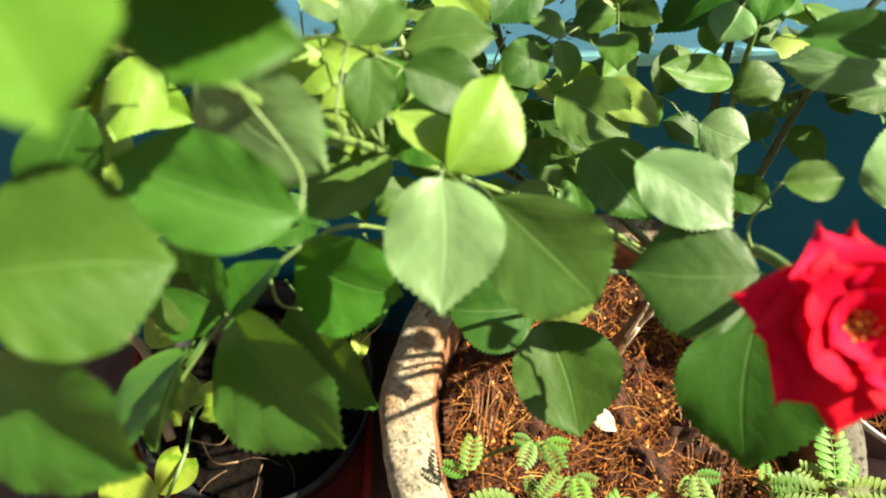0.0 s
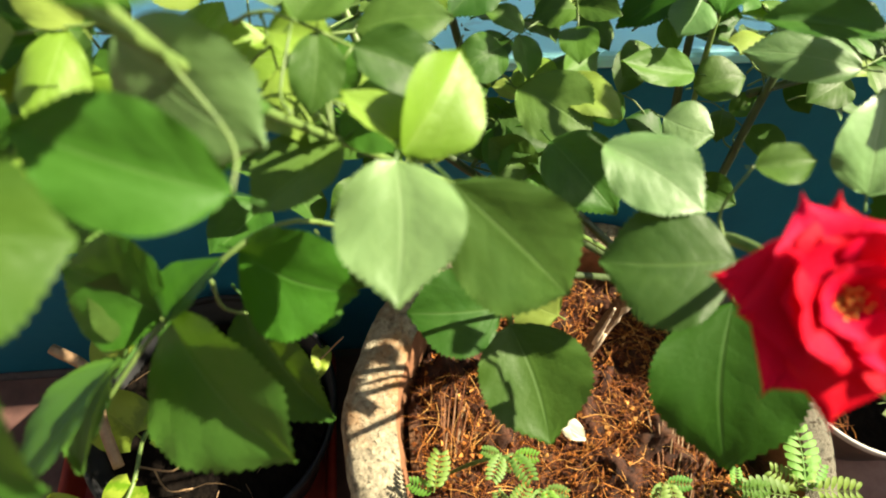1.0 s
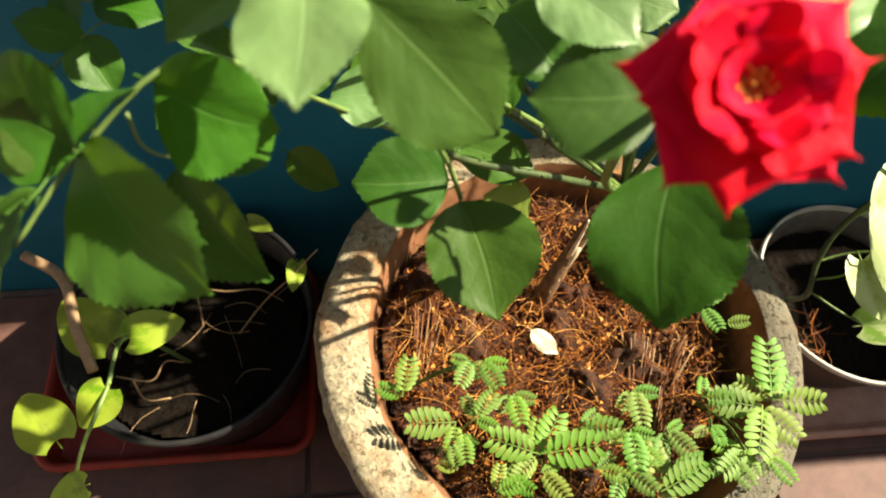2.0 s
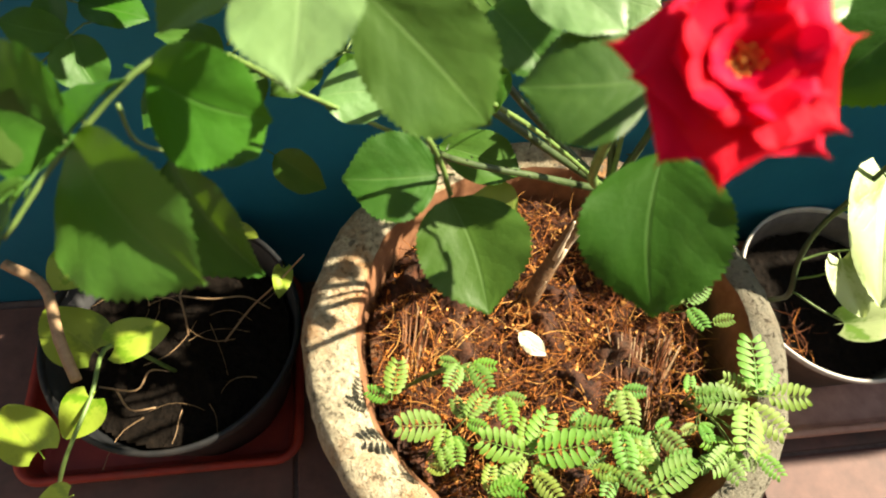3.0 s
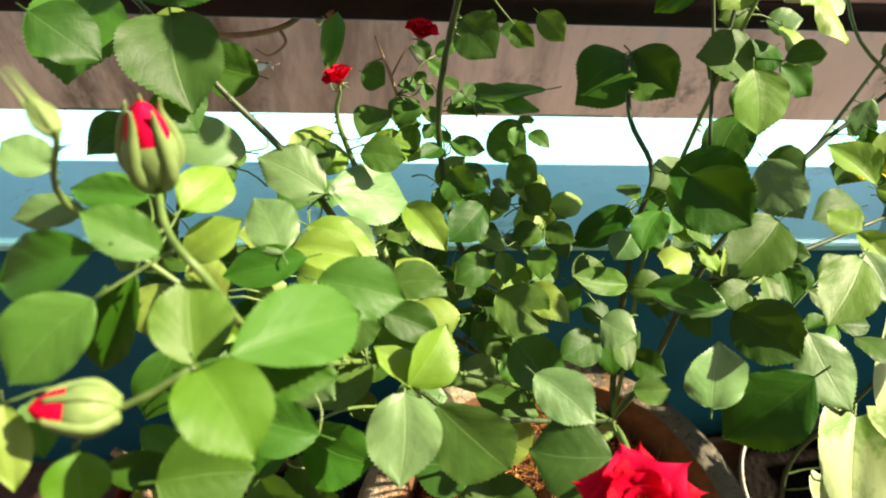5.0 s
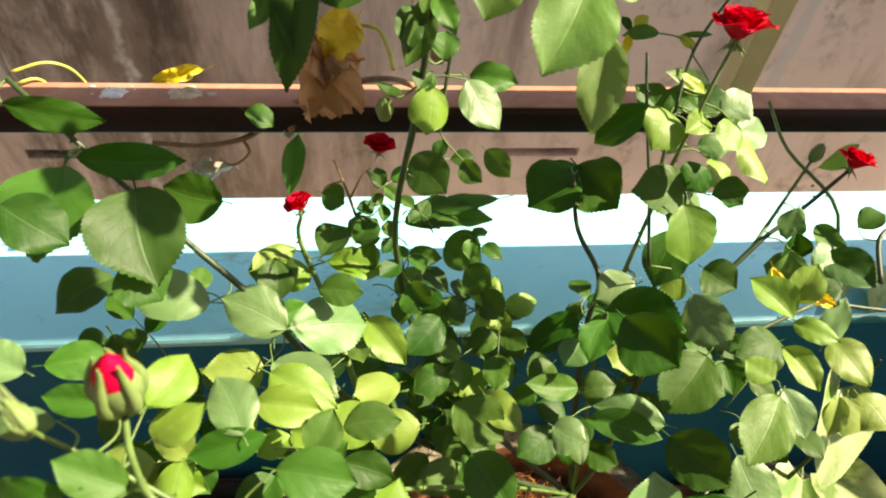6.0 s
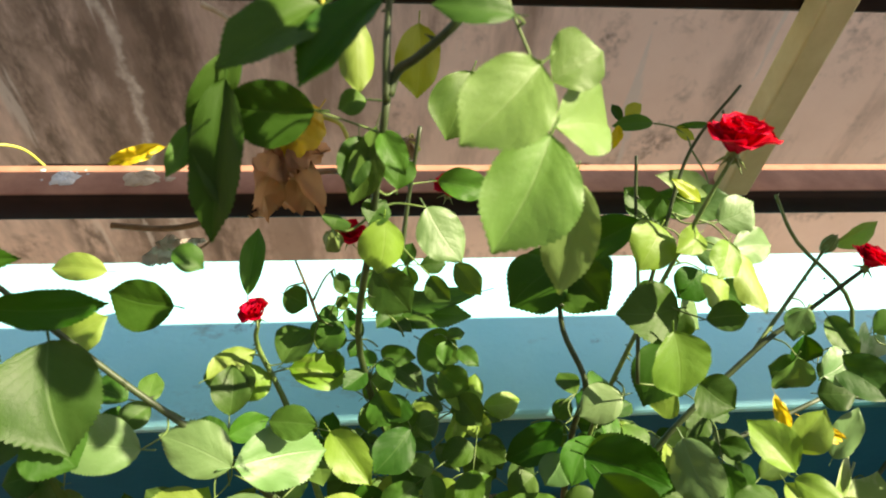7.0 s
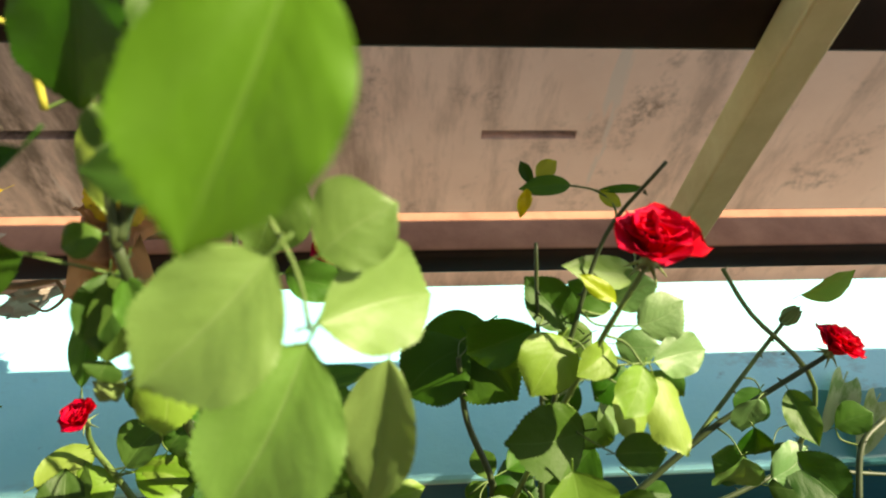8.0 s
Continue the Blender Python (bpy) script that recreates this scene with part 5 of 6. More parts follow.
leaf(rose, (0.1204, 0.6911, 0.9292), (0.1187, 0.6697, 0.8898), 0.0306, (0.24, -0.68, 0.70), GOLD_YOUNG)
leaf(rose, (0.0902, 0.5961, 0.9436), (0.0762, 0.5925, 0.9405), 0.0131, (-0.01, -0.63, 0.78))
leaf(rose, (0.0980, 0.5741, 0.8814), (0.0939, 0.5539, 0.8588), 0.0265, (0.26, -0.54, 0.80), YOUNG_LIT_KIND)
leaf(rose, (0.1215, 0.5861, 0.8773), (0.1420, 0.5629, 0.8555), 0.0281, (0.20, -0.55, 0.81), PALE_KIND)
leaf(rose, (0.1337, 0.6467, 0.8396), (0.1692, 0.6377, 0.8385), 0.0216, (-0.11, -0.55, 0.83))
leaf(rose, (0.1742, 0.6518, 0.7055), (0.0853, 0.6332, 0.7005), 0.0229, (-0.02, -0.16, 0.99))
leaf(rose, (0.0878, 0.6347, 0.6947), (0.1677, 0.6333, 0.6963), 0.0347, (-0.02, -0.15, 0.99))
leaf(rose, (0.0911, 0.6052, 0.7983), (0.1143, 0.5778, 0.7849), 0.0331, (-0.43, -0.67, 0.61))
leaf(rose, (0.0184, 0.6343, 0.7316), (0.0366, 0.6260, 0.7261), 0.0237, (-0.19, -0.80, 0.57))
leaf(rose, (0.0174, 0.5910, 0.7007), (0.0403, 0.6149, 0.7100), 0.0324, (-0.14, -0.24, 0.96))
leaf(rose, (0.0451, 0.5980, 0.7088), (0.0639, 0.6172, 0.7171), 0.0293, (-0.16, -0.26, 0.95))
leaf(rose, (0.0629, 0.5842, 0.6952), (0.0447, 0.5976, 0.7016), 0.0317, (-0.32, -0.72, 0.61))
leaf(rose, (0.0262, 0.5905, 0.6968), (0.0537, 0.5903, 0.6953), 0.0167, (0.04, -0.52, 0.85), YOUNG_LIT_KIND)
leaf(rose, (0.0920, 0.6155, 0.6746), (0.1216, 0.6092, 0.6730), 0.0179, (-0.11, -0.69, 0.71))
leaf(rose, (0.1247, 0.6216, 0.6811), (0.1559, 0.6027, 0.6755), 0.0382, (-0.30, -0.69, 0.66))
leaf(rose, (0.1276, 0.5982, 0.7984), (0.1409, 0.5821, 0.7912), 0.0166, (-0.45, -0.65, 0.62))
leaf(rose, (0.1443, 0.6033, 0.8043), (0.1611, 0.5830, 0.7955), 0.0188, (-0.45, -0.64, 0.62))
leaf(rose, (0.1414, 0.6013, 0.6657), (0.1651, 0.5850, 0.6614), 0.0305, (-0.33, -0.66, 0.67))
leaf(rose, (0.1561, 0.5860, 0.6517), (0.1738, 0.5607, 0.6442), 0.0284, (-0.50, -0.55, 0.67))
leaf(rose, (0.0903, 0.5746, 0.6826), (0.1079, 0.5517, 0.6743), 0.0304, (-0.47, -0.59, 0.65))
leaf(rose, (0.1112, 0.5693, 0.6807), (0.0987, 0.5524, 0.6738), 0.0269, (-0.31, -0.15, 0.94))
leaf(rose, (-0.0166, 0.6029, 0.6903), (-0.0289, 0.5720, 0.6792), 0.0457, (-0.36, -0.19, 0.91))
leaf(rose, (0.0066, 0.5892, 0.6839), (-0.0200, 0.5756, 0.6813), 0.0286, (0.10, -0.37, 0.92), YOUNG_LIT_KIND)
leaf(rose, (0.0215, 0.5220, 0.7459), (0.0524, 0.5198, 0.7431), 0.0240, (0.02, -0.67, 0.74))
leaf(rose, (0.0953, 0.4732, 0.6254), (0.0507, 0.4676, 0.6242), 0.0360, (0.36, -0.30, 0.88), YOUNG_LIT_KIND)
leaf(rose, (0.1222, 0.5076, 0.5964), (0.1490, 0.4782, 0.5909), 0.0475, (0.02, -0.54, 0.71), ROSE_KIND)
leaf(rose, (0.1376, 0.5284, 0.6168), (0.1498, 0.5000, 0.6097), 0.0298, (0.02, -0.42, 0.71), YOUNG_LIT_KIND)
leaf(rose, (0.2151, 0.5238, 0.6272), (0.1938, 0.5081, 0.6193), 0.0254, (0.02, -0.12, 0.96), ROSE_KIND)
leaf(rose, (0.2340, 0.5268, 0.6594), (0.2172, 0.5070, 0.6501), 0.0272, (0.02, -0.10, 0.92), PALE_KIND)
leaf(rose, (0.2380, 0.5022, 0.6149), (0.2689, 0.5024, 0.6215), 0.0294, (0.02, -0.36, 0.91), ROSE_KIND)
leaf(rose, (0.2026, 0.4636, 0.6315), (0.2267, 0.4483, 0.6322), 0.0316, (0.02, -0.51, 0.79), PALE_KIND)
leaf(rose, (0.1229, 0.4856, 0.6357), (0.1602, 0.4533, 0.6310), 0.0425, (0.02, -0.56, 0.73), ROSE_KIND)
leaf(rose, (0.3379, 0.4640, 0.7762), (0.3182, 0.4957, 0.7804), 0.0254, (-0.11, -0.32, 0.94), YOUNG_LIT_KIND)
leaf(rose, (0.3426, 0.4777, 0.7754), (0.3588, 0.4933, 0.7976), 0.0224, (-0.14, -0.33, 0.93), YOUNG_LIT_KIND)
leaf(rose, (0.4564, 0.5189, 0.6506), (0.4750, 0.5471, 0.6817), 0.0245, (-0.17, -0.30, 0.94), PALE_KIND)
leaf(rose, (0.4803, 0.6036, 0.6533), (0.5030, 0.5759, 0.6542), 0.0250, (-0.41, -0.31, 0.86))
leaf(rose, (0.4379, 0.5772, 0.6796), (0.4184, 0.5901, 0.6760), 0.0290, (-0.38, -0.33, 0.87))
leaf(rose, (0.3611, 0.4501, 0.7708), (0.3731, 0.4172, 0.7662), 0.0285, (-0.17, -0.24, 0.96), YOUNG_LIT_KIND)
leaf(rose, (0.3355, 0.4602, 0.7773), (0.3553, 0.4403, 0.7827), 0.0178, (-0.14, -0.28, 0.95), YOUNG_LIT_KIND)
leaf(rose, (0.3678, 0.4789, 0.7155), (0.3821, 0.4433, 0.7100), 0.0238, (-0.13, -0.25, 0.96), YOUNG_LIT_KIND)
leaf(rose, (0.2905, 0.4092, 0.7965), (0.2786, 0.4240, 0.7953), 0.0193, (-0.08, -0.24, 0.97), YOUNG_LIT_KIND)
leaf(rose, (0.3666, 0.4182, 0.7520), (0.3588, 0.3968, 0.7389), 0.0268, (-0.15, -0.19, 0.97), YOUNG_LIT_KIND)
leaf(rose, (0.3773, 0.4206, 0.7491), (0.3863, 0.3952, 0.7475), 0.0321, (-0.18, -0.19, 0.97), YOUNG_LIT_KIND)
leaf(rose, (0.3608, 0.4184, 0.7523), (0.3504, 0.3977, 0.7377), 0.0143, (-0.14, -0.19, 0.97), YOUNG_LIT_KIND)
leaf(rose, (0.3114, 0.5458, 0.7172), (0.2931, 0.5435, 0.7059), 0.0271, (0.42, -0.34, 0.84), YOUNG_LIT_KIND)
leaf(rose, (0.3315, 0.5558, 0.7173), (0.3518, 0.5335, 0.7165), 0.0351, (-0.33, -0.33, 0.89))
leaf(rose, (0.3139, 0.5812, 0.7377), (0.2854, 0.5398, 0.7121), 0.0370, (-0.45, -0.22, 0.86), SHADED_KIND)
leaf(rose, (0.3044, 0.5560, 0.8016), (0.3290, 0.5529, 0.8101), 0.0204, (-0.34, -0.40, 0.85))
leaf(rose, (0.3160, 0.5913, 0.8053), (0.3191, 0.5632, 0.7927), 0.0274, (0.42, -0.34, 0.84), YOUNG_LIT_KIND)
leaf(rose, (0.2743, 0.7066, 0.8420), (0.2678, 0.7180, 0.8495), 0.0075, (-0.20, -0.66, 0.73), SHADED_KIND)
leaf(rose, (0.2771, 0.7100, 0.8447), (0.2897, 0.7168, 0.8507), 0.0115, (-0.23, -0.66, 0.72), GOLD_YOUNG)
leaf(rose, (0.2980, 0.7044, 0.8427), (0.2669, 0.7042, 0.8397), 0.0122, (-0.23, -0.64, 0.74), MID_KIND)
leaf(rose, (0.2736, 0.7038, 0.8400), (0.2673, 0.6901, 0.8297), 0.0081, (-0.20, -0.62, 0.76), YELLOW_KIND)
leaf(rose, (0.3148, 0.7012, 0.8421), (0.3425, 0.7005, 0.8442), 0.0054, (-0.34, -0.61, 0.71), MID_KIND)
leaf(rose, (0.3148, 0.7007, 0.8417), (0.3282, 0.6922, 0.8369), 0.0088, (-0.33, -0.60, 0.73), GOLD_YOUNG)
stem(rose, ((0.3254, 0.6863, 0.8325), (0.3231, 0.6936, 0.8374), (0.3131, 0.7008, 0.8416), (0.2973, 0.7042, 0.8425), (0.2760, 0.7065, 0.8421)), (0.0008, 0.0006), STEM, "leaf_stalk")
leaf(rose, (0.4861, 0.5921, 0.7228), (0.5069, 0.5962, 0.7359), 0.0220, (-0.45, -0.34, 0.82))
leaf(rose, (0.4579, 0.5819, 0.6973), (0.4908, 0.5431, 0.6998), 0.0356, (-0.43, -0.31, 0.85))
leaf(rose, (0.4554, 0.6287, 0.7040), (0.4389, 0.6140, 0.6900), 0.0260, (-0.39, -0.36, 0.85))
leaf(rose, (0.4631, 0.5721, 0.6590), (0.4900, 0.5646, 0.6678), 0.0330, (-0.34, -0.14, 0.93))
leaf(rose, (0.4947, 0.6384, 0.6765), (0.5049, 0.5955, 0.6716), 0.0242, (-0.36, -0.19, 0.91))
leaf(rose, (0.1767, 0.5574, 1.0710), (0.1569, 0.5162, 1.0428), 0.0385, (-0.12, -0.68, 0.72), VIVID_KIND)
leaf(rose, (0.1610, 0.5492, 0.9963), (0.1278, 0.5227, 0.9776), 0.0365, (0.00, -0.50, 0.86), DUSTY_KIND)
leaf(rose, (0.1700, 0.5440, 0.9690), (0.2035, 0.5640, 0.9520), 0.0335, (-0.05, -0.58, 0.79), DUSTY_KIND)
leaf(rose, (0.1678, 0.5380, 0.9703), (0.1422, 0.5003, 0.9389), 0.0400, (0.05, -0.44, 0.90), DUSTY_KIND)
leaf(rose, (0.1893, 0.5502, 0.9327), (0.1815, 0.5125, 0.8927), 0.0265, (-0.15, -0.50, 0.84), DUSTY_KIND)
leaf(rose, (0.1036, 0.6299, 1.0261), (0.0996, 0.6047, 0.9930), 0.0420, (-0.34, -0.78, 0.61), SHADED_KIND)
leaf(rose, (0.0748, 0.5773, 1.0039), (0.0374, 0.5448, 0.9956), 0.0305, (-0.60, -0.66, 0.42), SHADED_KIND)
leaf(rose, (0.1501, 0.5607, 1.0106), (0.1176, 0.5626, 1.0130), 0.0156, (0.04, -0.49, 0.87))
leaf(rose, (0.0461, 0.6508, 1.0007), (0.0449, 0.6356, 0.9807), 0.0249, (0.53, -0.52, 0.67), YOUNG_LIT_KIND)
leaf(rose, (0.0484, 0.6553, 1.0043), (0.0677, 0.6613, 1.0035), 0.0111, (0.21, -0.59, 0.78))
leaf(rose, (0.0248, 0.6660, 0.9983), (-0.0030, 0.6342, 0.9875), 0.0194, (0.49, -0.35, 0.80), YOUNG_LIT_KIND)
leaf(rose, (0.1422, 0.5949, 1.0366), (0.1334, 0.5644, 1.0166), 0.0291, (-0.50, -0.47, 0.84), SHADED_KIND)
leaf(rose, (0.1510, 0.5860, 1.0367), (0.1492, 0.5674, 1.0139), 0.0194, (-0.50, -0.73, 0.62), SHADED_KIND)
# Two unseen leaves, added overhead to cast shade on those below.
leaf(rose, (0.1760, 0.5660, 1.1050), (0.1290, 0.5720, 1.0990), 0.0440, (0.10, -0.30, 0.95), SHADED_KIND)
leaf(rose, (0.1790, 0.5700, 1.1050), (0.2120, 0.5780, 1.0990), 0.0300, (0.20, -0.30, 0.93), SHADED_KIND)
leaf(rose, (0.1685, 0.5599, 1.0740), (0.1295, 0.5557, 1.0697), 0.0157, (-0.02, -0.63, 0.78), PALE_KIND)
leaf(rose, (0.1795, 0.5608, 1.0745), (0.2038, 0.5530, 1.0754), 0.0148, (-0.28, -0.83, 0.48), PALE_KIND)
leaf(rose, (0.0841, 0.6392, 0.9637), (0.0854, 0.6111, 0.9352), 0.0188, (0.20, -0.69, 0.69), YOUNG_LIT_KIND)
leaf(rose, (0.0702, 0.5713, 0.8759), (0.0735, 0.5792, 0.8780), 0.0165, (0.15, -0.32, 0.94))
leaf(rose, (-0.0085, 0.6329, 0.7318), (-0.0017, 0.6804, 0.7568), 0.0181, (0.30, -0.48, 0.83))
leaf(rose, (0.0894, 0.5718, 0.8797), (0.0993, 0.5852, 0.8834), 0.0166, (0.10, -0.33, 0.94))
leaf(rose, (-0.0136, 0.5600, 0.8726), (0.0023, 0.5530, 0.8656), 0.0158, (0.29, -0.26, 0.92))
leaf(rose, (-0.0390, 0.5832, 0.6942), (-0.0055, 0.6074, 0.6924), 0.0245, (0.21, -0.22, 0.95), YOUNG_LIT_KIND)
leaf(rose, (0.0223, 0.5889, 0.6957), (0.0695, 0.5822, 0.6880), 0.0284, (0.13, -0.22, 0.97), YOUNG_LIT_KIND)
leaf(rose, (0.1707, 0.5600, 0.9800), (0.1930, 0.5720, 0.9880), 0.0270, (0.04, -0.61, 0.79), DUSTY_KIND)
leaf(rose, (0.0989, 0.5743, 1.0082), (0.0668, 0.5405, 0.9909), 0.0226, (-0.60, -0.66, 0.42), SHADED_KIND)
leaf(rose, (0.0727, 0.6653, 1.0163), (0.0773, 0.6552, 0.9977), 0.0143, (0.47, -0.59, 0.66), YOUNG_LIT_KIND)
leaf(rose, (0.0442, 0.6599, 0.9973), (0.0324, 0.6646, 1.0132), 0.0115, (0.54, -0.55, 0.63), YOUNG_LIT_KIND)
leaf(rose, (0.0093, 0.6490, 0.9892), (0.0002, 0.6403, 0.9871), 0.0146, (0.32, -0.52, 0.79))
leaf(rose, (0.1218, 0.5759, 1.0214), (0.1263, 0.5644, 1.0141), 0.0106, (0.07, -0.52, 0.85))
leaf(rose, (0.1336, 0.5948, 1.0425), (0.1439, 0.5832, 1.0258), 0.0159, (0.03, -0.81, 0.58))
leaf(rose, (0.1053, 0.5869, 0.8907), (0.1079, 0.6028, 0.9011), 0.0191, (0.12, -0.56, 0.82))
leaf(rose, (0.0855, 0.5939, 0.9223), (0.0823, 0.5687, 0.9061), 0.0176, (0.20, -0.55, 0.81))
leaf(rose, (0.0081, 0.5830, 0.9396), (0.0235, 0.5509, 0.9104), 0.0139, (0.42, -0.49, 0.76))
leaf(rose, (0.0063, 0.5875, 0.9356), (-0.0035, 0.5619, 0.9241), 0.0116, (0.46, -0.50, 0.73))
leaf(rose, (-0.1239, 0.4432, 0.7860), (-0.0901, 0.4505, 0.7788), 0.0221, (0.28, -0.45, 0.85))
leaf(rose, (-0.0059, 0.3381, 0.7663), (0.0194, 0.3462, 0.7666), 0.0206, (-0.58, -0.25, 0.66))
leaf(rose, (-0.0122, 0.3510, 0.7695), (0.0095, 0.3319, 0.7609), 0.0301, (-0.58, -0.55, 0.66), SHADED_KIND)
leaf(rose, (-0.0008, 0.3406, 0.6626), (0.0286, 0.3530, 0.6640), 0.0410, (-0.58, -0.15, 0.66), SHADED_KIND)
leaf(rose, (-0.0265, 0.3227, 0.6951), (-0.0095, 0.3449, 0.6993), 0.0301, (-0.58, -0.06, 0.66), SHADED_KIND)
leaf(rose, (0.0517, 0.7173, 0.8454), (0.0265, 0.6913, 0.8194), 0.0352, (0.04, -0.70, 0.71), YELLOW_KIND, "leaf", "yellowed curling leaf")
leaf(rose, (0.0215, 0.7150, 0.8330), (0.0145, 0.6980, 0.7600), 0.0480, (0.25, -0.68, 0.68), DRY_KIND, "leaf", "dry brown curled leaf")
leaf(rose, (0.0140, 0.7080, 0.7970), (0.0540, 0.7060, 0.8150), 0.0330, (0.09, -0.64, 0.76), DRY_KIND, "leaf", "dry brown curled leaf")
leaf(rose, (-0.0822, 0.7633, 0.6456), (-0.1380, 0.7468, 0.6286), 0.0218, (0.35, -0.39, 0.85), GREY_KIND, "leaf", "grey shrivelled dead leaf")
leaf(rose, (-0.0033, 0.7417, 0.7336), (-0.0262, 0.7285, 0.7209), 0.0229, (0.22, -0.47, 0.86), DRY_KIND, "leaf", "dry brown curled leaf")
leaf(rose, (-0.0962, 0.7845, 0.7502), (-0.1493, 0.7733, 0.7332), 0.0148, (0.22, -0.64, 0.73), YELLOW_KIND, "leaf", "yellowed narrow leaf")
leaf(rose, (-0.0967, 0.6261, 0.7734), (-0.1361, 0.6301, 0.7725), 0.0198, (0.32, -0.46, 0.83), YOUNG_LIT_KIND, "leaf", "bright yellow-green young leaf")
leaf(rose, (-0.1187, 0.5803, 0.7588), (-0.0883, 0.5900, 0.7702), 0.0284, (0.35, -0.39, 0.85), YOUNG_LIT_KIND, "leaf", "bright yellow-green young leaf")
leaf(rose, (0.3596, 0.5244, 0.7566), (0.3693, 0.5028, 0.7414), 0.0092, (-0.46, -0.61, 0.64), YELLOW_KIND, "leaf", "bright yellow narrow leaf")
leaf(rose, (0.3772, 0.5109, 0.7484), (0.4059, 0.4977, 0.7418), 0.0103, (-0.49, -0.58, 0.65), YELLOW_KIND, "leaf", "bright yellow narrow leaf")
stem(rose, ((-0.1455, 0.7355, 0.7009), (-0.0983, 0.7296, 0.7024), (-0.0614, 0.7315, 0.7091), (-0.0400, 0.7395, 0.7190), (-0.0087, 0.7285, 0.7536), (0.0283, 0.7190, 0.7772), (0.0580, 0.7043, 0.7951), (0.0787, 0.6773, 0.8145), (0.0904, 0.6389, 0.8360)), (0.0030, 0.0024), TWIG, 'trailing_vine', 'dry brown trailing stem')
stem(rose, ((-0.0614, 0.7315, 0.7091), (-0.0555, 0.7210, 0.7008), (-0.0700, 0.7135, 0.6923), (-0.0829, 0.7187, 0.6950)), (0.0018, 0.0008), TWIG, 'tendril')
stem(rose, ((-0.2505, 0.7519, 0.7672), (-0.2268, 0.7649, 0.7685), (-0.2123, 0.7766, 0.7540), (-0.2018, 0.7781, 0.7301)), (0.0016, 0.0012), GOLD_STEM, 'tendril', 'yellow-green tendril')
stem(rose, ((-0.2508, 0.7427, 0.7592), (-0.2345, 0.7548, 0.7586), (-0.2281, 0.7645, 0.7413)), (0.0016, 0.0012), GOLD_STEM, 'tendril', 'yellow-green tendril')
stem(rose, ((0.0515, 0.7123, 0.8411), (0.0669, 0.6990, 0.8450), (0.0750, 0.6769, 0.8402), (0.0775, 0.6574, 0.8370)), (0.0016, 0.0018), GOLD_STEM, 'leaf_stalk', 'yellow leaf stalk')
stem(rose, ((0.0460, 0.6126, 0.7272), (0.0397, 0.6270, 0.7389), (0.0334, 0.6397, 0.7490), (0.0291, 0.6480, 0.7556)), (0.0014, 0.0009), TWIG, 'twig', 'dry brown twig tip')
stem(rose, ((0.0419, 0.6234, 0.7360), (0.0515, 0.6363, 0.7486), (0.0585, 0.6409, 0.7535)), (0.0010, 0.0006), TWIG, 'twig')
stem(rose, ((0.1002, 0.5843, 0.9510), (0.1005, 0.5983, 0.9686), (0.1026, 0.6187, 0.9917), (0.1052, 0.6382, 1.0140)), (0.0021, 0.0014), CANE, 'cane')
stem(rose, ((0.1014, 0.5866, 0.9529), (0.1056, 0.5940, 0.9618), (0.1156, 0.5921, 0.9714), (0.1333, 0.5939, 0.9899), (0.1373, 0.6028, 1.0026), (0.1419, 0.6105, 1.0143), (0.1511, 0.6148, 1.0251)), (0.0024, 0.0021), CANE, 'cane', 'dark cut-back cane with a pale tip')
stem(rose, ((0.1505, 0.6139, 1.0243), (0.1517, 0.6153, 1.0261)), (0.0023, 0.0020), PALE_BARK, 'cut_end')
stem(rose, ((0.1419, 0.6105, 1.0143), (0.1403, 0.6144, 1.0199), (0.1400, 0.6184, 1.0257)), (0.0016, 0.0013), CANE, 'cane')
stem(rose, ((0.1500, 0.6130, 1.0240), (0.1480, 0.5800, 1.0120), (0.1640, 0.5560, 0.9830), (0.1680, 0.5420, 0.9690)), (0.0008, 0.0006), STEM, 'leaf_stalk')
stem(rose, ((0.0680, 0.6365, 0.9642), (0.0692, 0.6455, 0.9844), (0.0722, 0.6549, 1.0025), (0.0724, 0.6661, 1.0206)), (0.0016, 0.0012), GOLD_STEM, 'shoot', 'yellow-green young shoot')
stem(rose, ((0.0707, 0.6466, 0.9893), (0.0578, 0.6500, 0.9935), (0.0450, 0.6540, 0.9993), (0.0298, 0.6537, 1.0003), (0.0184, 0.6503, 0.9965)), (0.0010, 0.0006), GOLD_STEM, 'leaf_stalk')
stem(rose, ((0.0284, 0.6620, 0.9297), (0.0158, 0.6714, 0.9361), (0.0074, 0.6777, 0.9404), (-0.0038, 0.6831, 0.9437)), (0.0009, 0.0018), PALE_BARK, 'twig', 'broken pale twig tip')
stem(rose, ((0.1088, 0.6039, 0.8215), (0.1128, 0.6196, 0.8490), (0.1198, 0.6381, 0.8926)), (0.0016, 0.0013), CANE, 'cane')
stem(rose, ((0.2779, 0.5489, 0.7306), (0.2750, 0.5955, 0.7839), (0.2699, 0.6274, 0.8242), (0.2666, 0.6512, 0.8578)), (0.0016, 0.0011), CANE, 'cane')
stem(rose, ((0.4925, 0.5441, 0.7045), (0.5021, 0.5800, 0.7186), (0.5262, 0.5978, 0.7211)), (0.0022, 0.002), CANE, 'cane')
dry_head(rose, (-0.0196, 0.7566, 0.7082), (0.42, -0.60, 0.84), 0.020)
dry_head(rose, (0.1155, 0.6896, 0.8312), (-0.1, -0.3, 0.9), 0.012)


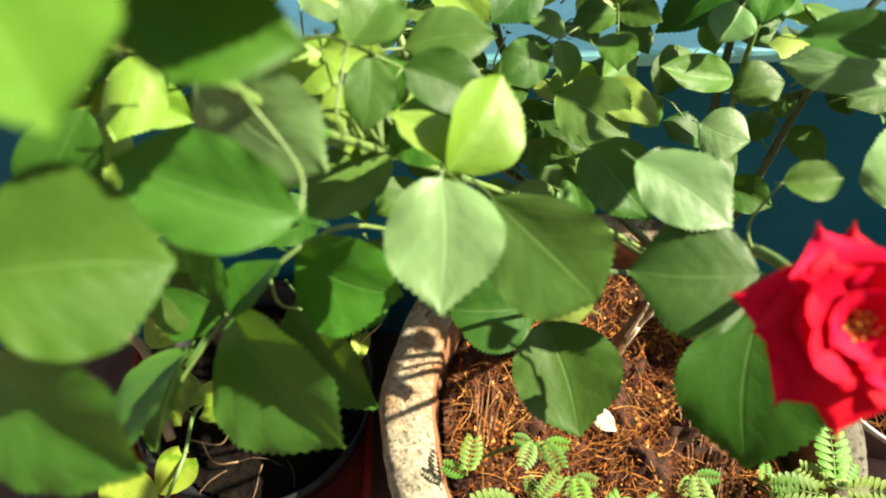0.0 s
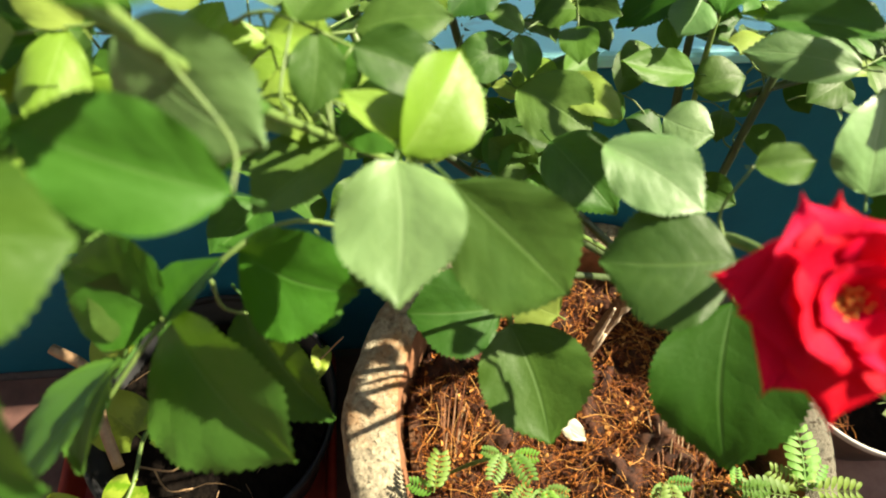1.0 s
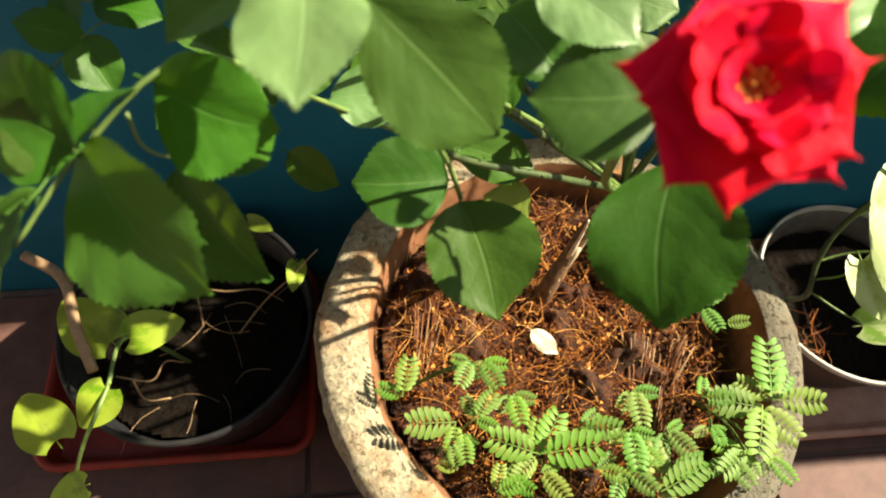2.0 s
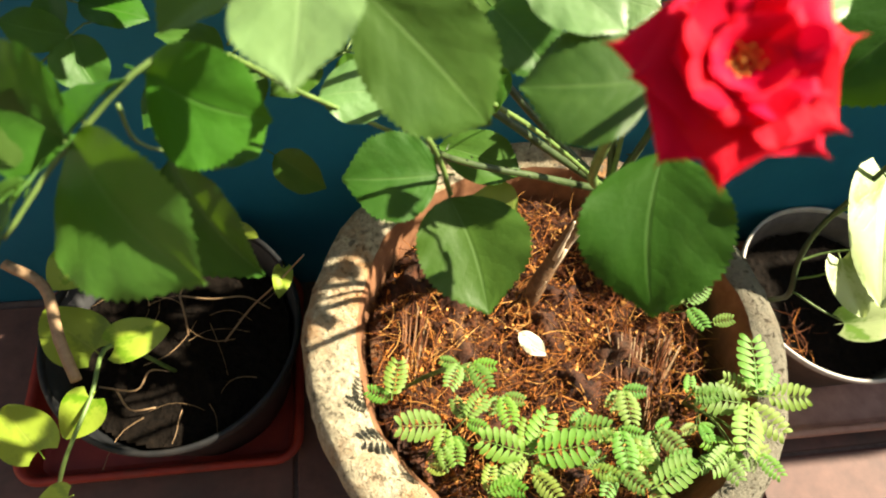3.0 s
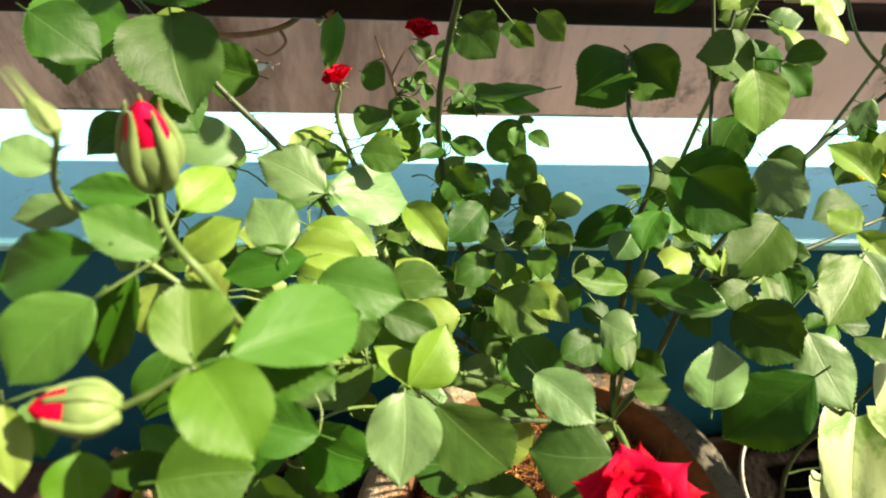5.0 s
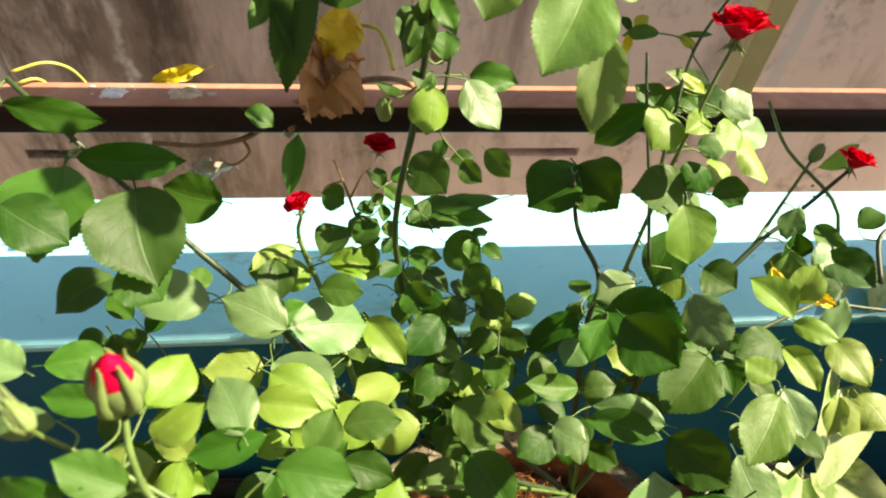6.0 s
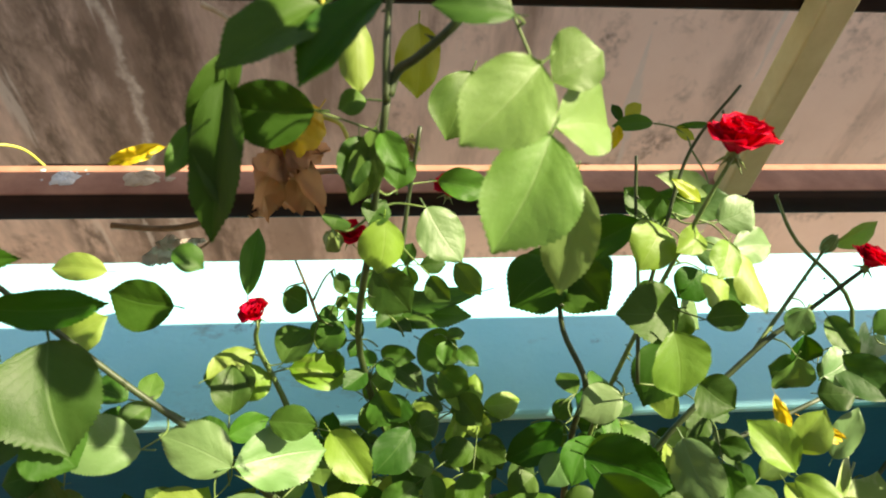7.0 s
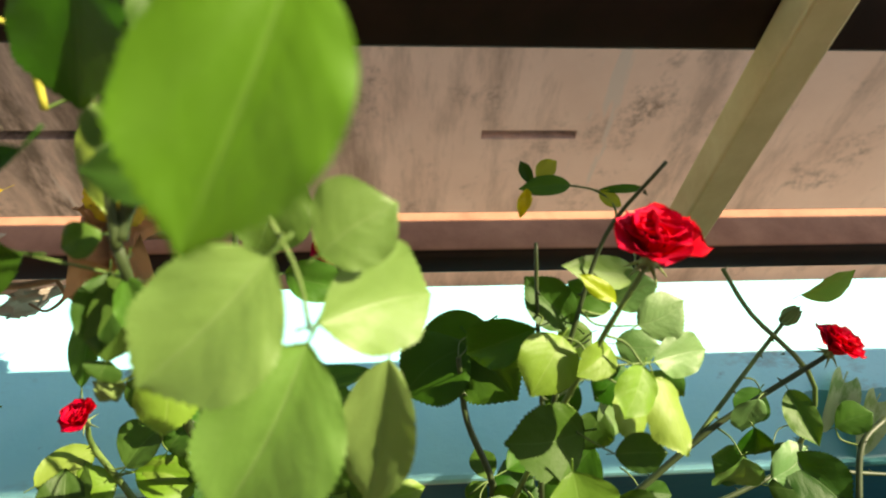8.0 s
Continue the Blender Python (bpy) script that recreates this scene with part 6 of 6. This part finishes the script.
def undergrowth(count, lo, hi, seed, size=(0.026, 0.042), young=0.0):
    """The bush's inner leaves, in threes on short stalks."""
    rnd = random.Random(seed)
    for _ in range(count):
        c = Vector([rnd.uniform(a, b) for a, b in zip(lo, hi)])
        kind = rnd.random()
        d = Vector((rnd.uniform(-1, 1), rnd.uniform(-1, 0.4), rnd.uniform(-0.3, 0.2))).normalized()
        up = Vector((rnd.uniform(-0.5, 0.5) + 0.4 * (kind < young), rnd.uniform(-0.9, 0.2), 1)).normalized()
        across = d.cross(up).normalized()
        ln = rnd.uniform(*size)
        kinds = YOUNG_LIT_KIND if kind < young else (ROSE_KIND if kind < 0.7 else SHADED_KIND)
        part("leaf_stalk", tube(bmesh.new(), [c - d * ln * 0.4 - Vector((0, 0, 0.012)), c, c + d * ln * 0.8], (0.0008, 0.0005), 4, 0, 2), STEM, rose)
        leaf(rose, c + d * ln * 0.8, c + d * ln * 1.8, ln * rnd.uniform(0.6, 0.8), up, kinds)
        for s in (-1, 1):
            b = c + d * rnd.uniform(0.2, 0.45) * ln
            tilt = up + across * s * rnd.uniform(-0.2, 0.5)
            leaf(rose, b, b + (across * s + d * rnd.uniform(0.2, 0.7)).normalized() * ln * rnd.uniform(0.7, 0.95), ln * rnd.uniform(0.5, 0.68), tilt, kinds)


undergrowth(12, (0.06, 0.47, 0.54), (0.36, 0.58, 0.61), 3, (0.032, 0.044))
undergrowth(12, (0.02, 0.53, 0.57), (0.40, 0.61, 0.65), 5, (0.027, 0.038), 0.2)
undergrowth(9, (0.05, 0.51, 0.62), (0.20, 0.59, 0.67), 6, (0.028, 0.038), 0.3)
undergrowth(7, (-0.17, 0.47, 0.60), (-0.02, 0.57, 0.70), 41, (0.032, 0.042), 0.3)
undergrowth(9, (0.06, 0.585, 0.67), (0.15, 0.635, 0.78), 17, (0.016, 0.024))
undergrowth(5, (-0.08, 0.46, 0.58), (0.04, 0.56, 0.66), 31, (0.034, 0.044))
# Leaves out of view, added to shade the concrete pot's back rim.
undergrowth(11, (0.70, 0.535, 0.57), (0.76, 0.63, 0.64), 51, (0.036, 0.046))
undergrowth(7, (-0.09, 0.385, 0.69), (0.015, 0.435, 0.755), 61, (0.032, 0.04), 0.2)
undergrowth(7, (0.28, 0.46, 0.56), (0.48, 0.56, 0.64), 12, (0.03, 0.042))


def stalks():
    """Short stalks from loose leaf bases to the nearest cane."""
    ends = [(b, t) for plant, b, t in STALK_ENDS if plant is rose]
    canes = [p for plant, p in CANES if plant is rose]
    for b, t in ends:
        near = min(canes, key=lambda p: (p - b).length)
        d = (near - b).length
        if 0.012 < d < 0.038:
            back = (b - t).normalized() * d * 0.4
            part("leaf_stalk", tube(bmesh.new(), [near, (near + b + back) / 2 - Vector((0, 0, d * 0.06)), b], (0.0008, 0.0005), 4, 0, 4), STEM, rose)


stalks()


# ---- the other plants
def pothos(name, at, label, kinds, stems, leaves):
    p = thing(name, at, label, "houseplant")
    for pts, radii, material in stems:
        stem(p, pts, radii, material)
    for base, tip, width, face in leaves:
        leaf(p, base, tip, width, face, kinds, "leaf")
    return p


pothos("pothos", (0.60, 0.50, 0.083), "variegated white and green pothos in the pale-rimmed pot", POTHOS_KIND,
       [(((0.6000, 0.5000, 0.0850), (0.5467, 0.4582, 0.2021), (0.5356, 0.4755, 0.2543), (0.5352, 0.4886, 0.3053), (0.5483, 0.4967, 0.3612), (0.5732, 0.5147, 0.4194), (0.5989, 0.5442, 0.4733), (0.6323, 0.5782, 0.5131)), (0.0034, 0.0022), CANE),
        (((0.6050, 0.5503, 0.4783), (0.5968, 0.5594, 0.4891), (0.5867, 0.5576, 0.4863)), (0.0013, 0.001), STEM),
        (((0.5732, 0.5147, 0.4194), (0.5676, 0.4991, 0.4263), (0.5681, 0.4851, 0.4292)), (0.0013, 0.001), STEM),
        (((0.5483, 0.4967, 0.3612), (0.5678, 0.5092, 0.3725), (0.5760, 0.4994, 0.3673)), (0.0013, 0.001), STEM),
        (((0.5356, 0.4755, 0.2543), (0.5634, 0.4777, 0.2661), (0.5973, 0.4687, 0.2896), (0.6429, 0.4708, 0.3102)), (0.0013, 0.001), STEM),
        (((0.5421, 0.4645, 0.2299), (0.5674, 0.4621, 0.2443), (0.5824, 0.4712, 0.2587)), (0.0013, 0.001), STEM),
        (((0.5444, 0.4571, 0.2132), (0.5699, 0.4320, 0.2125), (0.5929, 0.4153, 0.2110)), (0.0013, 0.001), STEM),
        (((0.5352, 0.4886, 0.3053), (0.5496, 0.4947, 0.3237), (0.5789, 0.4980, 0.3547)), (0.0011, 0.001), STEM)],
       [((0.5821, 0.5565, 0.4909), (0.5312, 0.4608, 0.4557), 0.078, (0.25, -0.50, 0.83)),
        ((0.5682, 0.4860, 0.4298), (0.6188, 0.4235, 0.4324), 0.062, (-0.30, -0.40, 0.85)),
        ((0.5760, 0.4994, 0.3673), (0.5413, 0.3843, 0.3277), 0.088, (-0.22, -0.45, 0.86)),
        ((0.6429, 0.4708, 0.3102), (0.6713, 0.3856, 0.3064), 0.064, (-0.35, -0.40, 0.85)),
        ((0.5825, 0.4718, 0.2591), (0.5988, 0.4109, 0.2333), 0.0480, (-0.22, -0.40, 0.88)),
        ((0.5928, 0.4142, 0.2103), (0.6541, 0.4108, 0.2357), 0.0450, (-0.20, -0.25, 0.93)),
        ((0.6437, 0.6971, 0.5455), (0.6007, 0.6315, 0.5316), 0.0400, (0.10, -0.50, 0.85)),
        ((0.6607, 0.6719, 0.5556), (0.6259, 0.6246, 0.5430), 0.0400, (0.20, -0.50, 0.84))])
pothos("pothos", (-0.16, 0.44, 0.153), "golden green pothos trailing out of the black pot", GOLD_KIND,
       [(((-0.1600, 0.4400, 0.1500), (-0.1934, 0.4374, 0.2500), (-0.1962, 0.3793, 0.2700), (-0.2133, 0.3318, 0.2600), (-0.2441, 0.3078, 0.2000)), (0.0024, 0.0018), STEM),
        (((-0.1070, 0.4666, 0.1650), (-0.0726, 0.4895, 0.2000), (-0.0389, 0.4901, 0.2500), (-0.0039, 0.5024, 0.2900)), (0.0011, 0.0008), TWIG),
        (((-0.2337, 0.4235, 0.1700), (-0.1935, 0.4147, 0.1750), (-0.1799, 0.4332, 0.1800), (-0.1612, 0.4329, 0.1750)), (0.0011, 0.0008), TWIG),
        (((-0.2158, 0.4186, 0.1700), (-0.1984, 0.3957, 0.1700), (-0.1730, 0.3959, 0.1700)), (0.0011, 0.0008), TWIG),
        (((-0.1568, 0.5204, 0.1800), (-0.1190, 0.5087, 0.1900), (-0.0819, 0.5087, 0.1900), (-0.0574, 0.5011, 0.1700)), (0.0011, 0.0008), TWIG),
        (((-0.1568, 0.5204, 0.1800), (-0.1494, 0.5413, 0.1800), (-0.1248, 0.5501, 0.1800)), (0.0011, 0.0008), TWIG),
        (((-0.1568, 0.5204, 0.1800), (-0.1478, 0.4918, 0.1800), (-0.1478, 0.4774, 0.1650)), (0.0011, 0.0008), TWIG),
        (((-0.2812, 0.5068, 0.3000), (-0.2462, 0.4845, 0.2900), (-0.2287, 0.4354, 0.2800), (-0.2113, 0.3965, 0.2700)), (0.0055, 0.005), TWIG)],
       [((-0.1906, 0.4359, 0.2500), (-0.1400, 0.4509, 0.2500), 0.0414, (0.28, -0.26, 0.92)),
        ((-0.2083, 0.4331, 0.2500), (-0.2669, 0.4846, 0.2400), 0.0583, (0.30, -0.25, 0.92)),
        ((-0.1962, 0.3793, 0.2700), (-0.2226, 0.3504, 0.2500), 0.0396, (0.30, -0.21, 0.93)),
        ((-0.2170, 0.3279, 0.3000), (-0.2619, 0.3748, 0.2800), 0.0443, (0.33, -0.15, 0.93)),
        ((-0.2472, 0.5411, 0.2400), (-0.2658, 0.5066, 0.2400), 0.0451, (0.31, -0.34, 0.89)),
        ((-0.2015, 0.2949, 0.2700), (-0.2278, 0.2869, 0.2700), 0.0302, (0.30, -0.11, 0.95)),
        ((-0.0288, 0.5040, 0.2600), (-0.0325, 0.4706, 0.2600), 0.0207, (0.12, -0.34, 0.93)),
        ((-0.0970, 0.5937, 0.2000), (-0.0671, 0.5795, 0.2000), 0.0201, (0.17, -0.38, 0.91))])



def frond_mesh():
    """A feathery compound leaf, 1 long: a thin rachis with pairs of oblong leaflets."""
    bm = bmesh.new()
    uvs = bm.loops.layers.uv.new("UVMap")
    spine = []
    for k in range(9):
        v = min(1.0, k / 7.4)
        z = 0.06 * math.sin(v * 2.6)
        spine.append([bm.verts.new((sx * 0.012 * (1.2 - v), v, z)) for sx in (-1, 1)])
    for a, b in zip(spine, spine[1:]):
        bm.faces.new((a[0], a[1], b[1], b[0]))
    for k in range(1, 8):
        v = k / 7.4
        for s in (0, 1):
            sx = (-1, 1)[s]
            root = spine[k][s]
            foot = root.co.copy()
            ln, w = (0.20, 0.27, 0.30, 0.31, 0.29, 0.25, 0.19)[k - 1], 0.060
            last = None
            for i in range(6):
                q = (i + 0.5) / 5.5
                ww = w * (0.55, 0.85, 1.0, 1.08, 1.0, 0.6)[i]
                x, y, z = sx * (0.02 + ln * q), v + 0.10 * q, foot.z + 0.12 * q - 0.12 * q * q
                row = [bm.verts.new((x, y - ww, z)), bm.verts.new((x, y, z - 0.008)), bm.verts.new((x, y + ww, z))]
                if last:
                    for j in (0, 1):
                        bm.faces.new((last[j], row[j], row[j + 1], last[j + 1]) if s else (last[j], last[j + 1], row[j + 1], row[j]))
                else:
                    for j in (0, 1):
                        bm.faces.new((root, row[j], row[j + 1]) if s else (root, row[j + 1], row[j]))
                last = row
    for f in bm.faces:
        for loop in f.loops:
            loop[uvs].uv = (0.2, 0.4)
    me = bpy.data.meshes.new("frond")
    bm.to_mesh(me)
    bm.free()
    me.shade_smooth()
    me.materials.append(SEEDLING)
    return me


FROND = frond_mesh()


def seedling(foot, fronds):
    """A low seedling: a thin stem from the soil and its fronds as (base, tip)."""
    p = thing("seedling", foot, "small feathery green seedling growing in the pot's soil", "seedling", "seedlings in the pot")
    for base, tip in fronds:
        b = Vector(base)
        part("stem", tube(bmesh.new(), [Vector(foot), (Vector(foot) + b) / 2 + Vector((0.002, 0.002, 0.01)), b], (0.0009, 0.0006), 4, 0, 4), STEM, p)
        part("frond", FROND, None, p, m=leaf_pose(base, tip, (Vector(tip) - b).length, (0.0, -0.35, 1)))


seedling((0.100, 0.300, 0.255), [((0.1165, 0.3137, 0.3250), (0.0766, 0.3145, 0.3300)), ((0.1335, 0.3165, 0.3250), (0.1501, 0.3350, 0.3300)), ((0.1202, 0.3040, 0.3250), (0.1219, 0.2795, 0.3300)), ((0.1145, 0.2764, 0.3250), (0.1111, 0.2934, 0.3300)), ((0.1165, 0.3137, 0.3190), (0.1113, 0.2874, 0.3197)), ((0.1335, 0.3165, 0.3190), (0.1264, 0.3354, 0.3198)), ((0.1335, 0.3165, 0.3190), (0.1508, 0.3077, 0.3198)), ((0.1202, 0.3040, 0.3190), (0.1325, 0.2947, 0.3196)), ((0.1145, 0.2764, 0.3190), (0.0996, 0.2824, 0.3199))])
seedling((0.190, 0.290, 0.255), [((0.1814, 0.2835, 0.3250), (0.1428, 0.2981, 0.3300)), ((0.1837, 0.2833, 0.3250), (0.2314, 0.2859, 0.3300)), ((0.1677, 0.3346, 0.3250), (0.1702, 0.3066, 0.3300)), ((0.2213, 0.3022, 0.3250), (0.2522, 0.2976, 0.3300)), ((0.1545, 0.2647, 0.3250), (0.1727, 0.2541, 0.3300)), ((0.1828, 0.2691, 0.3250), (0.1979, 0.2471, 0.3300)), ((0.2294, 0.2678, 0.3250), (0.2495, 0.2590, 0.3300)), ((0.1443, 0.2569, 0.3250), (0.1672, 0.2630, 0.3300)), ((0.1814, 0.2835, 0.3190), (0.1606, 0.2663, 0.3197)), ((0.1814, 0.2835, 0.3190), (0.1869, 0.3117, 0.3197)), ((0.1837, 0.2833, 0.3190), (0.2051, 0.3161, 0.3198)), ((0.1677, 0.3346, 0.3190), (0.1863, 0.3288, 0.3197)), ((0.1677, 0.3346, 0.3190), (0.1532, 0.3217, 0.3197)), ((0.2213, 0.3022, 0.3190), (0.2374, 0.3149, 0.3197)), ((0.1545, 0.2647, 0.3190), (0.1653, 0.2771, 0.3198)), ((0.1828, 0.2691, 0.3190), (0.1979, 0.2750, 0.3196)), ((0.2294, 0.2678, 0.3190), (0.2442, 0.2790, 0.3198)), ((0.1443, 0.2569, 0.3190), (0.1504, 0.2777, 0.3199)), ((0.1443, 0.2569, 0.3190), (0.1557, 0.2472, 0.3196))])
seedling((0.280, 0.285, 0.255), [((0.2733, 0.3310, 0.3250), (0.2715, 0.2993, 0.3300)), ((0.2625, 0.2977, 0.3250), (0.2601, 0.2647, 0.3300)), ((0.2687, 0.2829, 0.3250), (0.2784, 0.2662, 0.3300)), ((0.2942, 0.2942, 0.3250), (0.3085, 0.2719, 0.3300)), ((0.2526, 0.2661, 0.3250), (0.2699, 0.2467, 0.3300)), ((0.2733, 0.3310, 0.3190), (0.2942, 0.3276, 0.3197)), ((0.2733, 0.3310, 0.3190), (0.2584, 0.3158, 0.3197)), ((0.2625, 0.2977, 0.3190), (0.2816, 0.2914, 0.3196)), ((0.2625, 0.2977, 0.3190), (0.2437, 0.2911, 0.3196)), ((0.2687, 0.2829, 0.3190), (0.2867, 0.2860, 0.3199)), ((0.2687, 0.2829, 0.3190), (0.2623, 0.2671, 0.3199)), ((0.2942, 0.2942, 0.3190), (0.3087, 0.3010, 0.3196)), ((0.2942, 0.2942, 0.3190), (0.2821, 0.2724, 0.3199)), ((0.2526, 0.2661, 0.3190), (0.2727, 0.2752, 0.3198)), ((0.2526, 0.2661, 0.3190), (0.2391, 0.2457, 0.3199))])
seedling((0.355, 0.330, 0.255), [((0.3327, 0.3196, 0.3250), (0.3561, 0.3167, 0.3300)), ((0.3925, 0.3159, 0.3250), (0.3998, 0.3641, 0.3300)), ((0.3968, 0.3128, 0.3250), (0.4330, 0.3075, 0.3300)), ((0.3821, 0.3093, 0.3250), (0.3612, 0.2678, 0.3300)), ((0.3742, 0.2665, 0.3250), (0.3849, 0.2452, 0.3300)), ((0.3562, 0.2732, 0.3250), (0.3273, 0.2562, 0.3300)), ((0.3327, 0.2949, 0.3250), (0.3355, 0.2781, 0.3300)), ((0.3327, 0.3196, 0.3190), (0.3390, 0.3372, 0.3198)), ((0.3925, 0.3159, 0.3190), (0.3685, 0.3334, 0.3196)), ((0.3925, 0.3159, 0.3190), (0.4173, 0.3348, 0.3196)), ((0.3968, 0.3128, 0.3190), (0.4041, 0.3420, 0.3198)), ((0.3821, 0.3093, 0.3190), (0.4063, 0.2798, 0.3198)), ((0.3821, 0.3093, 0.3190), (0.3404, 0.3197, 0.3199)), ((0.3742, 0.2665, 0.3190), (0.3888, 0.2703, 0.3196)), ((0.3742, 0.2665, 0.3190), (0.3669, 0.2539, 0.3196)), ((0.3562, 0.2732, 0.3190), (0.3623, 0.2534, 0.3196)), ((0.3562, 0.2732, 0.3190), (0.3330, 0.2809, 0.3197)), ((0.3327, 0.2949, 0.3190), (0.3457, 0.2907, 0.3198)), ((0.3327, 0.2949, 0.3190), (0.3175, 0.2904, 0.3199))])
seedling((0.300, 0.250, 0.255), [((0.2865, 0.2582, 0.3250), (0.3149, 0.2684, 0.3300)), ((0.2764, 0.2468, 0.3250), (0.3133, 0.2630, 0.3300)), ((0.3397, 0.2686, 0.3250), (0.3493, 0.2450, 0.3300)), ((0.2865, 0.2582, 0.3190), (0.2841, 0.2799, 0.3197)), ((0.2764, 0.2468, 0.3190), (0.2813, 0.2845, 0.3199)), ((0.2764, 0.2468, 0.3190), (0.2913, 0.2269, 0.3196)), ((0.3397, 0.2686, 0.3190), (0.3630, 0.2696, 0.3199)), ((0.3397, 0.2686, 0.3190), (0.3201, 0.2583, 0.3199))])
seedling((0.070, 0.360, 0.255), [((0.0733, 0.3398, 0.3250), (0.0811, 0.3697, 0.3300)), ((0.1443, 0.3650, 0.3250), (0.1556, 0.3394, 0.3300)), ((0.1344, 0.3660, 0.3250), (0.1218, 0.3429, 0.3300)), ((0.0733, 0.3398, 0.3190), (0.0532, 0.3496, 0.3197)), ((0.1443, 0.3650, 0.3190), (0.1659, 0.3617, 0.3198)), ((0.1344, 0.3660, 0.3190), (0.1420, 0.3520, 0.3196)), ((0.1344, 0.3660, 0.3190), (0.1184, 0.3712, 0.3196))])
seedling((0.365, 0.425, 0.255), [((0.3676, 0.4153, 0.3000), (0.3906, 0.4295, 0.3050)), ((0.3678, 0.4122, 0.3000), (0.3755, 0.3869, 0.3050)), ((0.3857, 0.3940, 0.3000), (0.4060, 0.3941, 0.3050)), ((0.3668, 0.4184, 0.3000), (0.3518, 0.4237, 0.3050))])


def tuft(foot, top):
    """A stiff upright wisp of coconut husk: a bundle of coarse fibres."""
    foot, top = Vector(foot), Vector(top)
    h = thing("husk_tuft", foot, "coarse orange-brown tuft of coconut husk fibre", "husk", "husk tufts in the pot")
    rnd = random.Random(int(foot.x * 5000))
    for _ in range(26):
        o = Vector((rnd.gauss(0, 0.006), rnd.gauss(0, 0.005), 0))
        tip = top + o * 1.6 + Vector((0, 0, rnd.uniform(-0.014, 0.008)))
        part("husk_strand", tube(bmesh.new(), [foot + o - Vector((0, 0, 0.006)), (foot + top) / 2 + o * 1.2, tip], (0.0013, 0.0005), 4, 0.2, 2), (FIBRE, POT_INSIDE, TWIG)[rnd.randrange(3)], h)


for foot, top in (((0.306, 0.345, 0.250), (0.315, 0.394, 0.275)), ((0.335, 0.354, 0.250), (0.354, 0.392, 0.272)), ((0.095, 0.379, 0.250), (0.111, 0.442, 0.268)), ((0.307, 0.296, 0.250), (0.312, 0.331, 0.275)), ((0.080, 0.506, 0.250), (0.090, 0.547, 0.275))):
    tuft(foot, top)


# fallen pale leaf on the soil
fallen = thing("fallen_leaf", (0.217, 0.398, 0.262), "pale cream fallen leaf lying on the coir soil", "leaf")
FALLEN = leaf_mesh("fallen_blade", PALE_PETAL, 12, 0.25, 0.1, 0.4, 0, 0.05, 0.0, 77)
part("blade", FALLEN, None, fallen, m=leaf_pose((0.205, 0.412, 0.266), (0.228, 0.386, 0.264), 0.019, (0, -0.4, 1)))

# ---- floor tiles
TILE = bpy.data.meshes.new("tile")
tile_bm = box(bmesh.new(), -0.1475, 0.1475, -0.1475, 0.1475, -0.008, 0, 0.002, 1)
tile_bm.to_mesh(TILE)
tile_bm.free()
TILE.materials.append(FLOOR)
floor_ob = bpy.data.objects["floor"]
for i in range(-10, 5):
    for j in range(0, 7):
        t_ob = new("tile", TILE)
        t_ob.parent = floor_ob
        t_ob.location = (i * 0.3 + 0.1, 0.46 - j * 0.3, 0.0)
